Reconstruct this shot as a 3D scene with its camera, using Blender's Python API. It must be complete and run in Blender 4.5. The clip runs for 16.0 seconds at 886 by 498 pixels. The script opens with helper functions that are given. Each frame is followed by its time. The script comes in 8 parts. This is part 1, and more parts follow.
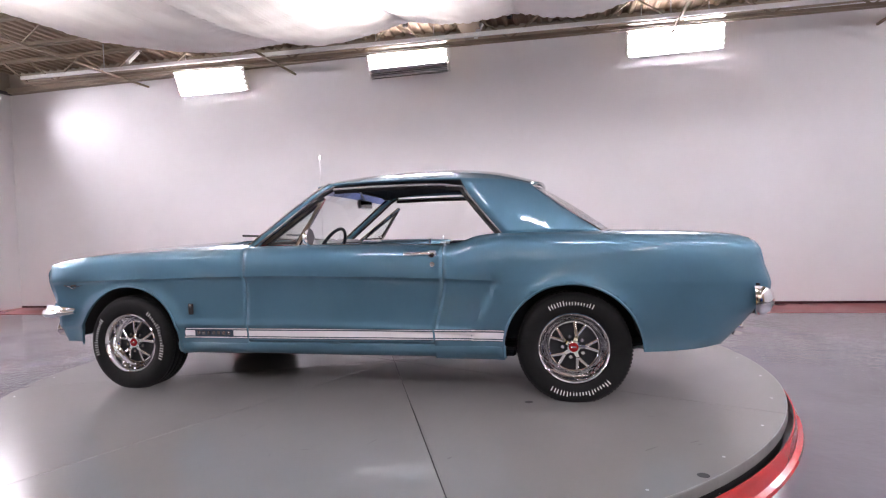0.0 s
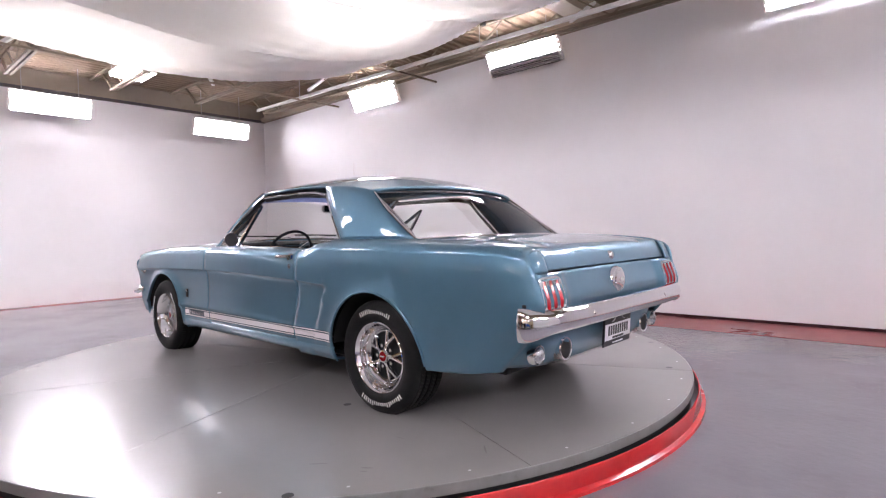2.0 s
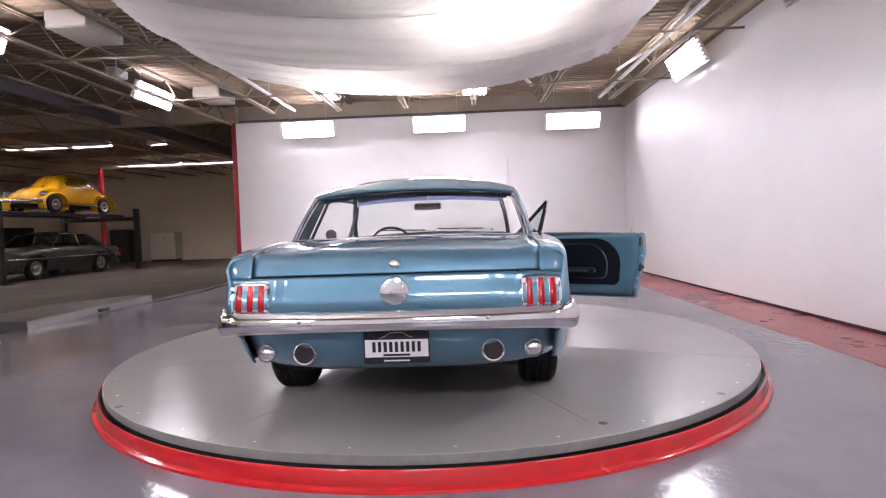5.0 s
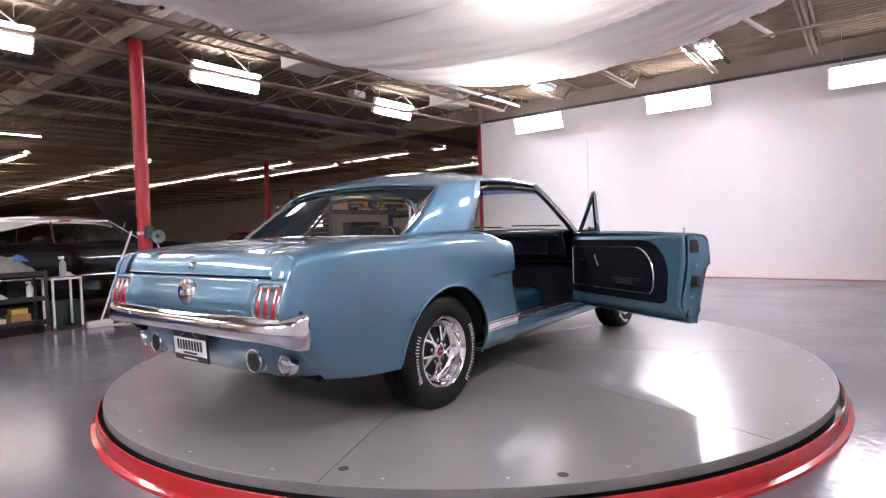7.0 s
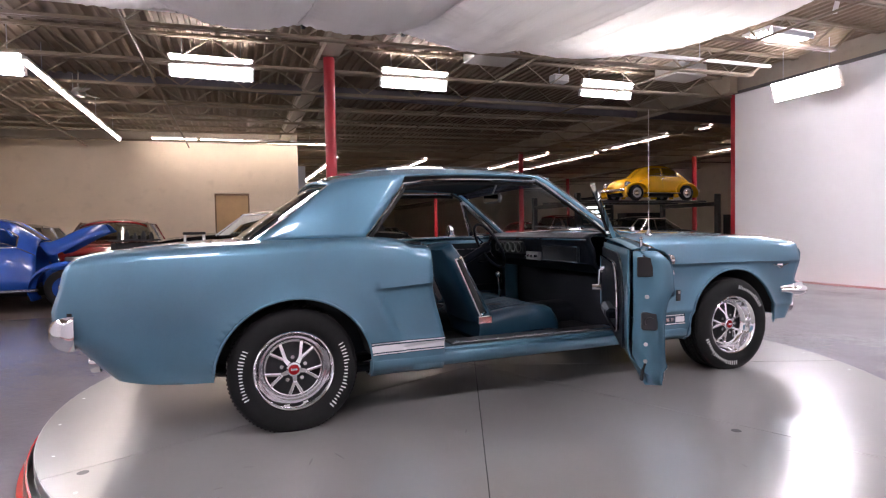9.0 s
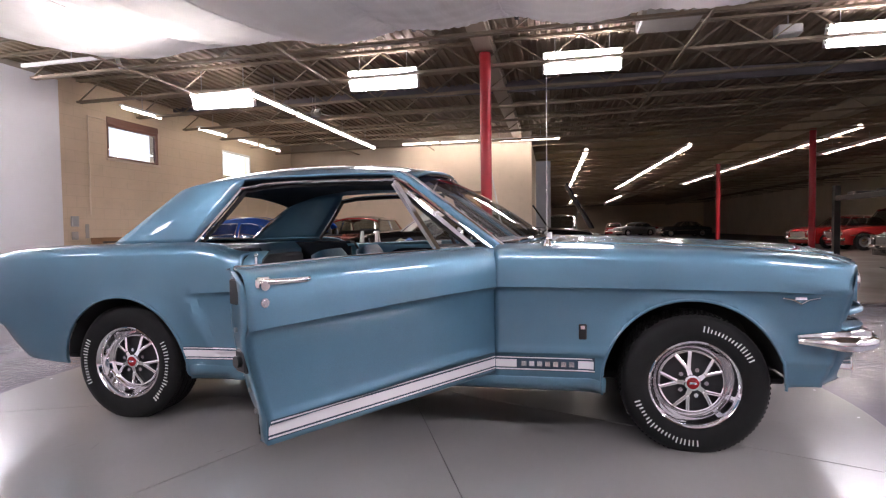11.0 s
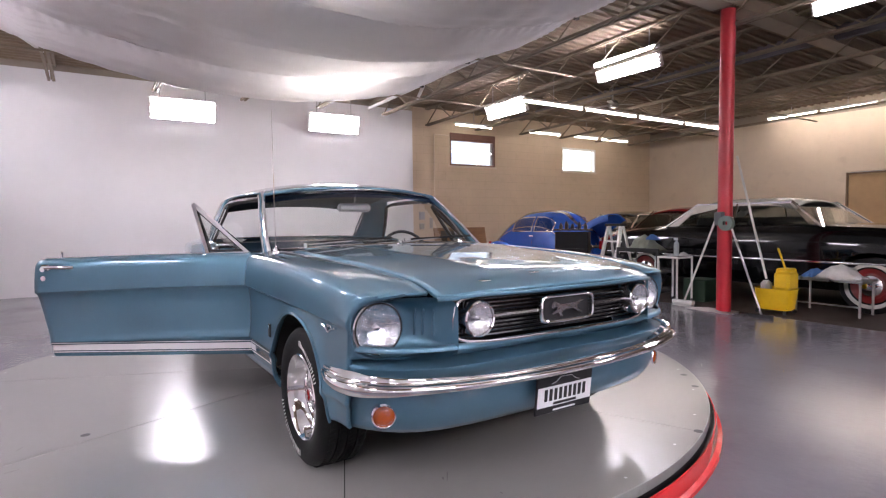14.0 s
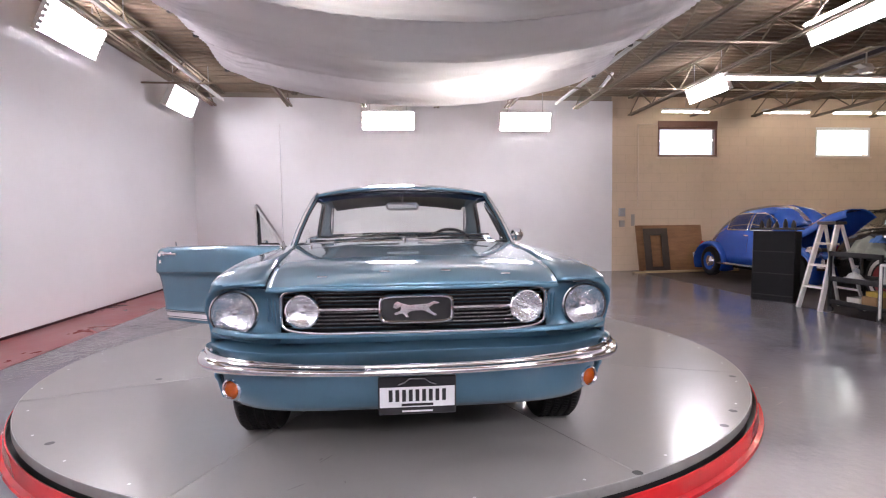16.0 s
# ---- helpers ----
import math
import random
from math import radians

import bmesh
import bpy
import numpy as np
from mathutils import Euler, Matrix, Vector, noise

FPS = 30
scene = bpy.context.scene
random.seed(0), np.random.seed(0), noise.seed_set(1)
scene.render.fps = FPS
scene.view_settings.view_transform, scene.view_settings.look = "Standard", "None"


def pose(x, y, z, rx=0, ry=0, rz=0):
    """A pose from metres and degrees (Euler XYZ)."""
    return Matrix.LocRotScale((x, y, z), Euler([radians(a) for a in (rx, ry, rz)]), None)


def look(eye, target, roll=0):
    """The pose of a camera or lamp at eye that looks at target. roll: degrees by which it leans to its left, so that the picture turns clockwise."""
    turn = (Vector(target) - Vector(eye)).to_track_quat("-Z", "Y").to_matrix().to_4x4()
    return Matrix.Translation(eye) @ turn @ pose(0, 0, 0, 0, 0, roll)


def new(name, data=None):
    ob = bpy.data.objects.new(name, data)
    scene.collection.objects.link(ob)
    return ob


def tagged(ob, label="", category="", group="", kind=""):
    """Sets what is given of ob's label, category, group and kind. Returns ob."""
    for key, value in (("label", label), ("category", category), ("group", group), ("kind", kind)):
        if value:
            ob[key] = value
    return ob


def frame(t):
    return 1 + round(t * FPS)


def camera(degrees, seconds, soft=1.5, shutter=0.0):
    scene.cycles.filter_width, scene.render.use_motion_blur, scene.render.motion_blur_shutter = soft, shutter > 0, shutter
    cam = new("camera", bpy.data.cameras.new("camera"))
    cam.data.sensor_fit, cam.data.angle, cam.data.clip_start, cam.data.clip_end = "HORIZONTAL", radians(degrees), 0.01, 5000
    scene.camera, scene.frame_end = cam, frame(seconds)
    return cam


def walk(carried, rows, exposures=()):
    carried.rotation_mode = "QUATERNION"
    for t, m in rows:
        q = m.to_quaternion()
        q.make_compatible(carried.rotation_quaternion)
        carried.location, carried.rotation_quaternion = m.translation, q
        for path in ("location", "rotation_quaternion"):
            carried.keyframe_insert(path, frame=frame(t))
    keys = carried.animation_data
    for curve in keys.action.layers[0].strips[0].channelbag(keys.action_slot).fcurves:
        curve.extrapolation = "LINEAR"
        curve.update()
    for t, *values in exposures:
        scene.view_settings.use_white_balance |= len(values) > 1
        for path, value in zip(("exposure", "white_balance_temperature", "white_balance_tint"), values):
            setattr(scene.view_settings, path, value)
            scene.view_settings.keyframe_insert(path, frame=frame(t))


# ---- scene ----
cam = camera(77.6, 16.0, soft=1.2)
PATH = [
    (0, (1.35, -3.773, 0.911), (0.911, -1.823, 0.854), -2.0),
    (0.5, (1.933, -3.614, 0.897), (1.245, -1.737, 0.845), -1.9),
    (1, (2.503, -3.379, 0.902), (1.578, -1.607, 0.85), -1.8),
    (1.5, (3.048, -3.064, 0.906), (1.905, -1.423, 0.853), -1.8),
    (2, (3.534, -2.69, 0.914), (2.189, -1.211, 0.86), -1.5),
    (2.5, (3.985, -2.284, 0.932), (2.443, -1.011, 0.873), -1.5),
    (3, (4.373, -1.804, 0.942), (2.668, -0.761, 0.877), -1.7),
    (3.2, (4.501, -1.584, 0.933), (2.739, -0.639, 0.873), -1.8),
    (3.7, (4.783, -1.076, 0.936), (2.885, -0.387, 0.872), -1.8),
    (4.25, (4.905, -0.493, 0.939), (2.912, -0.124, 0.87), -1.9),
    (4.8, (4.851, 0.119, 0.942), (2.83, 0.149, 0.868), -2.0),
    (5.3, (4.667, 0.707, 0.945), (2.689, 0.426, 0.867), -2.0),
    (5.5, (4.578, 0.986, 0.939), (2.624, 0.564, 0.864), -2.2),
    (6, (4.327, 1.553, 0.926), (2.458, 0.844, 0.856), -2.0),
    (6.5, (4.023, 2.094, 0.907), (2.281, 1.113, 0.844), -2.0),
    (7, (3.631, 2.565, 0.909), (2.042, 1.352, 0.846), -1.9),
    (7.5, (3.183, 2.93, 0.901), (1.762, 1.524, 0.838), -1.8),
    (8, (2.691, 3.219, 0.904), (1.478, 1.63, 0.841), -1.6),
    (8.5, (2.157, 3.384, 0.92), (1.179, 1.641, 0.853), -1.5),
    (9, (1.614, 3.458, 0.932), (0.907, 1.588, 0.86), -1.1),
    (9.5, (1.036, 3.477, 0.944), (0.623, 1.521, 0.87), -1.0),
    (9.7, (0.808, 3.467, 0.939), (0.506, 1.492, 0.863), -0.8),
    (10.2, (0.216, 3.441, 0.947), (0.193, 1.419, 0.87), -0.8),
    (10.75, (-0.456, 3.342, 0.955), (-0.192, 1.328, 0.877), -0.8),
    (11.3, (-1.118, 3.179, 0.964), (-0.586, 1.23, 0.884), -0.7),
    (11.8, (-1.687, 2.983, 0.972), (-0.921, 1.137, 0.891), -0.7),
    (12, (-1.924, 2.901, 0.968), (-1.061, 1.098, 0.89), -0.5),
    (12.5, (-2.45, 2.68, 0.987), (-1.362, 1.004, 0.904), -0.4),
    (13, (-2.922, 2.384, 1.006), (-1.622, 0.867, 0.915), -0.4),
    (13.5, (-3.343, 2.008, 1.023), (-1.839, 0.694, 0.925), -0.5),
    (14, (-3.679, 1.577, 1.044), (-1.998, 0.499, 0.939), -0.6),
    (14.5, (-3.922, 1.105, 1.039), (-2.106, 0.273, 0.934), -0.7),
    (15, (-4.095, 0.656, 1.039), (-2.187, 0.064, 0.935), -0.9),
    (15.5, (-4.183, 0.317, 1.028), (-2.224, -0.068, 0.923), -0.8),
    (16, (-4.226, 0.098, 1.038), (-2.238, -0.094, 0.93), -0.6),
]
walk(cam, [(t, look(eye, to, roll)) for t, eye, to, roll in PATH], exposures=[(0, 0.0), (3.0, 0.0), (5.5, 0.10), (6.5, 0.10), (8.5, 0.06), (9.5, 0.0), (12.5, -0.14), (13.5, -0.16), (15.0, -0.03), (16.0, 0.0)])

# ---- world, exposure ----
world = bpy.data.worlds.new("world")
scene.world = world
world.use_nodes = True
world.node_tree.nodes["Background"].inputs[0].default_value = (0.75, 0.85, 1.0, 1)
world.node_tree.nodes["Background"].inputs[1].default_value = 0.4

# ---- materials ----
MATS = {}


def mat(name, color, rough=0.5, metal=0.0, var=0.0, scale=6.0, bump=0.0, bscale=60.0, coat=0.0, rvar=0.0, emit=0.0,
        ecol=None, trans=0.0, ior=1.45, spec=0.5, dirt=0.0, stretch=(1, 1, 1)):
    """A principled material with variation at a large and a small scale, in metres."""
    if name in MATS:
        return MATS[name]
    m = bpy.data.materials.new(name)
    m.use_nodes = True
    nt = m.node_tree
    p = nt.nodes["Principled BSDF"]
    p.inputs["Base Color"].default_value = (*color, 1)
    p.inputs["Roughness"].default_value = rough
    p.inputs["Metallic"].default_value = metal
    p.inputs["Coat Weight"].default_value = coat
    p.inputs["Coat Roughness"].default_value = 0.03
    p.inputs["Transmission Weight"].default_value = trans
    p.inputs["IOR"].default_value = ior
    p.inputs["Specular IOR Level"].default_value = spec
    if emit:
        p.inputs["Emission Color"].default_value = (*(ecol or color), 1)
        p.inputs["Emission Strength"].default_value = emit
    if var or bump or rvar or dirt:
        tc = nt.nodes.new("ShaderNodeTexCoord")
        mp = nt.nodes.new("ShaderNodeMapping")
        mp.inputs["Scale"].default_value = stretch
        nt.links.new(tc.outputs["Object"], mp.inputs[0])
        co = mp.outputs[0]
    if var or rvar or dirt:
        n1 = nt.nodes.new("ShaderNodeTexNoise")
        n1.inputs["Scale"].default_value = scale
        n1.inputs["Detail"].default_value = 8
        n1.inputs["Roughness"].default_value = 0.65
        nt.links.new(co, n1.inputs["Vector"])
    if var:
        r = nt.nodes.new("ShaderNodeMapRange")
        r.inputs[1].default_value, r.inputs[2].default_value = 0.25, 0.75
        r.inputs[3].default_value, r.inputs[4].default_value = 1 - var, 1 + var * 0.6
        nt.links.new(n1.outputs[0], r.inputs[0])
        mx = nt.nodes.new("ShaderNodeMix")
        mx.data_type, mx.blend_type = "RGBA", "MULTIPLY"
        mx.inputs[0].default_value = 1
        mx.inputs[6].default_value = (*color, 1)
        nt.links.new(r.outputs[0], mx.inputs[7])
        out = mx.outputs[2]
        if dirt:
            n3 = nt.nodes.new("ShaderNodeTexNoise")
            n3.inputs["Scale"].default_value = scale * 5
            n3.inputs["Detail"].default_value = 10
            nt.links.new(co, n3.inputs["Vector"])
            r3 = nt.nodes.new("ShaderNodeMapRange")
            r3.inputs[1].default_value, r3.inputs[2].default_value = 0.58, 0.75
            r3.inputs[3].default_value, r3.inputs[4].default_value = 0, dirt
            nt.links.new(n3.outputs[0], r3.inputs[0])
            m3 = nt.nodes.new("ShaderNodeMix")
            m3.data_type = "RGBA"
            m3.inputs[7].default_value = (color[0] * 0.45, color[1] * 0.42, color[2] * 0.4, 1)
            nt.links.new(r3.outputs[0], m3.inputs[0])
            nt.links.new(out, m3.inputs[6])
            out = m3.outputs[2]
        nt.links.new(out, p.inputs["Base Color"])
    if rvar:
        r2 = nt.nodes.new("ShaderNodeMapRange")
        r2.inputs[1].default_value, r2.inputs[2].default_value = 0.3, 0.7
        r2.inputs[3].default_value, r2.inputs[4].default_value = max(rough - rvar, 0.02), rough + rvar
        nt.links.new(n1.outputs[0], r2.inputs[0])
        nt.links.new(r2.outputs[0], p.inputs["Roughness"])
    if bump:
        n2 = nt.nodes.new("ShaderNodeTexNoise")
        n2.inputs["Scale"].default_value = bscale
        n2.inputs["Detail"].default_value = 5
        nt.links.new(co, n2.inputs["Vector"])
        b = nt.nodes.new("ShaderNodeBump")
        b.inputs["Strength"].default_value = min(bump, 1.0)
        b.inputs["Distance"].default_value = 0.004
        nt.links.new(n2.outputs[0], b.inputs["Height"])
        nt.links.new(b.outputs[0], p.inputs["Normal"])
    MATS[name] = m
    return m


def sheet_glass(name, color, rough=0.0, gloss=0.05):
    """Thin window glass: clear with a mirror coat that grows at grazing angles."""
    m = bpy.data.materials.new(name)
    m.use_nodes = True
    nt = m.node_tree
    nt.nodes.remove(nt.nodes["Principled BSDF"])
    out = nt.nodes["Material Output"]
    tr = nt.nodes.new("ShaderNodeBsdfTransparent")
    tr.inputs[0].default_value = (*color, 1)
    gl = nt.nodes.new("ShaderNodeBsdfGlossy")
    gl.inputs["Roughness"].default_value = rough
    lw = nt.nodes.new("ShaderNodeLayerWeight")
    pw = nt.nodes.new("ShaderNodeMath")
    pw.operation = "POWER"
    pw.inputs[1].default_value = 4.0
    fr = nt.nodes.new("ShaderNodeMapRange")
    fr.inputs[3].default_value, fr.inputs[4].default_value = gloss, 0.85
    nt.links.new(lw.outputs["Facing"], pw.inputs[0])
    nt.links.new(pw.outputs[0], fr.inputs[0])
    mx = nt.nodes.new("ShaderNodeMixShader")
    nt.links.new(fr.outputs[0], mx.inputs[0])
    nt.links.new(tr.outputs[0], mx.inputs[1])
    nt.links.new(gl.outputs[0], mx.inputs[2])
    nt.links.new(mx.outputs[0], out.inputs[0])
    return m


def cloth_material(name, color, through_amount):
    m = bpy.data.materials.new(name)
    m.use_nodes = True
    nt = m.node_tree
    nt.nodes.remove(nt.nodes["Principled BSDF"])
    out = nt.nodes["Material Output"]
    d = nt.nodes.new("ShaderNodeBsdfDiffuse")
    t = nt.nodes.new("ShaderNodeBsdfTranslucent")
    d.inputs[0].default_value = (*color, 1)
    t.inputs[0].default_value = (*color, 1)
    tc = nt.nodes.new("ShaderNodeTexCoord")
    mp = nt.nodes.new("ShaderNodeMapping")
    mp.inputs["Scale"].default_value = (9, 1.2, 1)
    n = nt.nodes.new("ShaderNodeTexNoise")
    n.inputs["Scale"].default_value = 2.5
    n.inputs["Detail"].default_value = 6
    b = nt.nodes.new("ShaderNodeBump")
    b.inputs["Strength"].default_value = 0.35
    b.inputs["Distance"].default_value = 0.03
    nt.links.new(tc.outputs["Object"], mp.inputs[0])
    nt.links.new(mp.outputs[0], n.inputs["Vector"])
    nt.links.new(n.outputs[0], b.inputs["Height"])
    nt.links.new(b.outputs[0], d.inputs["Normal"])
    mx = nt.nodes.new("ShaderNodeMixShader")
    mx.inputs[0].default_value = through_amount
    nt.links.new(d.outputs[0], mx.inputs[1])
    nt.links.new(t.outputs[0], mx.inputs[2])
    nt.links.new(mx.outputs[0], out.inputs[0])
    return m


def flake_paint(name, color):
    """Metallic car paint: coloured base with fine flakes under a clear coat."""
    m = bpy.data.materials.new(name)
    m.use_nodes = True
    nt = m.node_tree
    p = nt.nodes["Principled BSDF"]
    p.inputs["Metallic"].default_value = 0.66
    p.inputs["Roughness"].default_value = 0.45
    p.inputs["Coat Weight"].default_value = 1.0
    p.inputs["Coat Roughness"].default_value = 0.035
    p.inputs["Coat IOR"].default_value = 1.5
    tc = nt.nodes.new("ShaderNodeTexCoord")
    v = nt.nodes.new("ShaderNodeTexNoise")
    v.inputs["Scale"].default_value = 420
    v.inputs["Detail"].default_value = 2
    n = nt.nodes.new("ShaderNodeTexNoise")
    n.inputs["Scale"].default_value = 2.2
    n.inputs["Detail"].default_value = 4
    ad = nt.nodes.new("ShaderNodeMath")
    ad.operation = "MULTIPLY_ADD"
    ad.inputs[1].default_value = 0.7
    ra = nt.nodes.new("ShaderNodeValToRGB")
    ra.color_ramp.elements[0].position, ra.color_ramp.elements[1].position = 0.55, 1.15
    ra.color_ramp.elements[0].color = (color[0] * 0.86, color[1] * 0.86, color[2] * 0.86, 1)
    ra.color_ramp.elements[1].color = (color[0] * 1.12, color[1] * 1.12, color[2] * 1.1, 1)
    nt.links.new(tc.outputs["Object"], v.inputs["Vector"])
    nt.links.new(tc.outputs["Object"], n.inputs["Vector"])
    nt.links.new(v.outputs[0], ad.inputs[0])
    nt.links.new(n.outputs[0], ad.inputs[2])
    nt.links.new(ad.outputs[0], ra.inputs[0])
    nt.links.new(ra.outputs[0], p.inputs["Base Color"])
    return m


def block_wall(name, color, bw, bh, depth=0.25):
    """Painted block wall with shallow joints."""
    m = mat(name, color, 0.6, var=0.1, scale=0.9, dirt=0.12)
    nt = m.node_tree
    p = nt.nodes["Principled BSDF"]
    tc = nt.nodes.new("ShaderNodeTexCoord")
    sx = nt.nodes.new("ShaderNodeSeparateXYZ")
    ad = nt.nodes.new("ShaderNodeMath")
    ad.operation = "ADD"
    cb = nt.nodes.new("ShaderNodeCombineXYZ")
    br = nt.nodes.new("ShaderNodeTexBrick")
    br.inputs["Scale"].default_value = 1
    br.inputs["Mortar Size"].default_value = 0.006
    br.inputs["Mortar Smooth"].default_value = 0.4
    br.inputs["Brick Width"].default_value = bw
    br.inputs["Row Height"].default_value = bh
    br.inputs["Color1"].default_value = br.inputs["Color2"].default_value = (1, 1, 1, 1)
    br.inputs["Mortar"].default_value = (0, 0, 0, 1)
    b = nt.nodes.new("ShaderNodeBump")
    b.inputs["Strength"].default_value = depth
    b.inputs["Distance"].default_value = 0.01
    nt.links.new(tc.outputs["Object"], sx.inputs[0])
    nt.links.new(sx.outputs[0], ad.inputs[0])
    nt.links.new(sx.outputs[1], ad.inputs[1])
    nt.links.new(ad.outputs[0], cb.inputs[0])
    nt.links.new(sx.outputs[2], cb.inputs[1])
    nt.links.new(cb.outputs[0], br.inputs["Vector"])
    nt.links.new(br.outputs["Color"], b.inputs["Height"])
    nt.links.new(b.outputs[0], p.inputs["Normal"])
    src = p.inputs["Base Color"].links[0].from_socket
    jo = nt.nodes.new("ShaderNodeMix")
    jo.data_type, jo.blend_type = "RGBA", "MULTIPLY"
    jo.inputs[0].default_value = 0.10
    nt.links.new(src, jo.inputs[6])
    nt.links.new(br.outputs["Color"], jo.inputs[7])
    nt.links.new(jo.outputs[2], p.inputs["Base Color"])
    return m


PAINT = flake_paint("teal_car_paint", (0.080, 0.182, 0.262))
PAINT_IN = mat("teal_door_jamb_paint", (0.075, 0.18, 0.25), 0.3, 0.2, var=0.08, scale=5, coat=0.5)
CHROME = mat("chrome", (0.83, 0.83, 0.85), 0.06, 1.0, rvar=0.03, scale=20)
STEEL = mat("dull_steel", (0.45, 0.45, 0.46), 0.35, 1.0, var=0.15, scale=12, rvar=0.1)
BLACK = mat("black_rubber", (0.012, 0.012, 0.013), 0.55, var=0.2, scale=30)
TYRE = mat("tyre_rubber", (0.007, 0.007, 0.0075), 0.66, spec=0.3, var=0.25, scale=25, bump=0.25, bscale=200)
DARK = mat("dark_underbody_and_gap_shade", (0.01, 0.01, 0.011), 0.8, var=0.2, scale=8)
WHITE_L = mat("white_letter_rubber", (0.78, 0.78, 0.76), 0.6, var=0.06, scale=30)
STRIPE = mat("white_stripe_vinyl", (0.74, 0.73, 0.76), 0.3, coat=0.6, var=0.04, scale=10)
STRIPE_D = mat("dark_stripe_vinyl", (0.02, 0.045, 0.075), 0.4, var=0.05, scale=10)
GREYWHEEL = mat("charcoal_wheel_paint", (0.035, 0.036, 0.04), 0.42, 0.3, var=0.15, scale=20)
REDPL = mat("red_cap_enamel", (0.28, 0.012, 0.016), 0.25, coat=0.6, var=0.06, scale=40)
REDLENS = mat("red_lamp_lens", (0.34, 0.006, 0.012), 0.16, coat=1.0, var=0.15, scale=60, bump=0.4, bscale=120)
AMBER = mat("amber_lamp_lens", (0.30, 0.05, 0.005), 0.14, coat=1.0, var=0.12, scale=60, bump=0.3, bscale=120)
CLEARL = mat("ribbed_clear_lens", (0.66, 0.68, 0.71), 0.12, 0.85, coat=1.0, bump=0.3, bscale=90, var=0.25, scale=45)
LENSGL = sheet_glass("ribbed_lamp_glass", (0.96, 0.97, 0.98), 0.08)
REFLECT = mat("faceted_lamp_reflector", (0.88, 0.88, 0.91), 0.22, 1.0, bump=1.0, bscale=55, var=0.15, scale=40)
VINYL = mat("dark_teal_vinyl", (0.002, 0.0045, 0.009), 0.45, spec=0.25, var=0.15, scale=14, bump=0.3, bscale=160)
VINYL_M = mat("teal_seat_vinyl", (0.009, 0.033, 0.054), 0.36, var=0.12, scale=10, bump=0.3, bscale=150)
CARPET = mat("dark_blue_carpet", (0.003, 0.005, 0.010), 0.95, var=0.3, scale=40, bump=0.6, bscale=300)
HEADL = mat("dark_headliner", (0.016, 0.028, 0.04), 0.8, var=0.1, scale=10)
GLASS = sheet_glass("window_glass", (0.965, 0.985, 0.975), gloss=0.09)
GLASS_T = sheet_glass("tinted_band_glass", (0.20, 0.26, 0.52))
GLASS_D = sheet_glass("workshop_car_glass", (0.5, 0.53, 0.52))
PLATEB = mat("plate_black_plastic", (0.012, 0.012, 0.014), 0.35, var=0.1, scale=30)
PLATEW = mat("plate_white_card", (0.72, 0.72, 0.74), 0.4, var=0.03, scale=30)


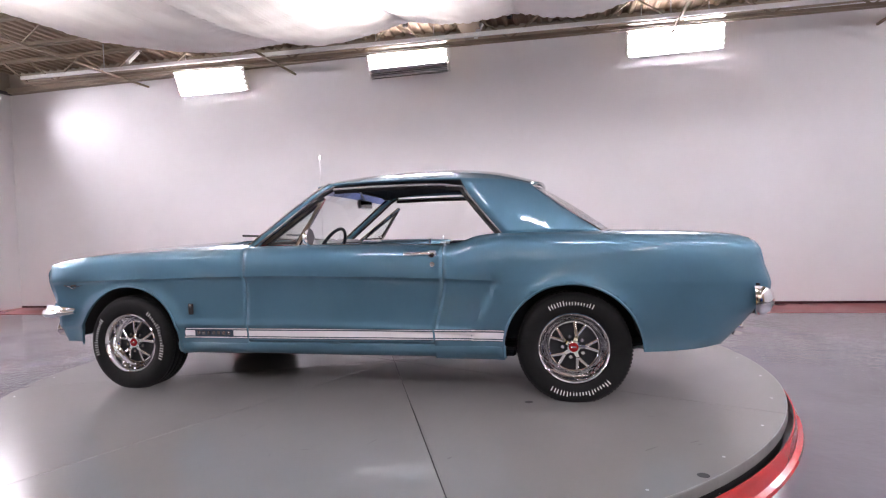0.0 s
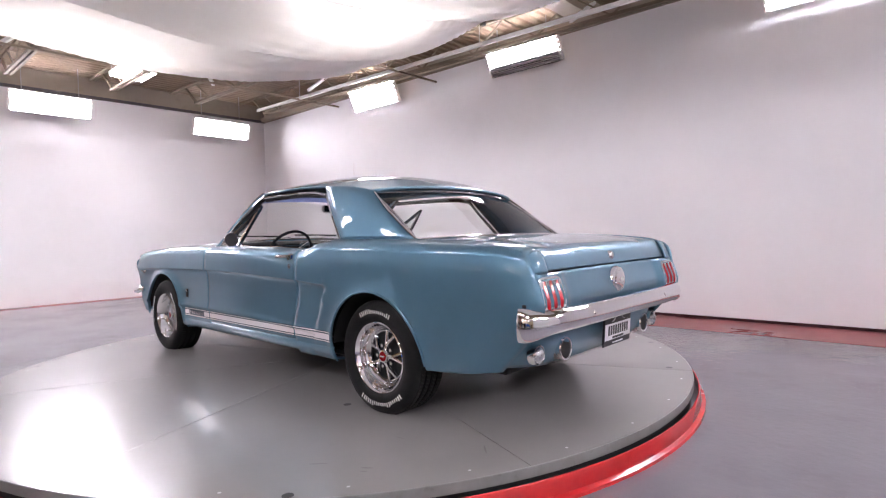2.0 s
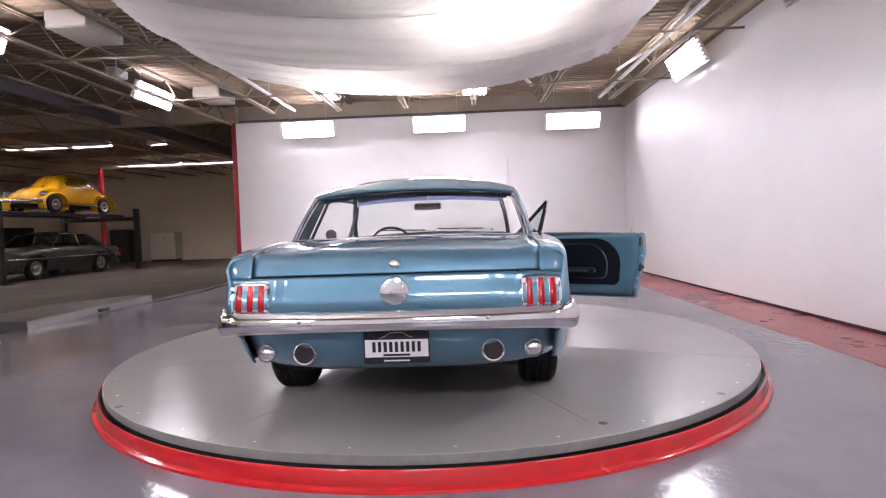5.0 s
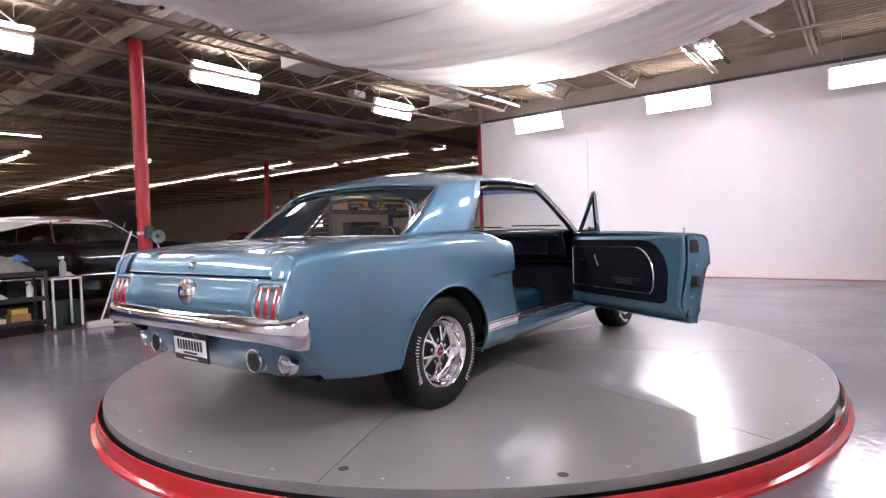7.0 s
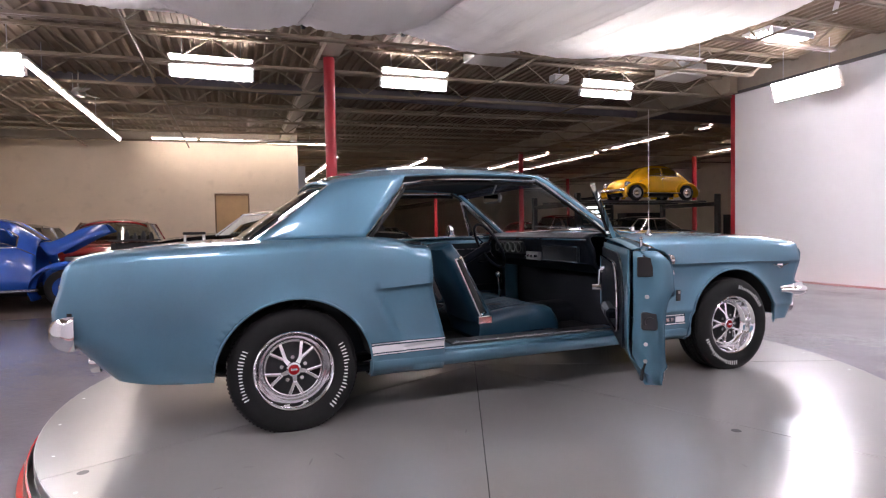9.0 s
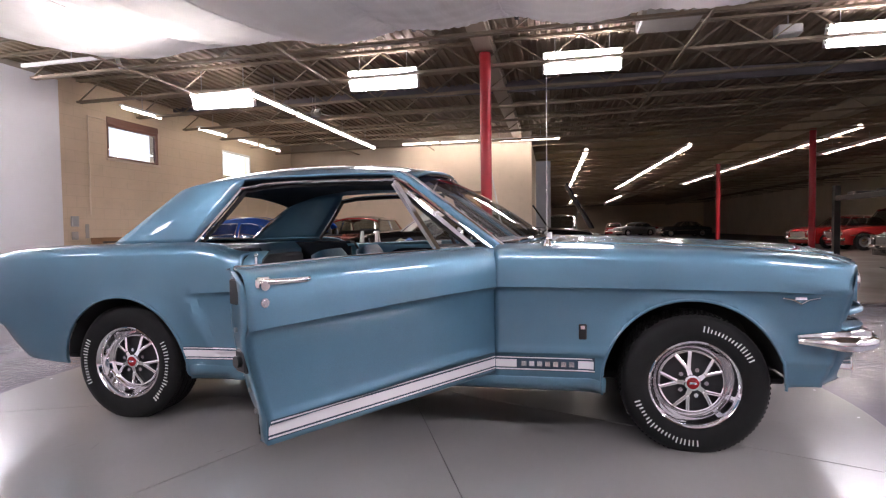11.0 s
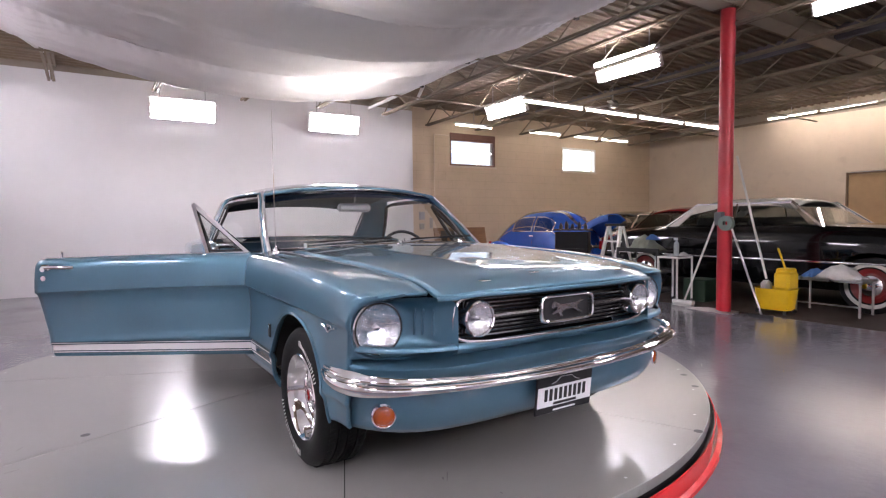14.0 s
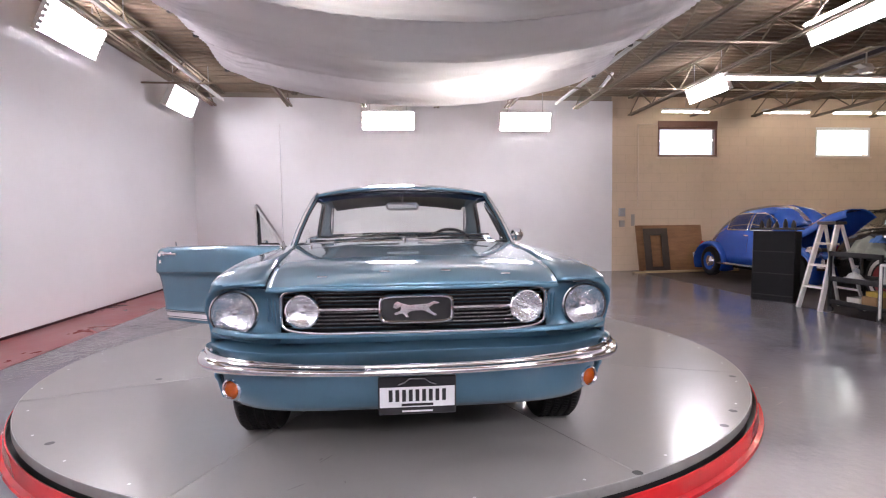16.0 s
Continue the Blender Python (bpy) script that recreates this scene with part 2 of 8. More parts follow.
# ---- mesh helpers ----
class Geo:
    """Collects vertices and faces of one mesh."""

    def __init__(self):
        self.v, self.f = [], []

    def add(self, vs, fs):
        n = len(self.v)
        self.v += [tuple(p) for p in vs]
        self.f += [tuple(i + n for i in f) for f in fs]
        return self

    def box(self, x0, x1, y0, y1, z0, z1, b=0.0):
        """A box, with its edges cut off by b."""
        if b <= 0:
            vs = [(x, y, z) for z in (z0, z1) for y in (y0, y1) for x in (x0, x1)]
            return self.add(vs, [(0, 2, 3, 1), (4, 5, 7, 6), (0, 1, 5, 4), (1, 3, 7, 5), (3, 2, 6, 7), (2, 0, 4, 6)])
        lo, hi = (x0, y0, z0), (x1, y1, z1)
        idx, vs = {}, []
        for sx in (0, 1):
            for sy in (0, 1):
                for sz in (0, 1):
                    s = (sx, sy, sz)
                    for a in range(3):
                        p = [(hi[k] if s[k] else lo[k]) + (0 if k == a else (-b if s[k] else b)) for k in range(3)]
                        idx[(sx, sy, sz, a)] = len(vs)
                        vs.append(p)
        fs = []
        for a in range(3):
            k, l = (a + 1) % 3, (a + 2) % 3
            for s in (0, 1):
                q = []
                for u, w in ((0, 0), (1, 0), (1, 1), (0, 1)):
                    c = [0, 0, 0]
                    c[a], c[k], c[l] = s, u, w
                    q.append(idx[(*c, a)])
                fs.append(tuple(q if s else q[::-1]))
            for u in (0, 1):
                for w in (0, 1):
                    c0, c1 = [0, 0, 0], [0, 0, 0]
                    c0[k], c0[l], c1[k], c1[l] = u, w, u, w
                    c1[a] = 1
                    q = [idx[(*c0, k)], idx[(*c1, k)], idx[(*c1, l)], idx[(*c0, l)]]
                    fs.append(tuple(q if (u == w) == True else q[::-1]))
        for sx in (0, 1):
            for sy in (0, 1):
                for sz in (0, 1):
                    q = [idx[(sx, sy, sz, a)] for a in range(3)]
                    fs.append(tuple(q if (sx + sy + sz) % 2 else q[::-1]))
        return self.add(vs, fs)

    def rod(self, a, b, r, n=8, r2=None, caps=True):
        """A round bar from a to b."""
        a, b = Vector(a), Vector(b)
        d = (b - a).normalized()
        u = d.orthogonal().normalized()
        w = d.cross(u)
        vs = []
        for p, rr in ((a, r), (b, r if r2 is None else r2)):
            vs += [p + (u * math.cos(2 * math.pi * k / n) + w * math.sin(2 * math.pi * k / n)) * rr for k in range(n)]
        fs = [(k, (k + 1) % n, n + (k + 1) % n, n + k) for k in range(n)]
        if caps:
            fs += [tuple(range(n))[::-1], tuple(range(n, 2 * n))]
        return self.add(vs, fs)

    def bar(self, a, b, w, h, up=(0, 0, 1)):
        """A straight bar of w across and h along up, from a to b."""
        a, b = Vector(a), Vector(b)
        d = (b - a).normalized()
        s = d.cross(Vector(up)).normalized() * (w / 2)
        t = s.normalized().cross(d).normalized() * (h / 2)
        vs = [p + i * s + j * t for p in (a, b) for i, j in ((-1, -1), (1, -1), (1, 1), (-1, 1))]
        return self.add(vs, [(0, 1, 2, 3), (7, 6, 5, 4), (0, 4, 5, 1), (1, 5, 6, 2), (2, 6, 7, 3), (3, 7, 4, 0)])

    def grid(self, rows, close_u=False, close_v=False):
        """A sheet through rows of points."""
        n, m = len(rows), len(rows[0])
        vs = [p for r in rows for p in r]
        fs = []
        for i in range(n if close_v else n - 1):
            for j in range(m if close_u else m - 1):
                i2, j2 = (i + 1) % n, (j + 1) % m
                fs.append((i * m + j, i * m + j2, i2 * m + j2, i2 * m + j))
        return self.add(vs, fs)

    def sweep(self, path, section, up=(0, 0, 1), scale=None, closed=False, caps=True):
        """A section (across, along up) carried along a path; scale gives (across, up) factors at each point."""
        pts = [Vector(p) for p in path]
        up = Vector(up)
        rows = []
        for i, p in enumerate(pts):
            if closed:
                d = pts[(i + 1) % len(pts)] - pts[i - 1]
            else:
                d = pts[min(i + 1, len(pts) - 1)] - pts[max(i - 1, 0)]
            d.normalize()
            s = d.cross(up).normalized()
            t = s.cross(d).normalized()
            k = scale[i] if scale else (1, 1)
            rows.append([p + s * (a * k[0]) + t * (b * k[1]) for a, b in section])
        n = len(self.v)
        self.grid(rows, close_u=True, close_v=closed)
        m = len(section)
        if caps and not closed:
            self.f.append(tuple(n + k for k in range(m))[::-1])
            self.f.append(tuple(n + (len(pts) - 1) * m + k for k in range(m)))
        return self

    def lathe(self, profile, c=(0, 0, 0), axis="y", n=32, a0=0.0, a1=2 * math.pi):
        """Points (radius, height) turned round an axis through c."""
        full = abs(a1 - a0 - 2 * math.pi) < 1e-6
        rows = []
        for k in range(n if full else n + 1):
            a = a0 + (a1 - a0) * k / n
            row = []
            for r, h in profile:
                p, q = r * math.cos(a), r * math.sin(a)
                if axis == "y":
                    row.append((c[0] + p, c[1] + h, c[2] + q))
                elif axis == "x":
                    row.append((c[0] + h, c[1] + p, c[2] + q))
                else:
                    row.append((c[0] + p, c[1] + q, c[2] + h))
            rows.append(row)
        return self.grid(rows, close_v=full)

    def ball(self, c, r, n=12, m=8):
        rx, ry, rz = r if isinstance(r, (tuple, list)) else (r, r, r)
        rows = []
        for i in range(m + 1):
            b = math.pi * (i / m - 0.5)
            rows.append([(c[0] + rx * math.cos(b) * math.cos(2 * math.pi * k / n), c[1] + ry * math.cos(b) * math.sin(2 * math.pi * k / n),
                          c[2] + rz * math.sin(b)) for k in range(n)])
        return self.grid(rows, close_u=True)

    def move(self, m):
        self.v = [tuple(m @ Vector(p)) for p in self.v]
        return self


def part(name, geo, material, parent=None, label="", flip=False, smooth=35, weld=True, solid=0.0, offset=-1.0, recalc=False):
    """Links geometry as one mesh object, under its parent where there is one. flip: mirrored to the other side (y)."""
    vs, fs = geo.v, geo.f
    if flip:
        vs = [(x, -y, z) for x, y, z in vs]
        fs = [f[::-1] for f in fs]
    me = bpy.data.meshes.new(name)
    me.from_pydata(vs, [], fs)
    if weld or recalc:
        bm = bmesh.new()
        bm.from_mesh(me)
        bmesh.ops.remove_doubles(bm, verts=bm.verts, dist=0.0003)
        if recalc:
            bmesh.ops.recalc_face_normals(bm, faces=bm.faces)
        bm.to_mesh(me)
        bm.free()
    me.materials.append(material)
    if smooth:
        me.polygons.foreach_set("use_smooth", [True] * len(me.polygons))
        me.set_sharp_from_angle(angle=radians(smooth))
    ob = new(name, me)
    if parent is not None:
        ob.parent = parent
    if label:
        tagged(ob, label)
    if solid:
        md = ob.modifiers.new("thickness", "SOLIDIFY")
        md.thickness, md.offset = solid, offset
    return ob


def empty(name, label, category, loc=(0, 0, 0), rz=0.0, group="", kind="", parent=None):
    ob = new(name)
    ob.empty_display_size = 0.1
    ob.matrix_basis = pose(*loc, 0, 0, rz)
    if parent is not None:
        ob.parent = parent
        if label:
            tagged(ob, label)
    else:
        tagged(ob, label, category, group, kind)
    return ob


def whole(name, geo, material, label, category, group="", kind="", **more):
    return tagged(part(name, geo, material, **more), label, category, group, kind)


def pch(x, xs, ys):
    """Smooth interpolation without overshoot."""
    if x <= xs[0]:
        return ys[0]
    if x >= xs[-1]:
        return ys[-1]
    n = len(xs)
    i = max(k for k in range(n - 1) if xs[k] <= x)
    d = [(ys[k + 1] - ys[k]) / (xs[k + 1] - xs[k]) for k in range(n - 1)]

    def slope(k):
        if k == 0:
            return d[0]
        if k == n - 1:
            return d[-1]
        if d[k - 1] * d[k] <= 0:
            return 0.0
        return 2 * d[k - 1] * d[k] / (d[k - 1] + d[k])
    h = xs[i + 1] - xs[i]
    s = (x - xs[i]) / h
    return (ys[i] * (1 + 2 * s) * (1 - s) ** 2 + slope(i) * h * s * (1 - s) ** 2 + ys[i + 1] * s * s * (3 - 2 * s) + slope(i + 1) * h * s * s * (s - 1))


def smoothstep(t):
    t = min(max(t, 0.0), 1.0)
    return t * t * (3 - 2 * t)


def steps(a, b, n):
    return [a + (b - a) * k / n for k in range(n + 1)]


def arc(c, r, a0, a1, n, plane="xz", y=0.0):
    return [(c[0] + r * math.cos(radians(a0 + (a1 - a0) * k / n)), y, c[1] + r * math.sin(radians(a0 + (a1 - a0) * k / n))) for k in range(n + 1)]


def oval(rx, ry, n=16, p=1.0):
    """Points of a rounded section."""
    pts = []
    for k in range(n):
        a = 2 * math.pi * k / n
        c, s = math.cos(a), math.sin(a)
        pts.append((rx * math.copysign(abs(c) ** p, c), ry * math.copysign(abs(s) ** p, s)))
    return pts


FZ = -0.14    # the shop floor; the turntable's top is at 0


def roof(x):
    """Height of the roof deck's underside, which falls gently to the east."""
    return 3.80 - .018 * x


def sloped_wall(x0, x1, y0, y1, z0):
    """A wall that runs up to the sloping deck."""
    vs = [(x, y, z) for y in (y0, y1) for x, z in ((x0, z0), (x1, z0), (x1, roof(x1)), (x0, roof(x0)))]
    return Geo().add(vs, [(0, 1, 2, 3), (7, 6, 5, 4), (0, 4, 5, 1), (1, 5, 6, 2), (2, 6, 7, 3), (3, 7, 4, 0)])



# ---- the studio and the workshop behind it ----
EPOXY = mat("grey_epoxy_floor", (0.19, 0.183, 0.207), 0.14, var=0.16, scale=0.7, rvar=0.1, dirt=0.18, bump=0.5, bscale=24, spec=0.58)
DECK = mat("turntable_grey_paint", (0.300, 0.294, 0.286), 0.22, spec=1.0, ior=1.72, var=0.05, scale=1.4, bump=0.03, bscale=30)
BROWN = mat("worn_brown_concrete", (0.055, 0.039, 0.031), 0.6, var=0.25, scale=0.9, rvar=0.1, dirt=0.4, bump=0.15, bscale=40)
REDFL = mat("red_floor_paint", (0.34, 0.075, 0.075), 0.3, var=0.15, scale=1.2, rvar=0.08, dirt=0.08)
REDSK = mat("red_skirt_enamel", (0.52, 0.018, 0.022), 0.22, var=0.12, scale=3, rvar=0.06, coat=0.4, dirt=0.15)
REDPOST = mat("red_post_enamel", (0.40, 0.018, 0.03), 0.35, var=0.15, scale=4, rvar=0.08, dirt=0.2)
WALLW = mat("white_wall_paint", (0.84, 0.835, 0.85), 0.5, var=0.06, scale=0.6, dirt=0.03, bump=0.03, bscale=12)
TAN = mat("tan_upper_wall", (0.36, 0.31, 0.25), 0.7, var=0.14, scale=1.5, dirt=0.2)
BEIGE = block_wall("beige_painted_block", (0.66, 0.52, 0.37), 0.4, 0.2)
BEIGE2 = mat("beige_shop_wall", (0.72, 0.60, 0.47), 0.65, var=0.1, scale=0.8, dirt=0.15)
CEILM = mat("tan_roof_deck", (0.235, 0.175, 0.122), 0.8, var=0.22, scale=2, dirt=0.3)
JOIST = mat("tan_joist_paint", (0.215, 0.168, 0.120), 0.75, var=0.2, scale=3)
BEAM = mat("tan_beam_paint", (0.38, 0.31, 0.235), 0.6, var=0.15, scale=2)
DKBEAM = mat("dark_steel_beam", (0.085, 0.078, 0.088), 0.5, var=0.2, scale=3)
HEATM = mat("grey_tan_sheet_metal", (0.36, 0.33, 0.29), 0.5, var=0.1, scale=5)
WHITEM = mat("white_metal", (0.75, 0.74, 0.72), 0.4, var=0.06, scale=5)
TUBE = mat("lit_fluorescent_tube", (1, 1, 1), 0.3, emit=110, ecol=(0.975, 0.905, 1.0))
TUBE_S = mat("lit_shop_tube", (1, 1, 1), 0.3, emit=108, ecol=(1.0, 0.85, 0.79))
TUBE_B = mat("lit_bright_tube", (1, 1, 1), 0.3, emit=150, ecol=(0.975, 0.905, 1.0))
TUBE_C = mat("lit_canopy_tube", (1, 1, 1), 0.3, emit=48, ecol=(0.975, 0.905, 1.0))
LOUVRE = mat("satin_grey_louvre", (0.25, 0.25, 0.26), 0.35, 0.5, var=0.05, scale=8)
TUBE_W = mat("lit_wall_tube", (1, 1, 1), 0.3, emit=52, ecol=(1.0, 0.86, 0.80))
TUBE_X = mat("lit_old_tube", (1, 1, 1), 0.3, emit=11, ecol=(1.0, 0.91, 0.82))
TUBE_Y = mat("lit_warm_tube", (1, 1, 1), 0.3, emit=43, ecol=(1.0, 0.93, 0.90))
TUBE_OFF = mat("unlit_tube_glass", (0.35, 0.34, 0.36), 0.25, var=0.05, scale=10)
CLOTH = cloth_material("white_canopy_cloth", (0.80, 0.775, 0.79), 0.42)
TABLE_C, TABLE_R = (0.10, 0.03), 2.43

whole("floor", Geo().box(-8.2, 7.6, -5.2, 4.2, FZ - .2, FZ), EPOXY, "glossy grey epoxy studio floor", "floor", kind="structure")
whole("floor_workshop", Geo().box(-20.5, 7.6, -75, -5.2, FZ - .2, FZ), BROWN, "worn brown concrete workshop floor", "floor", kind="structure")
whole("floor_strip", Geo().box(-8.0, 7.44, 3.24, 4.0, FZ - .01, FZ + .004), REDFL, "red painted strip along the wall", "floor marking", kind="structure")
whole("floor_strip", Geo().box(-8.0, -7.78, -5.1, 3.24, FZ - .01, FZ + .004), REDFL, "narrow red painted strip along the wall", "floor marking", kind="structure")
whole("wall_north", Geo().box(-8.2, 7.64, 4.0, 4.2, FZ + .035, 3.55), WALLW, "smooth white studio wall", "wall", kind="structure")
whole("baseboard", Geo().box(-8.2, 7.64, 4.02, 4.2, FZ, FZ + .035), mat("dark_wall_gap", (0.05, 0.012, 0.015), 0.7, var=0.1), "dark recessed wall foot", "baseboard", kind="structure")
whole("wall_west", Geo().box(-8.2, -8.0, -5.0, 4.0, FZ, 3.55), WALLW, "smooth white studio wall", "wall", kind="structure")
whole("wall_east", Geo().box(7.44, 7.64, -4.75, 4.0, FZ, 3.55), WALLW, "smooth white studio wall", "wall", kind="structure")
whole("wall_upper_north", sloped_wall(-8.2, 7.64, 4.03, 4.2, 3.55), TAN, "tan upper wall", "wall", kind="structure")
whole("wall_upper_west", sloped_wall(-8.2, -8.03, -5.0, 4.03, 3.55), TAN, "tan upper wall", "wall", kind="structure")
whole("wall_upper_east", sloped_wall(7.5, 7.64, -4.75, 4.03, 3.55), TAN, "tan upper wall", "wall", kind="structure")
g = Geo()
for x, y0, y1 in ((-7.985, -5.0, 4.0),):
    g.box(x - .015, x + .03, y0, y1, 3.55, 3.60)
whole("trim", g, DKBEAM, "dark trim along the top of the wall", "trim", kind="structure")
# beige block wall with its two windows
wy = [(-7.16, -5.79), (-10.84, -9.51)]
g = Geo().box(7.46, 7.66, -5.79, -4.75, FZ, 3.665).box(7.46, 7.66, -9.51, -7.16, FZ, 3.665).box(7.46, 7.66, -13.5, -10.84, FZ, 3.665)
for a, b in wy:
    g.box(7.46, 7.66, a, b, FZ, 2.36).box(7.46, 7.66, a, b, 3.02, 3.665)
whole("wall_east_workshop", g, BEIGE, "beige painted block wall", "wall", kind="structure")
GLOW = mat("bright_sky_backdrop", (0.9, 0.95, 1.0), 0.5, emit=5, ecol=(0.86, 0.92, 1.0))
for n, (a, b) in enumerate(wy):
    w = empty("window_%d" % (n + 1), "high steel workshop window with bright daylight", "window", loc=(7.47, (a + b) / 2, 2.69), kind="structure")
    hw = (b - a) / 2
    fm = mat("brown_window_steel", (0.16, 0.07, 0.05), 0.5, var=0.1) if n == 0 else WHITEM
    part("window_frame", Geo().box(-.02, .06, -hw, hw, .27, .33, .004).box(-.02, .06, -hw, hw, -.33, -.29, .004), fm, w)
    part("window_frame", Geo().box(-.02, .06, -hw, -hw + .05, -.29, .27, .004).box(-.02, .06, hw - .04, hw, -.29, .27, .004), fm, w)
    part("window_sill", Geo().box(-.05, .02, -hw - .03, hw + .03, -.37, -.33, .005), BEIGE2, w)
    part("pane", Geo().box(.02, .025, -hw + .05, hw - .04, -.29, .27), sheet_glass("dusty_window_glass", (0.46, 0.48, 0.53)) if n == 0 else GLASS, w)
    if n == 0:
        part("head_board", Geo().box(-.03, .02, -hw, hw, .33, .45, .004), fm, w)
whole("backdrop", Geo().box(8.3, 8.35, -19, -4.0, 1.2, 5.4), GLOW, "bright overcast sky outside the windows", "backdrop", kind="structure")
whole("wall_south_office", Geo().box(2.10, 7.46, -13.5, -13.3, FZ, 3.45).box(0.0, 1.18, -13.5, -13.3, FZ, 3.45).box(1.18, 2.10, -13.5, -13.3, 2.06, 3.45).box(-.2, 0, -16, -13.3, FZ, 3.45), BEIGE2, "plain beige shop wall", "wall", kind="structure")
whole("wall_south_head", sloped_wall(-.2, 7.46, -13.45, -13.32, 3.45), TAN, "tan wall head", "wall", kind="structure")
d = empty("door_1", "closed tan wooden door in a beige wall", "door", loc=(1.64, -13.32, FZ), kind="structure")
DOORM = mat("tan_door_paint", (0.50, 0.33, 0.17), 0.5, var=0.12, scale=3)
part("door_leaf", Geo().box(-.42, .42, -.06, -.01, 0, 2.14, .004), DOORM, d)
part("door_frame", Geo().box(-.46, -.42, -.08, .03, 0, 2.18, .004).box(.42, .46, -.08, .03, 0, 2.18, .004).box(-.42, .42, -.08, .03, 2.14, 2.18, .004), mat("brown_door_frame", (0.22, 0.14, 0.08), 0.5, var=0.1), d)
part("door_handle", Geo().rod((.34, -.01, 1.0), (.34, .05, 1.0), .02, 10).ball((.34, .06, 1.0), .03, 10, 8), STEEL, d)
whole("wall_inner_workshop", Geo().box(-.2, 0, -75, -16.0, FZ, 3.45), BEIGE2, "long beige shop wall", "wall", kind="structure")
whole("wall_partition", Geo().box(-.75, -.25, -16.2, -16.1, FZ, 3.2), mat("pale_blue_partition", (0.55, 0.58, 0.66), 0.5, var=0.06), "pale blue partition panel", "wall", kind="structure")
whole("wall_far", sloped_wall(-20.5, 0, -75.2, -75, FZ), BEIGE2, "far beige workshop wall", "wall", kind="structure")
whole("wall_west_workshop", sloped_wall(-20.7, -20.5, -75, -4.8, FZ), mat("pale_shop_wall", (0.74, 0.64, 0.56), 0.6, var=0.1, scale=0.7, dirt=0.2), "pale beige workshop wall", "wall", kind="structure")
whole("wall_back_workshop", sloped_wall(-20.5, -8.2, -4.8, -4.6, FZ), BEIGE2, "beige workshop wall behind the studio", "wall", kind="structure")

# roof deck with ribs, joists, beams
vs = [(x, y, roof(x) + dz) for dz in (0, .15) for x, y in ((-20.7, -75.2), (7.66, -75.2), (7.66, 4.2), (-20.7, 4.2))]
g = Geo().add(vs, [(3, 2, 1, 0), (4, 5, 6, 7), (0, 1, 5, 4), (1, 2, 6, 5), (2, 3, 7, 6), (3, 0, 4, 7)])
for k in range(185):
    x = 7.40 - .15 * k
    z = roof(x) - .001
    g.add([(x - e, y, z - dz) for y in (4.02, -15.0) for e, dz in ((0, 0), (.018, .028), (.062, .028), (.08, 0))], [(0, 1, 5, 4), (1, 2, 6, 5), (2, 3, 7, 6)])
whole("ceiling", g, CEILM, "ribbed tan metal roof deck", "ceiling", kind="structure", smooth=0, weld=False)
g = Geo()
ys = [3.4 - 1.42 * k for k in range(13)] + [-15.6 - 2.4 * k for k in range(24)]
for k, y in enumerate(ys):
    x0, x1 = (-8.0 if y > -4.9 else -20.4), (7.4 if y > -13 else -.2)
    xa0, xb0 = (x0 + 1.1, x1 - .6) if y > -4.9 else (x0, x1)
    for dy in (-.032, .032):
        g.bar((x0, y + dy, roof(x0) - .05), (x1, y + dy, roof(x1) - .05), .036, .036).bar((xa0, y + dy, roof(xa0) - .42), (xb0, y + dy, roof(xb0) - .42), .036, .036)
    if y > -12:
        n = int((xb0 - xa0) / .5)
        for i in range(n):
            xa = xa0 + (xb0 - xa0) * i / n
            xb = xa0 + (xb0 - xa0) * (i + 1) / n
            lo, hi = .41, .06
            g.bar((xa, y, roof(xa) - (lo if i % 2 else hi)), (xb, y, roof(xb) - (hi if i % 2 else lo)), .018, .018, up=(0, 1, 0))
        if y > -4.9:
            g.bar((xa0, y, roof(xa0) - .41), (xa0 - .45, y, roof(xa0) - .06), .03, .03, up=(0, 1, 0))
for x in (-5.2, -2.6, 2.7, 5.1):
    g.bar((x, 4.0, roof(x) - .445), (x, -13.2, roof(x) - .445), .026, .026)
whole("ceiling_joists", g, JOIST, "tan open-web steel roof joists", "roof joists", kind="structure", smooth=0, weld=False)
for x, y0 in ((.19, 4.0), (-7.85, -4.9), (-15.6, -4.9)):
    zt = roof(x) - .035
    g = Geo().box(x - .13, x + .13, -74, y0, 3.56, 3.59).box(x - .13, x + .13, -74, y0, zt - .03, zt).box(x - .10, x + .10, -74, y0, 3.59, zt - .03)
    whole("ceiling_beam", g, BEAM, "tan steel roof beam", "roof beam", kind="structure")
whole("ceiling_beam", Geo().box(-20.4, 7.4, -7.68, -7.60, 3.58, 3.80, .01), DKBEAM, "dark steel cross beam", "roof beam", kind="structure")
whole("ceiling_beam", Geo().box(-8.0, 5.0, 3.92, 4.0, 3.57, 3.66, .01), BEAM, "tan steel beam above the wall", "roof beam", kind="structure")
for k, (x, yy) in enumerate(((.19, -5.06), (-7.85, -13.7), (-15.2, -13.2), (-7.85, -22.5), (-.5, -22.5), (-15.6, -22.5), (-15.6, -5.5))):
    p = empty("column", "red painted steel column", "column", loc=(x, yy, FZ), group="red columns", kind="structure")
    part("shaft", Geo().rod((0, 0, 0), (0, 0, 3.70), .085, 24), REDPOST, p, smooth=60)
    part("base_plate", Geo().box(-.13, .13, -.13, .13, 0, .012, .004), STEEL, p)
    part("cap_plate", Geo().box(-.13, .13, -.13, .13, 3.70, 3.72, .004), JOIST, p)
p = empty("column", "slim red steel column at the wall end", "column", loc=(-8.1, -5.06, FZ), kind="structure")
part("shaft", Geo().box(-.1, .1, -.055, .055, 0, 3.70, .01), REDPOST, p)

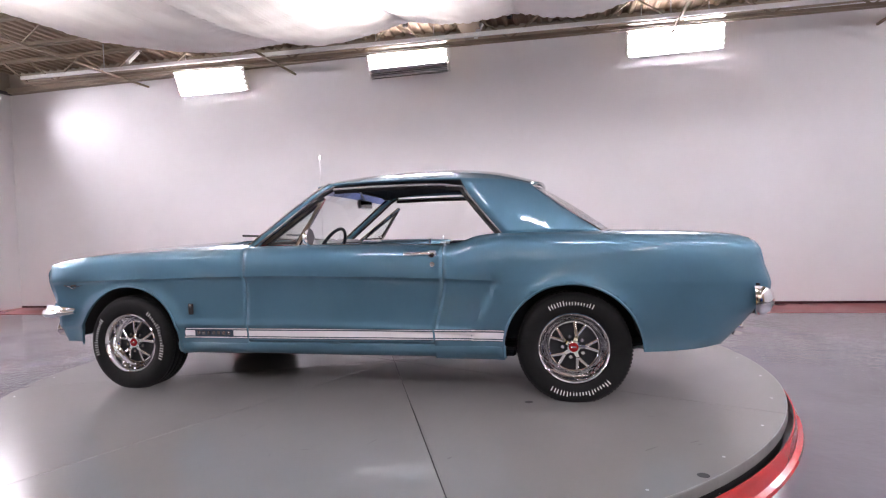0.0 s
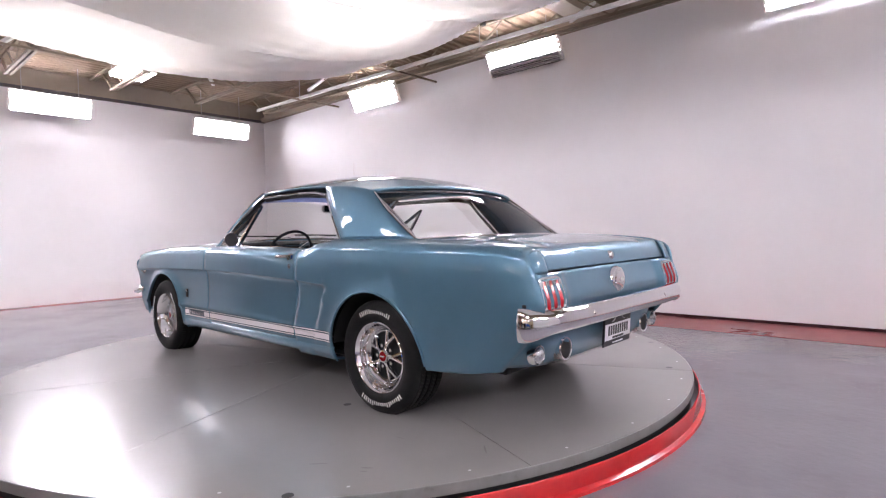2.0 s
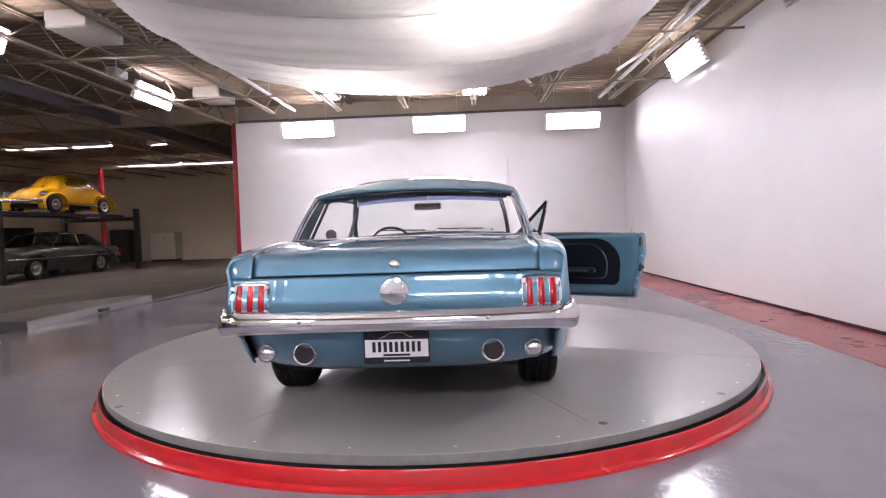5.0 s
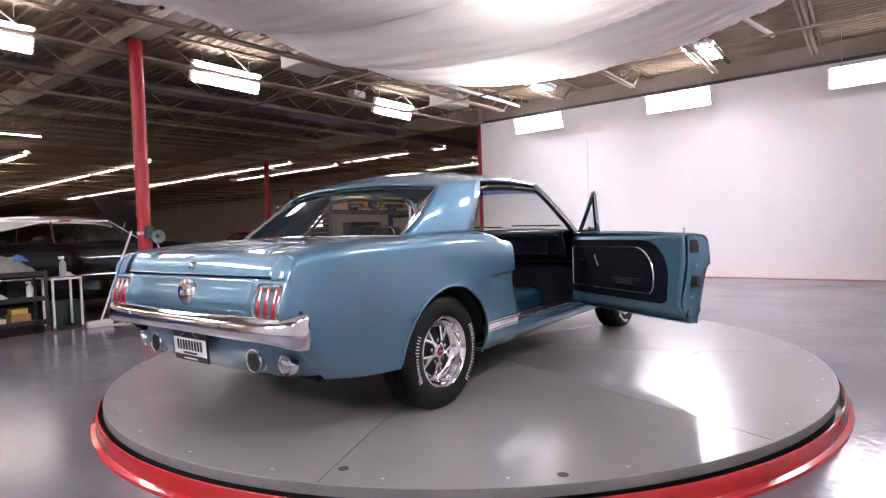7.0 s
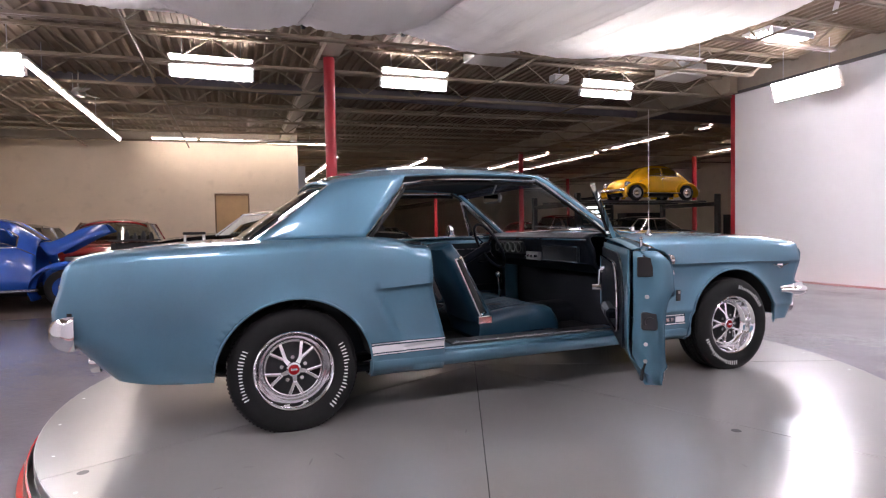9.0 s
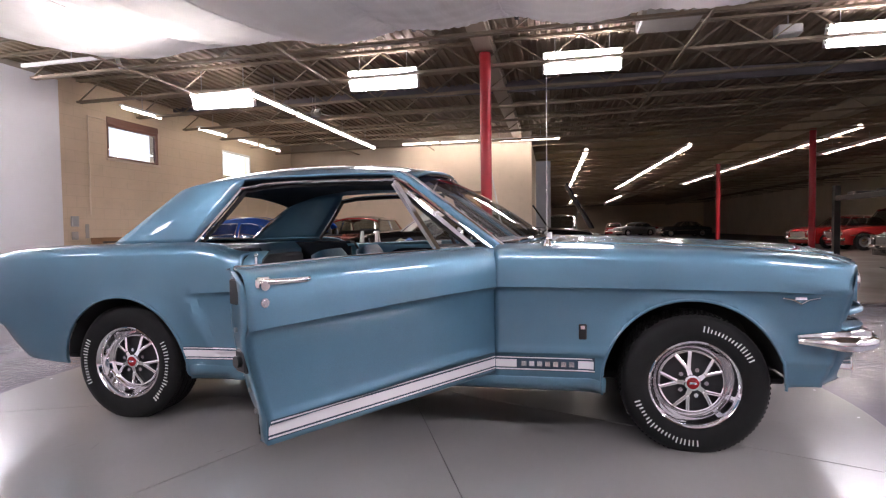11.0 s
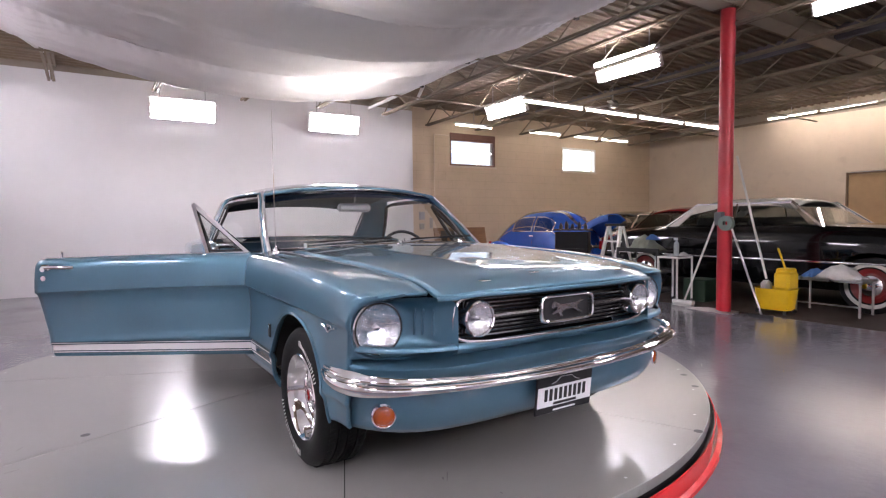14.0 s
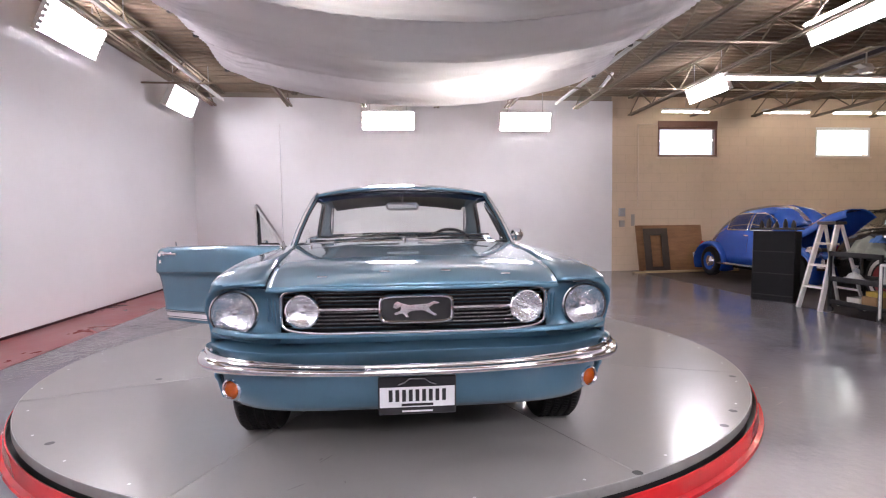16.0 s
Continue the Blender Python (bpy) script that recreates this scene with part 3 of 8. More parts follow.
# turntable: eight plates, rim, dark sheet for the gap's shade, red skirt
tt = empty("turntable", "low round turntable with grey plates and a red skirt", "turntable", loc=(TABLE_C[0], TABLE_C[1], 0))
for k in range(8):
    a0, a1 = 22.5 + 45 * k, 67.5 + 45 * k
    n = 14
    loop = []
    off = .0022
    mid = radians((a0 + a1) / 2)
    ox, oy = off * 2.6 * math.cos(mid), off * 2.6 * math.sin(mid)
    pts = [(ox, oy)] + [(ox + (TABLE_R - .010) * math.cos(radians(a0 + (a1 - a0) * i / n)), oy + (TABLE_R - .010) * math.sin(radians(a0 + (a1 - a0) * i / n))) for i in range(n + 1)]
    m = len(pts)
    g = Geo().add([(x, y, 0) for x, y in pts] + [(x, y, -.02) for x, y in pts], [tuple(range(m))] + [(i, m + i, m + (i + 1) % m, (i + 1) % m) for i in range(m)])
    part("plate", g, DECK, tt, smooth=0, recalc=True)
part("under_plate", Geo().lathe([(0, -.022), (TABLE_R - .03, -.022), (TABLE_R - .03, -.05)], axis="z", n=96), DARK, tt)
part("rim", Geo().lathe([(TABLE_R - .012, -.006), (TABLE_R - .009, -.0005), (TABLE_R - .002, -.0005), (TABLE_R, -.003), (TABLE_R, -.044), (TABLE_R - .01, -.048)], axis="z", n=128), mat("scuffed_rim_steel", (0.24, 0.245, 0.24), 0.4, 0.1, var=0.2, scale=6, dirt=0.3), tt, recalc=True)
# near-black ring gives the open gap under the rim its shade
part("gap_shade", Geo().lathe([(TABLE_R - .02, -.044), (TABLE_R - .02, -.14)], axis="z", n=96), DARK, tt)
part("skirt", Geo().lathe([(TABLE_R + .030, -.135), (TABLE_R + .022, -.056), (TABLE_R + .024, -.050), (TABLE_R + .030, -.050), (TABLE_R + .034, -.056), (TABLE_R + .040, -.118), (TABLE_R + .062, -.126), (TABLE_R + .066, -.139)], axis="z", n=128), REDSK, tt, "glossy red skirt", recalc=True)
for bx, by in ((1.81, -1.647), (1.79, 1.68), (-1.51, 1.71), (-1.50, -1.71), (-2.125, -.89), (1.13, -.853), (-1.69, -1.54), (2.2, .95), (-.47, 1.63), (-.9, -2.1)):
    part("lift_hole", Geo().lathe([(0, .0012), (.022, .0012)], c=(bx - TABLE_C[0], by - TABLE_C[1], 0), axis="z", n=16), BLACK, tt)
for k in range(32):
    a = 2 * math.pi * (k + .5) / 32
    part("screw", Geo().lathe([(0, .002), (.007, .002)], c=((TABLE_R - .07) * math.cos(a), (TABLE_R - .07) * math.sin(a), 0), axis="z", n=8), STEEL, tt)

rng = random.Random(31)
SCUFF = mat("dark_floor_scuff", (0.11, 0.105, 0.10), 0.5, var=0.2, scale=30)
for cx, cy, n in ((.35, -1.5, 7), (1.75, -1.15, 6), (1.2, 1.35, 6), (-.3, 2.0, 5), (-1.9, .3, 5), (-1.2, -1.9, 5)):
    for k in range(n):
        x, y, a, l, w = cx + rng.gauss(0, .28), cy + rng.gauss(0, .22), rng.uniform(0, 3.14), rng.uniform(.006, .05), rng.uniform(.002, .006)
        ca, sa = math.cos(a), math.sin(a)
        ring = [(l * math.cos(b), w * math.sin(b) * rng.uniform(.6, 1.2)) for b in [2 * math.pi * i / 9 for i in range(9)]]
        part("scuff_mark", Geo().add([(x + u * ca - v * sa - TABLE_C[0], y + u * sa + v * ca - TABLE_C[1], .0011) for u, v in ring], [tuple(range(9))]), SCUFF, tt)

# ---- lamps ----


def fixture(loc, rz, tilt, off=(), length=1.14, depth=.40, group="studio lamps", fins=True, dim=False, warm=False, strong=False):
    """A tray of six tubes; before it is turned it faces -y."""
    f = empty("studio_light", "bank of six lit fluorescent tubes in a white tray" if not off else "bank of fluorescent tubes, the lowest two unlit", "light fixture", group=group)
    f.matrix_basis = pose(*loc, 0, 0, rz) @ pose(0, 0, 0, tilt, 0, 0)
    h = length / 2
    lip = -.045 if dim else .01
    part("tray", Geo().box(-h, h, .035, .055, -depth / 2, depth / 2, .006).box(-h - .016, -h - .012, lip, .055, -depth / 2, depth / 2, .001).box(h + .012, h + .016, lip, .055, -depth / 2, depth / 2, .001), WHITEM, f)
    for k in range(6):
        z = -depth / 2 + depth * (k + .5) / 6
        part("tube", Geo().rod((-h + .02, 0, z), (h - .02, 0, z), .019, 10), TUBE_OFF if k in off else (TUBE_Y if warm else TUBE_B if strong else TUBE if fins and not dim else TUBE_C), f)
        if fins:
            part("louvre", Geo().box(-h + .02, h - .02, -.046, .033, z - depth / 12 + .0005, z - depth / 12 + .0035), LOUVRE, f)
        for sx in (-1, 1):
            part("socket", Geo().box(sx * h - .012, sx * h + .012, -.024, .03, z - .022, z + .022, .004), WHITEM, f)
    part("hanger", Geo().box(-h * .7 - .01, -h * .7 + .01, .055, .10, -.02, .02), STEEL, f)
    inv = f.matrix_basis.inverted()
    for sx in (-.7, .7):
        top = f.matrix_basis @ Vector((sx * h, .08, depth / 2))
        part("hanger_rod", Geo().rod(inv @ Vector((top.x, top.y, top.z - .1)), inv @ Vector((top.x, top.y, roof(top.x) - .03)), .006, 6), STEEL, f)
    return f


for x, z, off in ((-3.895, 3.37, ()), (-.76, 3.345, (0, 1)), (2.755, 3.29, ()), (5.98, 3.16, ())):
    fixture((x, 3.70 if x > 5 else 3.745, z), 0, 25, off, dim=x > 5)
for y in (-3.12, -.2, 2.71):
    fixture((-7.42, y, 3.18 if y > 2 else 3.23), 90, 20, dim=y > 2, strong=y < 2, depth=.33)
for y in (.09, -2.745):
    fixture((7.13, y, 3.04), -90, 18, length=1.06, depth=.37)
for x, z in ((-5.03, 3.50), (-1.23, 3.39), (1.84, 3.32), (4.67, 3.18)):
    fixture((x, -5.22, z), 180, 22, depth=.31, length=1.12)
for x, y in ((-5.92, .57), (-5.80, -2.33)):
    fixture((x, y, 3.60), 0, 88, length=.86, depth=.46)
for x, y in ((3.2, -1.2), (-.27, .65), (-2.55, -.95)):
    fixture((x, y, 3.46), 90, 90, group="lamps above the canopy", fins=False, warm=True)


def strip(x, y, z, along, length=1.5, near=False, tube=None):
    f = empty("shop_light", "long bare fluorescent tube on a white batten", "light fixture", loc=(x, y, z), rz=(0 if along == "x" else 90), group="shop lights")
    h = length / 2
    part("batten", Geo().box(-h, h, -.05, .05, .03, .07, .006) if near else Geo().box(-h, h, -.05, .05, .03, .08, .006).box(-h, h, -.085, -.05, .0, .035, .004).box(-h, h, .05, .085, .0, .035, .004).box(-h, h, -.090, -.082, -.045, .01).box(-h, h, .082, .090, -.045, .01), WHITEM, f)
    part("tube", Geo().rod((-h + .02, 0, .005), (h - .02, 0, .005), .022, 8), tube or (TUBE_W if near else TUBE_S), f)
    part("hanger_rod", Geo().rod((0, 0, .08), (0, 0, roof(x) - .03 - z), .006, 6), STEEL, f)
    return f


for k in range(4):
    strip(4.1, -5.95 - 1.64 * k, 3.2, "y", 1.52, True)
for k in range(4):
    strip(3.0 - 1.16 * k, -12.62, 3.42, "x", 1.08, True)
for y, l in ((-6.16, 1.07), (-8.43, 1.08), (-9.95, .9), (-11.1, 1.1)):
    strip(6.98, y, 3.24, "y", l, True, TUBE_X)
for x, y0, n in ((-2.0, -18.3, 9), (-2.9, -48, 7), (-5.4, -18.0, 9), (-7.0, -51, 6), (-9.3, -15.5, 9), (-11.1, -15.0, 3), (-15.2, -6.4, 3)):
    for k in range(n):
        strip(x, y0 - 2.46 * k, 3.66, "y", 2.4)
strip(-10.7, -11.4, 3.66, "y", 3.2)
strip(-10.8, -8.5, 3.66, "y", .5)

# ---- cloth canopy over the turntable ----
CX0, CX1, CY0, CY1 = -3.25, 4.4, -3.1, 2.42
seams = [-3.25, -1.75, -.3, .9, 2.2, 3.3, 4.4]


def canopy_z(x, y):
    t = (y - (CY0 + CY1) / 2) / ((CY1 - CY0) / 2)
    j = max(k for k in range(len(seams) - 1) if seams[k] <= x + 1e-6)
    u = (x - seams[j]) / (seams[j + 1] - seams[j])
    bow = 4 * u * (1 - u)
    sag = .47 * (1 - abs(t) ** 2.0)
    edge = smoothstep((abs(t) - .82) / .18)
    wave = .006 * math.sin(x * 23 + 3 * math.sin(y * 1.3)) * (1 - edge) + .005 * math.sin(y * 17 + 2 * x) * (.3 + abs(t))
    crump = .009 * math.sin(64 * x + 4 * math.sin(5 * y)) * smoothstep((abs(t) - .66) / .3)
    near = min(abs(x - s) for s in seams)
    wave += .007 * math.sin(46 * y + 9 * math.sin(1.7 * x)) * math.exp(-(near / .10) ** 2) * (.35 + abs(t))
    return 3.33 + .04 * math.cos(2.2 * x) - sag - .12 * bow * (1 - .5 * edge) + wave + crump


rows = []
for x in steps(CX0, CX1 - 1e-4, 330):
    rows.append([(x + .02 * math.sin(5 * y) * (1 if x < 3 else .5), y, canopy_z(x, y)) for y in steps(CY0, CY1, 190)])
can = whole("canopy", Geo().grid(rows), CLOTH, "sagging white cloth canopy hung from the roof joists", "canopy", smooth=80)
g = Geo()
for s in seams[1:-1]:
    part("seam", Geo().sweep([(s, y, canopy_z(s, y) - .004) for y in steps(CY0, CY1, 40)], oval(.012, .006, 6)), CLOTH, can)
for x in (-2.9, -1.6, -.4, .8, 2.1, 2.9, 4.2):
    for y in (CY0, CY1):
        c = part("spring_clip", Geo().box(x - .025, x + .025, y - .03, y + .03, canopy_z(x, y) - .03, canopy_z(x, y) + .035, .006).rod((x, y, canopy_z(x, y) + .03), (x, y + (.12 if y > 0 else -.12), canopy_z(x, y) + .10), .006, 6), BLACK, can, "black spring clip")
for x, y in ((CX0, CY0), (CX0, CY1), (CX1, CY0), (CX1, CY1), (.6, CY0), (.6, CY1)):
    part("hanging_cord", Geo().rod((x, y, canopy_z(min(x, CX1 - .001), y)), (x, y + (.1 if y > 0 else -.1), roof(x) - .08), .004, 5), STEEL, can)
for y in (CY0 - .08, 3.12):
    w = whole("angle_rail", Geo().bar((-6.7, y, 3.50), (6.4, y, 3.27), .045, .045), WHITEM, "long white angle rail beside the canopy", "rail")
    for x in (-5.2, -1.0, 2.6, 5.6):
        part("pipe_hanger", Geo().rod((x, y, 3.385 - .0176 * x), (x, y, roof(x) - .03), .006, 6), STEEL, w)
for x, y, dx, dy in ((-5.3, -1.2, .5, .5), (-5.4, 1.6, .45, -.5), (5.2, 2.0, .5, .4), (5.3, -1.5, .5, -.45), (5.2, -3.6, .45, -.4), (-4.6, 2.9, -.3, .6), (.3, 3.2, 0, .6)):
    whole("strut", Geo().bar((x, y, roof(x) - .42), (x + dx, y + dy, roof(x + dx) - .03), .045, .045), WHITEM, "short white angle strut under the roof", "strut", group="roof struts")

# ---- things under the workshop ceiling ----
for (x, y, z, wx, wy_, hz) in ((-2.3, -4.55, 3.74, .75, .55, .30), (-6.3, -4.7, 3.80, .75, .55, .26)):
    h = empty("unit_heater", "grey-tan boxy heater hung from the ceiling", "heater", loc=(x, y, z), group="ceiling heaters")
    part("housing", Geo().box(-wx / 2, wx / 2, -wy_ / 2, wy_ / 2, -hz / 2, hz / 2, .02), HEATM, h)
    part("louvre", Geo().box(-wx / 2 + .06, wx / 2 - .06, wy_ / 2, wy_ / 2 + .01, -hz / 2 + .05, hz / 2 - .05), STEEL, h)
    for sx in (-1, 1):
        part("hanger_rod", Geo().rod((sx * wx * .4, 0, hz / 2), (sx * wx * .4, 0, roof(x) - z - .02), .008, 6), STEEL, h)
h = empty("loudspeaker", "small grey speaker hung below the roof", "speaker", loc=(-4.0, -5.25, 3.62))
part("cabinet", Geo().box(-.16, .16, -.10, .10, -.07, .07, .02), mat("pale_grey_plastic", (0.5, 0.5, 0.5), 0.5, var=0.05), h)
part("bracket", Geo().rod((0, 0, .07), (0, 0, .32), .01, 8), STEEL, h)
h = empty("ceiling_fan", "small three-bladed ceiling fan at rest", "fan", loc=(4.0, -7.5, 3.36))
part("motor", Geo().lathe([(0, -.08), (.09, -.07), (.11, 0), (.07, .07), (0, .08)], axis="z", n=20), HEATM, h, recalc=True)
part("rod", Geo().rod((0, 0, .05), (0, 0, .58), .012, 8), HEATM, h)
for k in range(3):
    a = 2 * math.pi * k / 3
    part("blade", Geo().box(.10, .42, -.05, .05, -.006, .006, .003).move(Matrix.Rotation(a, 4, "Z") @ Matrix.Rotation(.15, 4, "X")), HEATM, h)
whole("conduit", Geo().rod((7.43, -5.33, 1.27), (7.43, -5.33, 3.06), .014, 8).rod((7.43, -5.33, 3.06), (7.43, -5.75, 3.06), .014, 8), BEIGE2, "thin beige painted wall conduit", "conduit")
b = empty("switch_box", "grey wall switch box with a hanging tag", "switch", loc=(7.45, -4.97, 1.15))
part("box", Geo().box(-.05, 0, -.07, .07, -.09, .09, .008), STEEL, b)
part("lower_box", Geo().box(-.04, 0, -.06, .06, -.32, -.18, .008), HEATM, b)
part("tag", Geo().box(-.045, -.04, -.28, -.20, -.30, -.05), HEATM, b)

# mirror glass coloured dark, so the dark reflection is put into its tone
DARK_MIRROR = mat("darkened_mirror_glass", (0.12, 0.12, 0.13), 0.05, 1.0, var=0.05, scale=10)
# ---- the coupe on the turntable: nose to -x, its right side to +y ----
car = empty("car", "teal metallic hardtop coupe with white stripes, passenger door open, on turntable", "car")
HUB_F, HUB_R, HUB_Z, HUB_Y, TYRE_R = -1.36, 1.37, 0.285, 0.735, 0.297
ARCH = {"F": (-1.345, 0.285, 0.362), "R": (1.362, 0.272, 0.358)}


def width(x):
    return pch(x, [-2.12, -2.0, -1.75, -1.35, -0.9, -0.5, 0.3, 0.9, 1.35, 1.8, 2.1, 2.34], [.828, .846, .857, .861, .862, .868, .874, .875, .874, .856, .828, .785])


def belt(x):
    return pch(x, [-2.1, -2.0, -1.85, -1.6, -1.3, -0.5, 0.3, 0.66, 0.74, 0.88, 1.0, 1.5, 1.9, 2.12, 2.22, 2.3], [.748, .788, .820, .845, .858, .868, .858, .846, .848, .886, .895, .888, .876, .864, .852, .82])


def crease(x):
    return pch(x, [-2.1, -1.6, -0.5, 0.65, 0.97, 2.3], [.668, .684, .693, .664, .645, .62])


def undercut(x, z):
    edge = 0.865 + (z - 0.405) * 0.45
    rear = 1 - smoothstep((x - edge + 0.008) / 0.022)
    front = 0.35 + 0.65 * smoothstep((x + 2.05) / 0.5)
    return rear * front


def below(x, z):
    """How far the flank lies inside the crease, under it."""
    zc = crease(x)
    d = zc - z
    full = pch(d, [0, .005, .012, .03, .09, .19, .262, .282, .292, .302, .37, .42, .455, .48], [0, .014, .020, .026, .032, .030, .025, .019, .021, .032, .038, .05, .072, .1])
    plain = pch(d, [0, .09, .19, .29, .36, .41, .46], [0, .002, .008, .02, .036, .056, .085])
    c = undercut(x, z)
    return full * c + plain * (1 - c)


def flare(x, z):
    """How far the wheel arches are drawn out beyond the plain flank."""
    out = 0.0
    for key, amount in (("F", .020), ("R", .012)):
        cx, cz, r = ARCH[key]
        d = (math.hypot(x - cx, max(z - cz, 0)) - r) / .085
        out = max(out, amount * max(1 - max(d, 0), 0) ** 2.2)
    return out


def tail_roll(x, z):
    """How far the flank turns in towards the tail."""
    if x < 1.9:
        return 0.0
    low = 1 - smoothstep((z - .44) / .06)
    reach, depth = .07 + .11 * low, .026 + .034 * low
    return depth * max((x - tail_x(z) + reach) / reach, 0) ** 2.2


def flank(x, z):
    """Half width of the body side at a height below the belt's rounding."""
    zc, zt = crease(x), belt(x)
    if z <= zc:
        return width(x) - below(x, z) + flare(x, z) - tail_roll(x, z)
    t = (z - zc) / (zt - zc)
    return width(x) - 0.012 * t - 0.075 * t ** 7 + flare(x, z) * (1 - t) - tail_roll(x, z)


def nose_x(z):
    return pch(z, [.30, .42, .5, .58, .66, .72, .752, .77, .79], [-1.845, -1.885, -1.898, -1.908, -1.930, -1.942, -1.955, -1.984, -2.045])


def tail_x(z):
    return pch(z, [.30, .33, .45, .56, .61, .70, .795, .83, .87], [2.10, 2.13, 2.24, 2.325, 2.332, 2.306, 2.276, 2.254, 2.235])


def side_panel(x0, x1, n, zlow, arch=None, x0f=None, x1f=None, y_in=None, z_in=None, z_cut=None):
    """A sheet of the body's right side between two stations; its edges may follow functions of height."""
    top = [(-.088, 0.0), (-.06, -.003), (-.036, -.012), (-.02, -.03), (-.012, -.055)]
    lows = [.63, .60, .57, .54, .51, .48, .45, .43, .415, .404, .394, .386, .376, .36, .345, .33, .315, .302, .29, .275, .26, .245, .23, .215]
    cols = []
    for i in range(n + 1):
        u = i / n
        xm = x0 + (x1 - x0) * u
        col = []

        def put(yf, z):
            a = x0f(z) if x0f else x0
            b = x1f(z) if x1f else x1
            x = a + (b - a) * u
            zz = max(z, zlow(x))
            col.append((x, yf(x, zz), zz))
        zt, zc = belt(xm), crease(xm)
        if y_in:
            for k in range(4):
                w = k / 4
                ya, za = y_in(xm), z_in(xm)
                yb, zb = width(xm) - .088, zt
                z = za + (zb - za) * w + 0.006 * math.sin(math.pi * w)
                put(lambda x, zz, y=ya + (yb - ya) * w: y, z)
        for dy, dz in top:
            put(lambda x, zz, d=dy: width(x) + d, zt + dz)
        for w in (0.55, 0.25, 0.03):
            put(lambda x, zz: flank(x, zz), zc + (zt - .055 - zc) * w)
        for d in (0.003, .012, .02, .032):
            put(lambda x, zz: flank(x, zz), zc - d)
        for z in lows:
            put(lambda x, zz: flank(x, zz), min(z, zc - .04))
        cols.append(col)
    if z_cut is not None:
        cols = [[p for p in c if p[2] >= z_cut - 1e-6] for c in cols]
        k = min(len(c) for c in cols)
        cols = [c[:k] for c in cols]
    g = Geo().grid(cols)
    if arch:
        cx, cz, r = arch
        inside = [math.hypot(p[0] - cx, p[2] - cz) < r and p[1] > 0.6 for p in g.v]
        g.f = [f for f in g.f if not all(inside[i] for i in f)]
        used = {i for f in g.f for i in f}
        for i in used:
            if inside[i]:
                x, y, z = g.v[i]
                d = max(math.hypot(x - cx, z - cz), 1e-4)
                x, z = cx + (x - cx) * r / d, cz + (z - cz) * r / d
                g.v[i] = (x, flank(x, z), z)
        keep = sorted(used)
        back = {o: k for k, o in enumerate(keep)}
        g.v = [g.v[o] for o in keep]
        g.f = [tuple(back[i] for i in f) for f in g.f]
    g.f = [f[::-1] for f in g.f]
    return g


def hood_edge_y(x):
    return pch(x, [-2.15, -1.6, -0.78], [.575, .605, .66])


def hood_z(x, y):
    mid = pch(x, [-2.16, -2.12, -2.05, -1.9, -1.5, -1.0, -0.75], [.787, .815, .838, .856, .882, .900, .906])
    e = hood_edge_y(x)
    t = min(abs(y) / e, 1)
    edge = pch(x, [-2.1, -2.0, -1.85, -1.3, -0.75], [.764, .801, .831, .866, .882])
    ridge = 0.0025 * math.exp(-((abs(y) - 0.30 - 0.06 * (x + 1.5)) / 0.05) ** 2) * smoothstep((x + 2.12) / 0.2)
    return edge + (mid - edge) * (1 - t ** 2.4) + ridge


DOOR_F, DOOR_R, DOOR_LOW = -0.522, 0.690, 0.306
GAP = 0.0035


def rear_gap(z):
    return DOOR_R - 0.07 * smoothstep((0.70 - z) / 0.4)


def door_low(x):
    return DOOR_LOW


def stripe_geo(x0, x1, z0, z1, out=0.0050, n=48):
    rows = []
    for x in steps(x0, x1, n):
        rows.append([(x, flank(x, z) + out, z) for z in steps(z1, z0, 8)])
    return Geo().grid([r[::-1] for r in rows])


def bars_like_letters(x0, x1, z0, z1, n, out, gap=0.35):
    g = Geo()
    w = (x1 - x0) / n
    for k in range(n):
        xa, xb = x0 + k * w + w * gap / 2, x0 + (k + 1) * w - w * gap / 2
        y = flank((xa + xb) / 2, (z0 + z1) / 2) + out
        g.box(xa, xb, y - 0.002, y + 0.002, z0, z1)
    return g


LAMP_Y, LAMP_Z, LAMP_X, LAMP_R = .733, .664, -1.928, .1005


def surround_edge():
    """The rim of the painted cup round a headlight, as angle and point: fender edge, fender lip, grille side, lower edge."""
    pts = []
    for z in steps(.556, .735, 14):
        x = nose_x(z)
        pts.append((x, flank(x, z), z))
    zt = belt(-2.05)
    for dy, dz in ((-.012, -.030), (-.02, -.020), (-.036, -.010), (-.06, -.002), (-.09, .0)):
        x = nose_x(zt + dz)
        pts.append((x, width(x) + dy, zt + dz))
    for y, x, z in ((.71, -1.985, .772), (.65, -2.015, .776), (.60, -2.045, .777), (.565, -2.075, .774), (.53, -2.10, .766), (.515, -2.112, .75)):
        pts.append((x, y, z))
    for z in (.72, .69, .66, .63, .60):
        pts.append((-2.112, .512, z))
    for y, x in ((.514, -2.11), (.53, -2.10), (.57, -2.07), (.62, -2.025), (.67, -1.985), (.72, -1.95), (.77, -1.925), (.82, -1.910)):
        pts.append((x, y, .560 if y > .53 else .572))
    return sorted((math.atan2(p[2] - LAMP_Z, p[1] - LAMP_Y), p) for p in pts)


SURROUND = surround_edge()


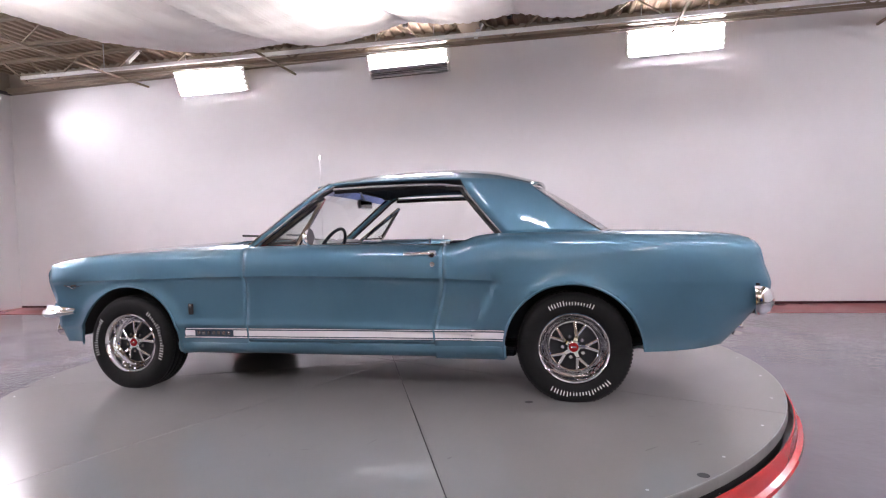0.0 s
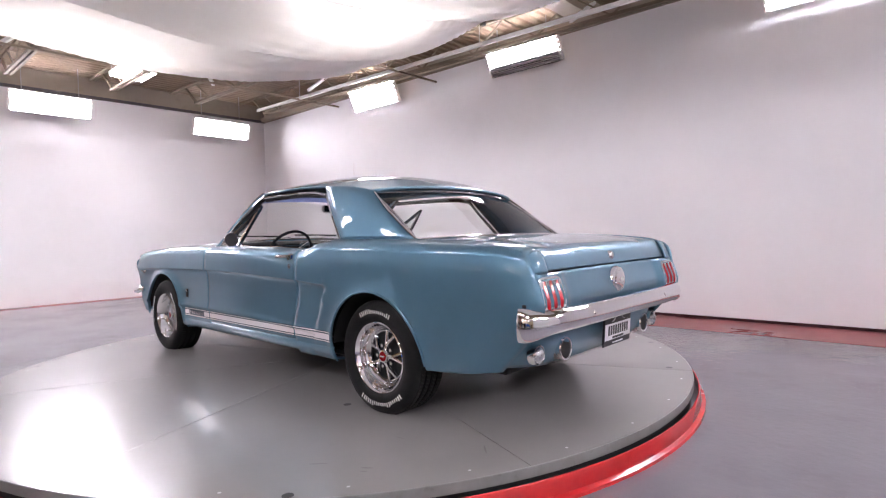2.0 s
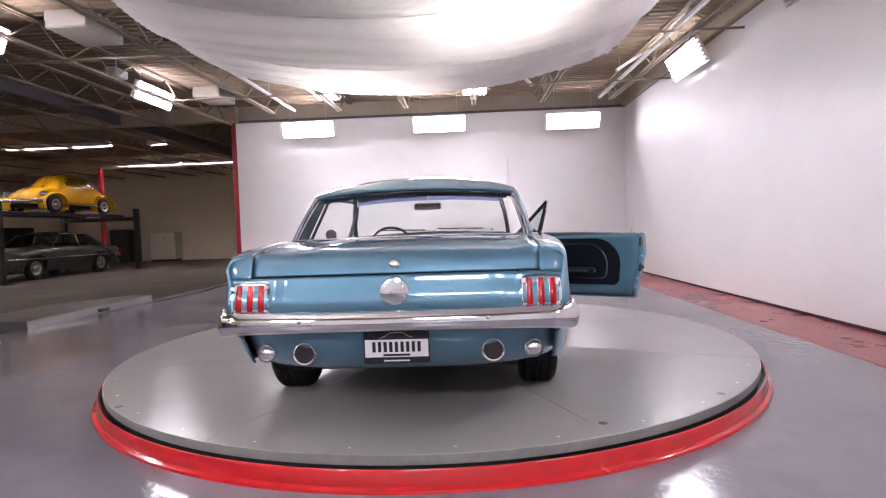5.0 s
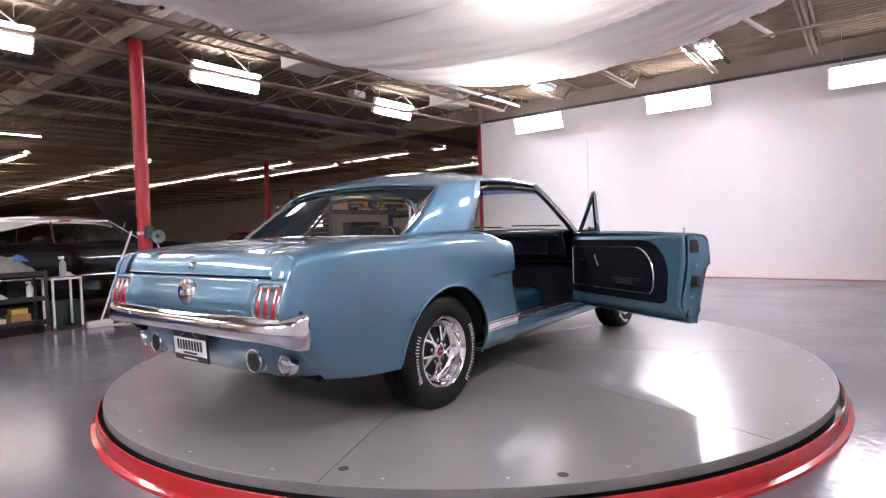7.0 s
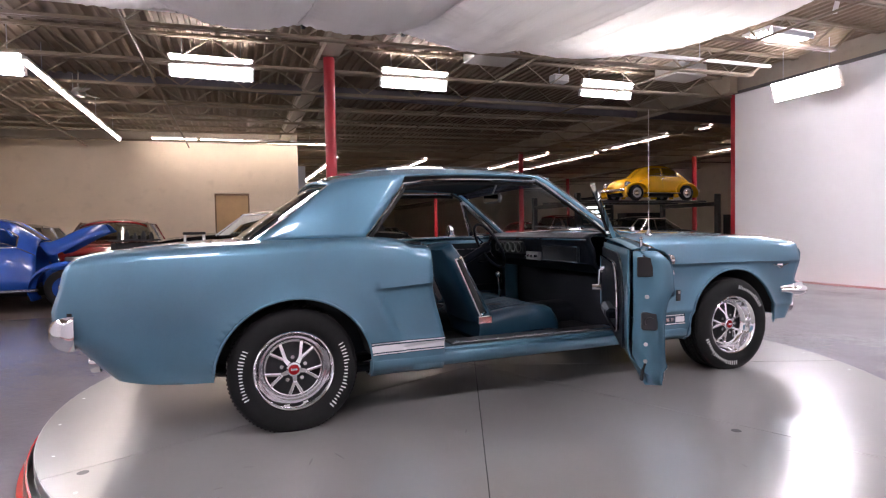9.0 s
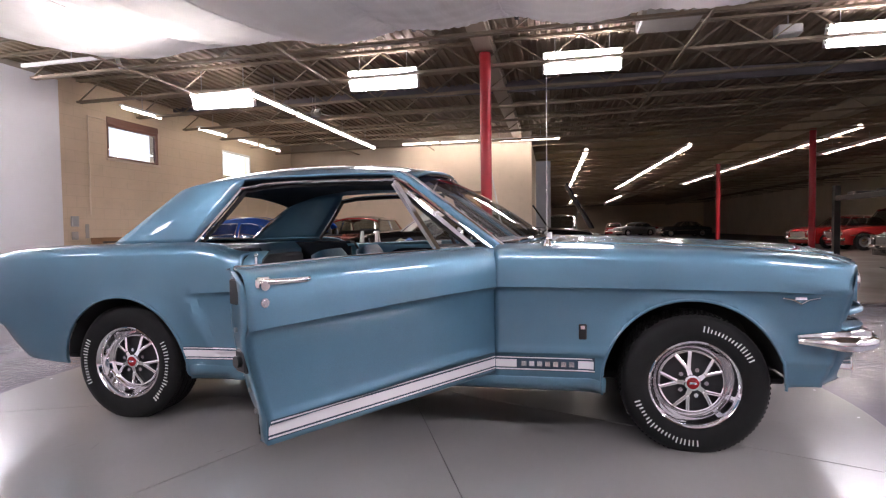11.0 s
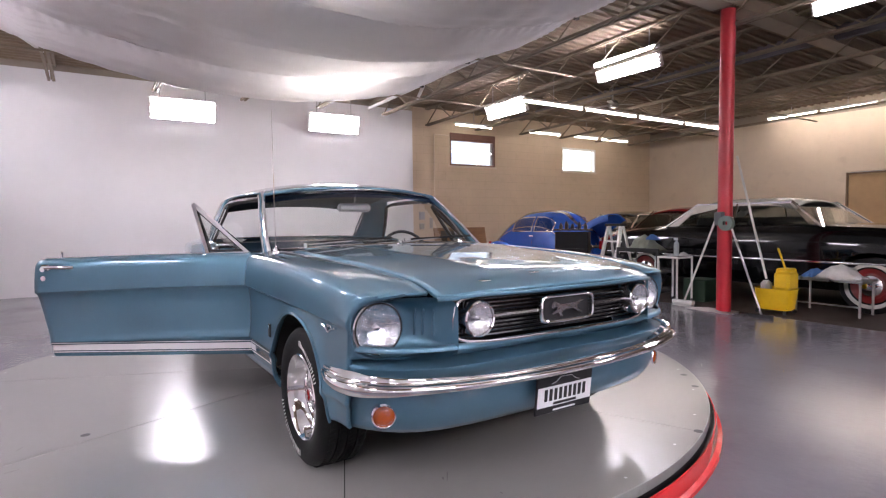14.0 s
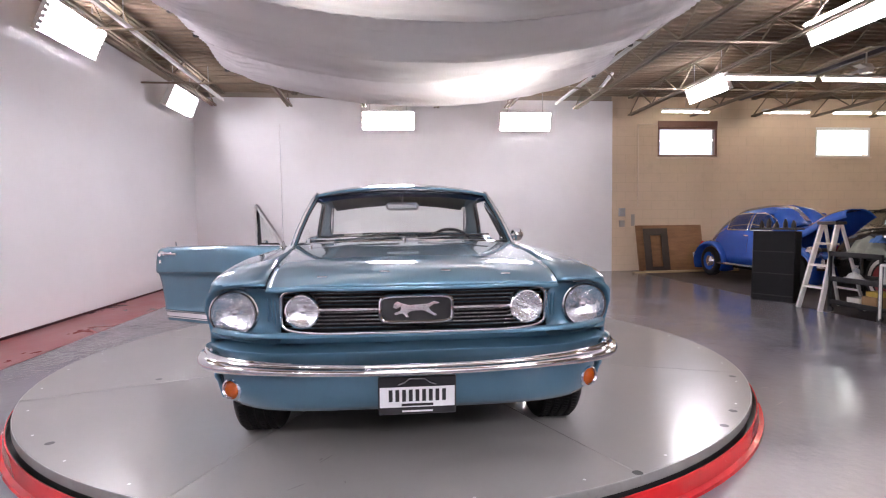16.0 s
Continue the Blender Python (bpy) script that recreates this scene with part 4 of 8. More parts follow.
def surround_point(a, t):
    """A point of the cup at angle a: t = 0 at the lamp, 1 at its rim."""
    a = (a + math.pi) % (2 * math.pi) - math.pi
    n = len(SURROUND)
    j = next((k for k in range(n) if SURROUND[k][0] >= a), 0)
    (a0, p), (a1, q) = SURROUND[j - 1], SURROUND[j]
    w = ((a - a0) % (2 * math.pi)) / max((a1 - a0) % (2 * math.pi), 1e-6)
    rim = [p[k] + (q[k] - p[k]) * w for k in range(3)]
    y0, z0 = LAMP_Y + LAMP_R * math.cos(a), LAMP_Z + LAMP_R * math.sin(a)
    inner = max(-math.cos(a), 0)
    tx = t ** (1.0 + 1.1 * inner)
    x = LAMP_X + (rim[0] - LAMP_X) * tx - .012 * math.sin(math.pi * t) * (1 - inner)
    return (x, y0 + (rim[1] - y0) * t, z0 + (rim[2] - z0) * t)


def build_side(s):
    """All that repeats on both flanks: s is +1 on the car's right, -1 on its left."""
    flip = s < 0
    # front fender
    fender = part("fender", side_panel(-2.05, DOOR_F - GAP, 62, lambda x: .292 if x < -1.5 else .222, ARCH["F"], x0f=nose_x,
                  y_in=lambda x: hood_edge_y(x) + .004, z_in=lambda x: hood_z(x, hood_edge_y(x)) + .001), PAINT, car, flip=flip, solid=0.012, smooth=40)
    lip = [(x, flank(x, z) + .001, z) for x, _, z in arc(ARCH["F"][:2], ARCH["F"][2], -10, 181, 40)]
    part("arch_lip", Geo().sweep(lip, oval(.006, .006, 10), up=(0, 1, 0)), PAINT, fender, flip=flip)
    part("stripe_line", stripe_geo(-0.945, DOOR_F - .006, .379, .384), STRIPE, fender, flip=flip)
    part("stripe_line", stripe_geo(-0.955, DOOR_F - .006, .326, .332), STRIPE, fender, flip=flip)
    part("stripe_band", stripe_geo(-0.950, -0.885, .338, .372), STRIPE, fender, flip=flip)
    part("stripe_band", stripe_geo(-0.620, DOOR_F - .006, .338, .372), STRIPE, fender, flip=flip)
    part("stripe_backing", stripe_geo(-0.955, DOOR_F - .005, .322, .388, out=.0028), STRIPE_D, fender, flip=flip)
    part("stripe_lettering", bars_like_letters(-0.875, -0.635, .344, .366, 7, .005), CHROME, fender, "raised chrome bars of lettering", flip=flip)
    # small badges
    g = Geo().box(-.922, -.888, flank(-.9, .5) - .002, flank(-.9, .5) + .008, .468, .535, .004)
    badge = part("fender_badge", g, BLACK, car, "upright black and chrome fender badge", flip=flip)
    part("badge_inset", Geo().box(-.915, -.895, flank(-.9, .5) + .008, flank(-.9, .5) + .0105, .512, .529, .001), CHROME, badge, flip=flip)
    y = flank(-1.75, .66)
    g = Geo()
    for dx in (-1, 1):
        g.sweep([(-1.752, y + .007, .635), (-1.752 + dx * .03, y + .007, .652), (-1.752 + dx * .068, y + .006, .659)], oval(.004, .008, 8), up=(0, 1, 0))
    g.box(-1.775, -1.729, y, y + .009, .650, .664, .002)
    part("engine_badge", g, CHROME, car, "chrome V-shaped fender badge", flip=flip)
    # rocker panel under the door
    rows = []
    for x in steps(-1.0, 1.015, 40):
        f = flank(x, .30)
        rows.append([(x, f - .004, .302), (x, f, .288), (x, f - .004, .262), (x, f - .018, .238), (x, f - .05, .222), (x, f - .11, .216)])
    part("rocker_panel", Geo().grid([r[::-1] for r in rows]), PAINT, car, flip=flip, solid=0.01, smooth=50)
    # rear quarter panel with its scoop
    quarter = part("quarter_panel", side_panel(DOOR_R + GAP, 2.27, 70, lambda x: .216 if x < 1.2 else pch(x, [1.72, 1.76, 2.1], [.272, .272, .300]), ARCH["R"],
                   x0f=lambda z: rear_gap(z) + GAP, x1f=tail_x,
                   y_in=lambda x: pch(x, [.69, 1.0, 1.5, 1.6, 2.25], [.755, .75, .70, .69, .675]), z_in=lambda x: belt(x) + pch(x, [.7, 1.5, 1.8, 2.2], [0, .004, .008, -.004])),
                   PAINT, car, flip=flip, solid=0.012, smooth=40)
    lip = [(x, flank(x, z) + .001, z) for x, _, z in arc(ARCH["R"][:2], ARCH["R"][2], 3, 186, 40)]
    part("arch_lip", Geo().sweep(lip, oval(.006, .006, 10), up=(0, 1, 0)), PAINT, quarter, flip=flip)
    for z0, z1 in ((.379, .384), (.338, .372), (.326, .332)):
        part("stripe_line" if z1 - z0 < .02 else "stripe_band", stripe_geo(rear_gap(.35) + .006, 1.012, z0, z1), STRIPE, quarter, flip=flip)
    part("stripe_backing", stripe_geo(rear_gap(.35) + .006, 1.014, .322, .388, out=.0028), STRIPE_D, quarter, flip=flip)
    # wheel wells
    for key in "FR":
        cx, cz, r = ARCH[key]
        rows = []
        for a in steps(8, 172, 28):
            x, z = cx + (r + .004) * math.cos(radians(a)), cz + (r + .004) * math.sin(radians(a))
            rows.append([(x, min(flank(x, max(z, .23)), .86) - .02, z), (x, .62, z), (x, .46, z)])
        g = Geo().grid(rows)
        g.box(cx - r, cx + r, .44, .46, cz - .02, cz + r)
        part("wheel_well", g, DARK, car, flip=flip)
    # door
    door = empty("door", "open passenger door with chrome handle" if s > 0 else "closed driver door with round mirror", "", loc=(DOOR_F - .021, .806, 0) if s > 0 else (DOOR_F, -.84, 0), rz=(57.5 if s > 0 else 0), parent=car)

    def local(g):
        return g.move(Matrix.Translation((-DOOR_F, -.84, 0)))
    skin = side_panel(DOOR_F, DOOR_R - GAP, 46, door_low, x1f=lambda z: rear_gap(z) - GAP, z_cut=DOOR_LOW)
    part("door_skin", local(skin), PAINT, door, flip=flip, solid=0.006, smooth=40)
    for z0, z1 in ((.379, .384), (.338, .372), (.326, .332)):
        part("stripe_line" if z1 - z0 < .02 else "stripe_band", local(stripe_geo(DOOR_F + .006, rear_gap(.35) - .006, z0, z1)), STRIPE, door, flip=flip)
    part("stripe_backing", local(stripe_geo(DOOR_F + .006, rear_gap(.35) - .006, .322, .388, out=.0028)), STRIPE_D, door, flip=flip)
    # door shell: bottom, hinge face, latch face, top
    def inner(x, z):
        return .728 + .065 * smoothstep((.43 - z) / .12)
    rim = []
    for z in steps(.31, .835, 14):
        rim.append([(rear_gap(z) - GAP - .001, flank(DOOR_R, z) - .004, z), (rear_gap(z) - .012, flank(DOOR_R, z) - .05, z), (rear_gap(z) - .03, inner(DOOR_R, z), z)])
    g = Geo().grid(rim)
    part("latch_face", local(g), PAINT_IN, door, flip=flip, solid=0.004)
    rim = [[(DOOR_F + .001, flank(DOOR_F, z) - .004, z), (DOOR_F + .012, flank(DOOR_F, z) - .05, z), (DOOR_F + .03, inner(DOOR_F, z), z)] for z in steps(.31, .85, 14)]
    part("hinge_face", local(Geo().grid([r[::-1] for r in rim])), PAINT_IN, door, flip=flip, solid=0.004)
    rim = [[(x, flank(x, .31) - .002, .308), (x, flank(x, .31) - .06, .306), (x, inner(x, .31), .312)] for x in steps(DOOR_F + .005, rear_gap(.31) - .01, 20)]
    part("door_bottom", local(Geo().grid(rim)), PAINT_IN, door, flip=flip, solid=0.004)
    rim = [[(x, width(x) - .086, belt(x)), (x, width(x) - .098, belt(x) + .002), (x, width(x) - .10, belt(x) - .02), (x, width(x) - .118, belt(x) - .02), (x, width(x) - .122, belt(x) + .001), (x, width(x) - .15, belt(x) - .006)] for x in steps(DOOR_F + .006, DOOR_R - .012, 24)]
    part("belt_sill", local(Geo().grid(rim)), PAINT_IN, door, flip=flip, solid=0.003)
    part("belt_moulding", local(Geo().sweep([(x, width(x) - .09, belt(x) + .003) for x in steps(DOOR_F + .32, DOOR_R - .01, 20)], oval(.004, .004, 8))), CHROME, door, flip=flip)
    # inner trim
    rows = []
    for z in steps(.312, .84, 16):
        rows.append([(x, inner(x, z) - .018 * smoothstep((z - .3) / .2), z) for x in steps(DOOR_F + .03, rear_gap(z) - .03, 24)])
    part("inner_panel", local(Geo().grid(rows)), PAINT_IN, door, flip=flip, solid=0.004)

    def inner_shape(x0, x1, z0, z1, r, out, n=8):
        loop = []
        rt, rl, rb = r
        for cx, cz, a, r in ((x1 - rt, z1 - rt, 0, rt), (x0 + rl, z1 - rl, 90, rl), (x0 + rl, z0 + rl, 180, rl), (x1 - rb, z0 + rb, 270, rb)):
            for k in range(n + 1):
                aa = radians(a + 90 * k / n)
                x, z = cx + r * math.cos(aa), cz + r * math.sin(aa)
                x -= .10 * (z1 - z) * smoothstep((x - x0) / (x1 - x0))
                loop.append((x, inner(x, z) - .018 - out, z))
        return loop

    def filled(loop, thick):
        g = Geo()
        n = len(loop)
        g.add(loop + [(x, y + thick, z) for x, y, z in loop], [tuple(range(n))] + [(k, n + k, n + (k + 1) % n, (k + 1) % n) for k in range(n)])
        return g
    part("trim_pad", local(filled(inner_shape(DOOR_F + .03, .54, .415, .812, (.24, .01, .05), .008), .012)), VINYL, door, "dark teal vinyl door trim", flip=flip, recalc=True)
    part("trim_insert", local(filled(inner_shape(DOOR_F + .045, .43, .47, .765, (.20, .01, .05), .016), .01)), VINYL, door, flip=flip, recalc=True)
    part("trim_moulding", local(Geo().sweep(inner_shape(DOOR_F + .045, .43, .47, .765, (.20, .01, .05), .018), oval(.005, .005, 6), up=(0, 1, 0), closed=True)), CHROME, door, flip=flip)
    yi = inner(.2, .55) - .034
    part("armrest", local(Geo().box(.02, .31, yi - .04, yi + .02, .515, .56, .015)), VINYL, door, flip=flip)
    part("pull_cup", local(Geo().box(.09, .26, yi - .044, yi - .038, .525, .55, .003)), GREYWHEEL, door, flip=flip)
    g = Geo().rod((-.16, yi + .02, .70), (-.16, yi - .03, .70), .018, 12).rod((-.16, yi - .03, .70), (-.10, yi - .04, .615), .008, 8).rod((-.10, yi - .03, .615), (-.10, yi - .075, .615), .014, 10)
    part("window_crank", local(g), CHROME, door, flip=flip)
    g = Geo().rod((-.33, yi + .02, .66), (-.33, yi - .02, .66), .012, 10).bar((-.33, yi - .02, .66), (-.25, yi - .025, .655), .014, .012)
    part("inside_handle", local(g), CHROME, door, flip=flip)
    # latch, bumpers on the rear face
    part("door_latch", local(Geo().box(DOOR_R - .055, DOOR_R - .018, .755, .815, .53, .60, .006).rod((DOOR_R - .02, .785, .565), (DOOR_R - .004, .785, .565), .018, 12)), GREYWHEEL, door, flip=flip)
    part("window_channel", local(Geo().box(DOOR_R - .034, DOOR_R - .012, .740, .800, .735, .812, .004)), BLACK, door, flip=flip)
    for zz in (.40, .47, .66):
        part("screw", local(Geo().rod((rear_gap(zz) - .03, .775, zz), (rear_gap(zz) - .008, .775, zz), .008, 8)), STEEL, door, flip=flip)
    part("rubber_plug", local(Geo().rod((DOOR_R - .04, .80, .69), (DOOR_R - .02, .80, .69), .017, 12)), BLACK, door, flip=flip)
    part("rubber_seal", local(Geo().sweep([(rear_gap(z) - .022, flank(DOOR_R, z) - .075, z) for z in steps(.32, .82, 14)], oval(.007, .007, 8), up=(0, 1, 0))), BLACK, door, flip=flip)
    # outside handle and key lock
    yo = flank(.56, .80)
    hb = part("door_handle", local(Geo().sweep([(.475, yo + .006, .803), (.50, yo + .022, .804), (.56, yo + .026, .806), (.625, yo + .02, .806), (.64, yo + .004, .806)], oval(.006, .009, 10), up=(0, 0, 1))), CHROME, door, "chrome push-button handle", flip=flip)
    part("handle_plate", local(Geo().box(.605, .655, yo - .006, yo + .012, .782, .82, .008).rod((.634, yo + .0, .795), (.634, yo + .024, .795), .014, 14)), CHROME, hb, flip=flip)
    part("key_lock", local(Geo().rod((.634, flank(.63, .745) - .004, .745), (.634, flank(.63, .745) + .008, .745), .014, 16).rod((.634, flank(.63, .745) + .008, .745), (.634, flank(.63, .745) + .010, .745), .008, 12)), CHROME, door, flip=flip)
    part("lock_knob", local(Geo().rod((.60, .765, .84), (.60, .765, .875), .005, 8).ball((.60, .765, .88), .007, 8, 6)), CHROME, door, flip=flip)
    # vent window: triangular frame with its glass
    a, b, c = (-.455, .745, .868), (-.095, .625, 1.150), (-.225, .748, .862)
    frame_g = Geo()
    for p, q in ((a, b), (b, c), (a, c)):
        frame_g.bar(p, q, .02, .022, up=(0, 1, 0))
    part("vent_frame", local(frame_g), CHROME, door, "bright vent window frame", flip=flip)
    part("vent_seal", local(Geo().bar((-.42, .731, .882), (-.11, .627, 1.122), .012, .014, up=(0, 1, 0)).bar((-.11, .627, 1.122), (-.235, .735, .882), .012, .014, up=(0, 1, 0)).bar((-.42, .731, .882), (-.235, .735, .882), .012, .014, up=(0, 1, 0))), BLACK, door, flip=flip)
    g = Geo().add([(-.42, .733, .882), (-.11, .63, 1.12), (-.235, .737, .882)], [(0, 1, 2)])
    part("vent_glass", local(g), GLASS, door, flip=flip, smooth=0, solid=.003)
    part("vent_latch", local(Geo().box(-.275, -.245, .70, .725, .885, .905, .004)), CHROME, door, flip=flip)
    if s < 0:
        # round mirror on the driver's door
        mg = Geo().sweep([(-.12, .80, .862), (-.11, .84, .88), (-.09, .865, .902)], oval(.011, .008, 10), up=(1, 0, 0))
        mr = part("side_mirror", local(mg), CHROME, door, "round chrome side mirror", flip=flip)
        head = Geo().lathe([(0.0, -.034), (.022, -.031), (.040, -.018), (.048, 0), (.050, .008), (.046, .011)], c=(-.085, .872, .915), axis="x", n=28)
        part("mirror_head", local(head), CHROME, mr, flip=flip, recalc=True)
        part("mirror_glass", local(Geo().lathe([(0, .0095), (.046, .0105)], c=(-.085, .872, .915), axis="x", n=28)), DARK_MIRROR, mr, flip=flip)
    # wheels
    for hx in (HUB_F, HUB_R):
        build_wheel(hx, s)
    # front end of this side: headlamp surround with three slots
    rows = [[surround_point(2 * math.pi * k / 72, t) for k in range(72)] for t in steps(0, 1, 12)]
    back = [(LAMP_X + .05, y, z) for _, y, z in rows[0]]
    sur = part("headlight_surround", Geo().grid([back] + rows, close_u=True), PAINT, car, flip=flip, smooth=45, recalc=True)
    for k in range(3):
        pts = []
        for z in (.630, .637, .66, .69, .718, .725):
            t, y = .5, .552 + .021 * k
            for _ in range(12):
                a = math.atan2(z - LAMP_Z, y - LAMP_Y)
                p, q = surround_point(a, 0), surround_point(a, 1)
                t = (math.hypot(y - LAMP_Y, z - LAMP_Z) - LAMP_R) / max(math.hypot(q[1] - LAMP_Y, q[2] - LAMP_Z) - LAMP_R, 1e-4)
            pts.append((surround_point(a, t)[0] - (.001 if .632 < z < .72 else -.004), y, z))
        part("gill_slot", Geo().sweep(pts, oval(.004, .0055, 8), up=(1, 0, 0)), PAINT, sur, flip=flip)
    hl = empty("headlight", "round clear headlight in a chrome ring", "", loc=(-1.898, s * LAMP_Y, LAMP_Z), parent=car)
    part("bezel", Geo().lathe([(.097, -.022), (.0995, -.030), (.102, -.022), (.1025, .03)], axis="x", n=44), PAINT, hl, recalc=True)
    part("trim_ring", Geo().lathe([(.090, -.034), (.093, -.041), (.098, -.039), (.100, -.026)], axis="x", n=44), CHROME, hl, recalc=True)
    part("reflector", Geo().lathe([(.0, .008), (.03, .003), (.06, -.010), (.082, -.026), (.0895, -.036)], axis="x", n=44), REFLECT, hl, recalc=True)
    part("bulb_shield", Geo().lathe([(0, -.030), (.010, -.028), (.013, -.014), (.010, .002)], axis="x", n=20), CHROME, hl, recalc=True)
    part("lens", Geo().lathe([(0, -.066), (.03, -.064), (.058, -.057), (.078, -.048), (.0905, -.038)], axis="x", n=44), LENSGL, hl, recalc=True)
    part("gasket", Geo().lathe([(.0875, -.044), (.0905, -.0405), (.090, -.035)], axis="x", n=44), BLACK, hl)
    for k in range(-4, 5):
        h = math.sqrt(max(.080 ** 2 - (k * .018) ** 2, 0))
        part("lens_rib", Geo().sweep([(-.067 + .9 * ((k * .018) ** 2 + z * z) * 3.1, k * .018, z) for z in steps(-h, h * .9, 6)], oval(.0022, .0012, 6), up=(1, 0, 0)), LENSGL, hl)
    fl = empty("fog_lamp", "round clear lamp set in the grille", "", loc=(-2.085, s * .43, .695), parent=car)
    part("trim_ring", Geo().lathe([(.056, -.045), (.06, -.05), (.065, -.045), (.067, 0), (.067, .05)], axis="x", n=32), CHROME, fl, recalc=True)
    part("reflector", Geo().lathe([(0, -.012), (.03, -.02), (.05, -.034), (.057, -.040)], axis="x", n=32), REFLECT, fl, recalc=True)
    part("bulb_shield", Geo().lathe([(0, -.036), (.008, -.034), (.010, -.024), (.008, -.012)], axis="x", n=18), CHROME, fl, recalc=True)
    part("lens", Geo().lathe([(0, -.058), (.03, -.055), (.05, -.048), (.058, -.04)], axis="x", n=32), LENSGL, fl, recalc=True)
    for k in range(-2, 3):
        h = math.sqrt(max(.05 ** 2 - (k * .018) ** 2, 0))
        part("lens_rib", Geo().bar((-.055, k * .018, -h), (-.055, k * .018, h), .003, .002, up=(1, 0, 0)), LENSGL, fl, smooth=0)
    sg = empty("turn_signal", "round amber turn signal in a chrome rim", "", loc=(-1.952, s * .728, .364), parent=car)
    tilt = Matrix.Rotation(radians(s * -22), 4, "Z")
    part("trim_ring", Geo().lathe([(.033, -.03), (.038, -.036), (.044, -.03), (.047, .0), (.047, .05)], axis="x", n=28).move(tilt), CHROME, sg, recalc=True)
    part("lens", Geo().lathe([(0, -.042), (.02, -.04), (.030, -.034), (.035, -.026)], axis="x", n=28).move(tilt), AMBER, sg, recalc=True)
    # dark sheet on the quarter panel, for the shade between it and the bumper's end
    rows = [[(x, flank(x, z) + .0012, z) for x in steps(2.250, 2.268, 3)] for z in steps(.455, .612, 8)]
    rows += [[(x, flank(x, z) + .0012, z) for x in (2.250, 2.256, 2.262, 2.268)] for z in (.613, .614)]
    part("bumper_gap_shade", Geo().grid(rows), DARK, car, flip=flip, solid=.002)
    # tail lamp of three upright lenses
    tl = empty("tail_light", "three red upright tail lamps in chrome bezels", "", parent=car)
    yc = .663

    def tx(z):
        return tail_x(z) - .012
    ring = []
    for k in range(40):
        a = 2 * math.pi * k / 40
        cx, sn = math.cos(a), math.sin(a)
        yy = yc + .086 * math.copysign(abs(cx) ** .35, cx)
        zz = .648 + .066 * math.copysign(abs(sn) ** .35, sn)
        ring.append((tx(zz) - .002, yy, zz))
    part("bezel", Geo().sweep(ring, oval(.011, .009, 8), up=(1, 0, 0), closed=True), CHROME, tl, flip=flip)
    part("back_plate", Geo().grid([[(tx(z) - .004, y, z) for y in steps(yc - .084, yc + .084, 4)] for z in steps(.584, .712, 6)]), CHROME, tl, flip=flip)
    for k in (-1, 0, 1):
        y0 = yc + k * .052
        rows = [[(tx(z) + (.002 if abs(d) > .9 else .009 if abs(d) > .5 else .013), y0 + d * .0195, z) for d in (-1, -.95, -.6, 0, .6, .95, 1)] for z in steps(.590, .706, 8)]
        part("lens", Geo().grid(rows), REDLENS, tl, flip=flip)
        part("lens_rim", Geo().bar((tx(.590) + .006, y0 - .0235, .590), (tx(.706) + .006, y0 - .0235, .706), .004, .020, up=(0, 1, 0)).bar((tx(.590) + .006, y0 + .0235, .590), (tx(.706) + .006, y0 + .0235, .706), .004, .020, up=(0, 1, 0)), CHROME, tl, flip=flip)
    # exhaust trumpet and reversing lamp in the rear valance
    yx = .445
    part("exhaust_bezel", Geo().lathe([(.044, -.02), (.054, .004), (.056, .012), (.052, .018), (.046, .016), (.044, .006)], c=(2.228, yx, .372), axis="x", n=30), CHROME, car, "chrome exhaust trim ring", flip=flip, recalc=True)
    ex = part("exhaust_tip", Geo().lathe([(.038, .03), (.042, .03), (.042, -.15), (.038, -.15), (.038, .03)], c=(2.205, yx, .366), axis="x", n=26), STEEL, car, "sooty exhaust tip", flip=flip, recalc=True)
    part("exhaust_bore", Geo().lathe([(0, 0), (.045, 0)], c=(2.238, yx, .372), axis="x", n=26), BLACK, ex, flip=flip)
    rv = part("reverse_lamp", Geo().lathe([(.036, .0), (.044, .016), (.046, .008), (.046, -.02)], c=(2.205, .635, .372), axis="x", n=28), CHROME, car, "round clear reversing lamp", flip=flip, recalc=True)
    part("lens", Geo().lathe([(0, .03), (.02, .028), (.032, .02), (.038, .01)], c=(2.205, .635, .372), axis="x", n=28), CLEARL, rv, flip=flip, recalc=True)
    # windscreen pillar and bright mouldings round the side opening
    pil = [(-.535, .735, .862), (-.40, .715, .965), (-.24, .683, 1.085), (-.10, .645, 1.188), (-.03, .632, 1.224)]
    part("windshield_pillar", Geo().sweep(pil, oval(.014, .017, 12, .7), up=(0, 1, 0)), PAINT, car, flip=flip)
    part("pillar_moulding", Geo().sweep([(x - .018, y - .004, z + .012) for x, y, z in pil], oval(.010, .011, 8), up=(0, 1, 0)), CHROME, car, flip=flip)
    part("pillar_drip", Geo().sweep([(x + .018, y + .012, z - .010) for x, y, z in pil], oval(.009, .008, 8), up=(0, 1, 0)), CHROME, car, flip=flip)
    rail = [(-.02, .648, 1.198), (.2, .666, 1.201), (.5, .677, 1.198), (.66, .683, 1.191), (.73, .686, 1.178)]
    for t in steps(.09, 1, 10):
        rail.append((.767 + .235 * t ** 1.12, .684 + .082 * t ** 1.15 + .006 * math.sin(math.pi * t), 1.198 - .297 * t))
    part("drip_moulding", Geo().sweep(rail, oval(.009, .009, 8), up=(0, 1, 0)), CHROME, car, "bright window moulding", flip=flip)
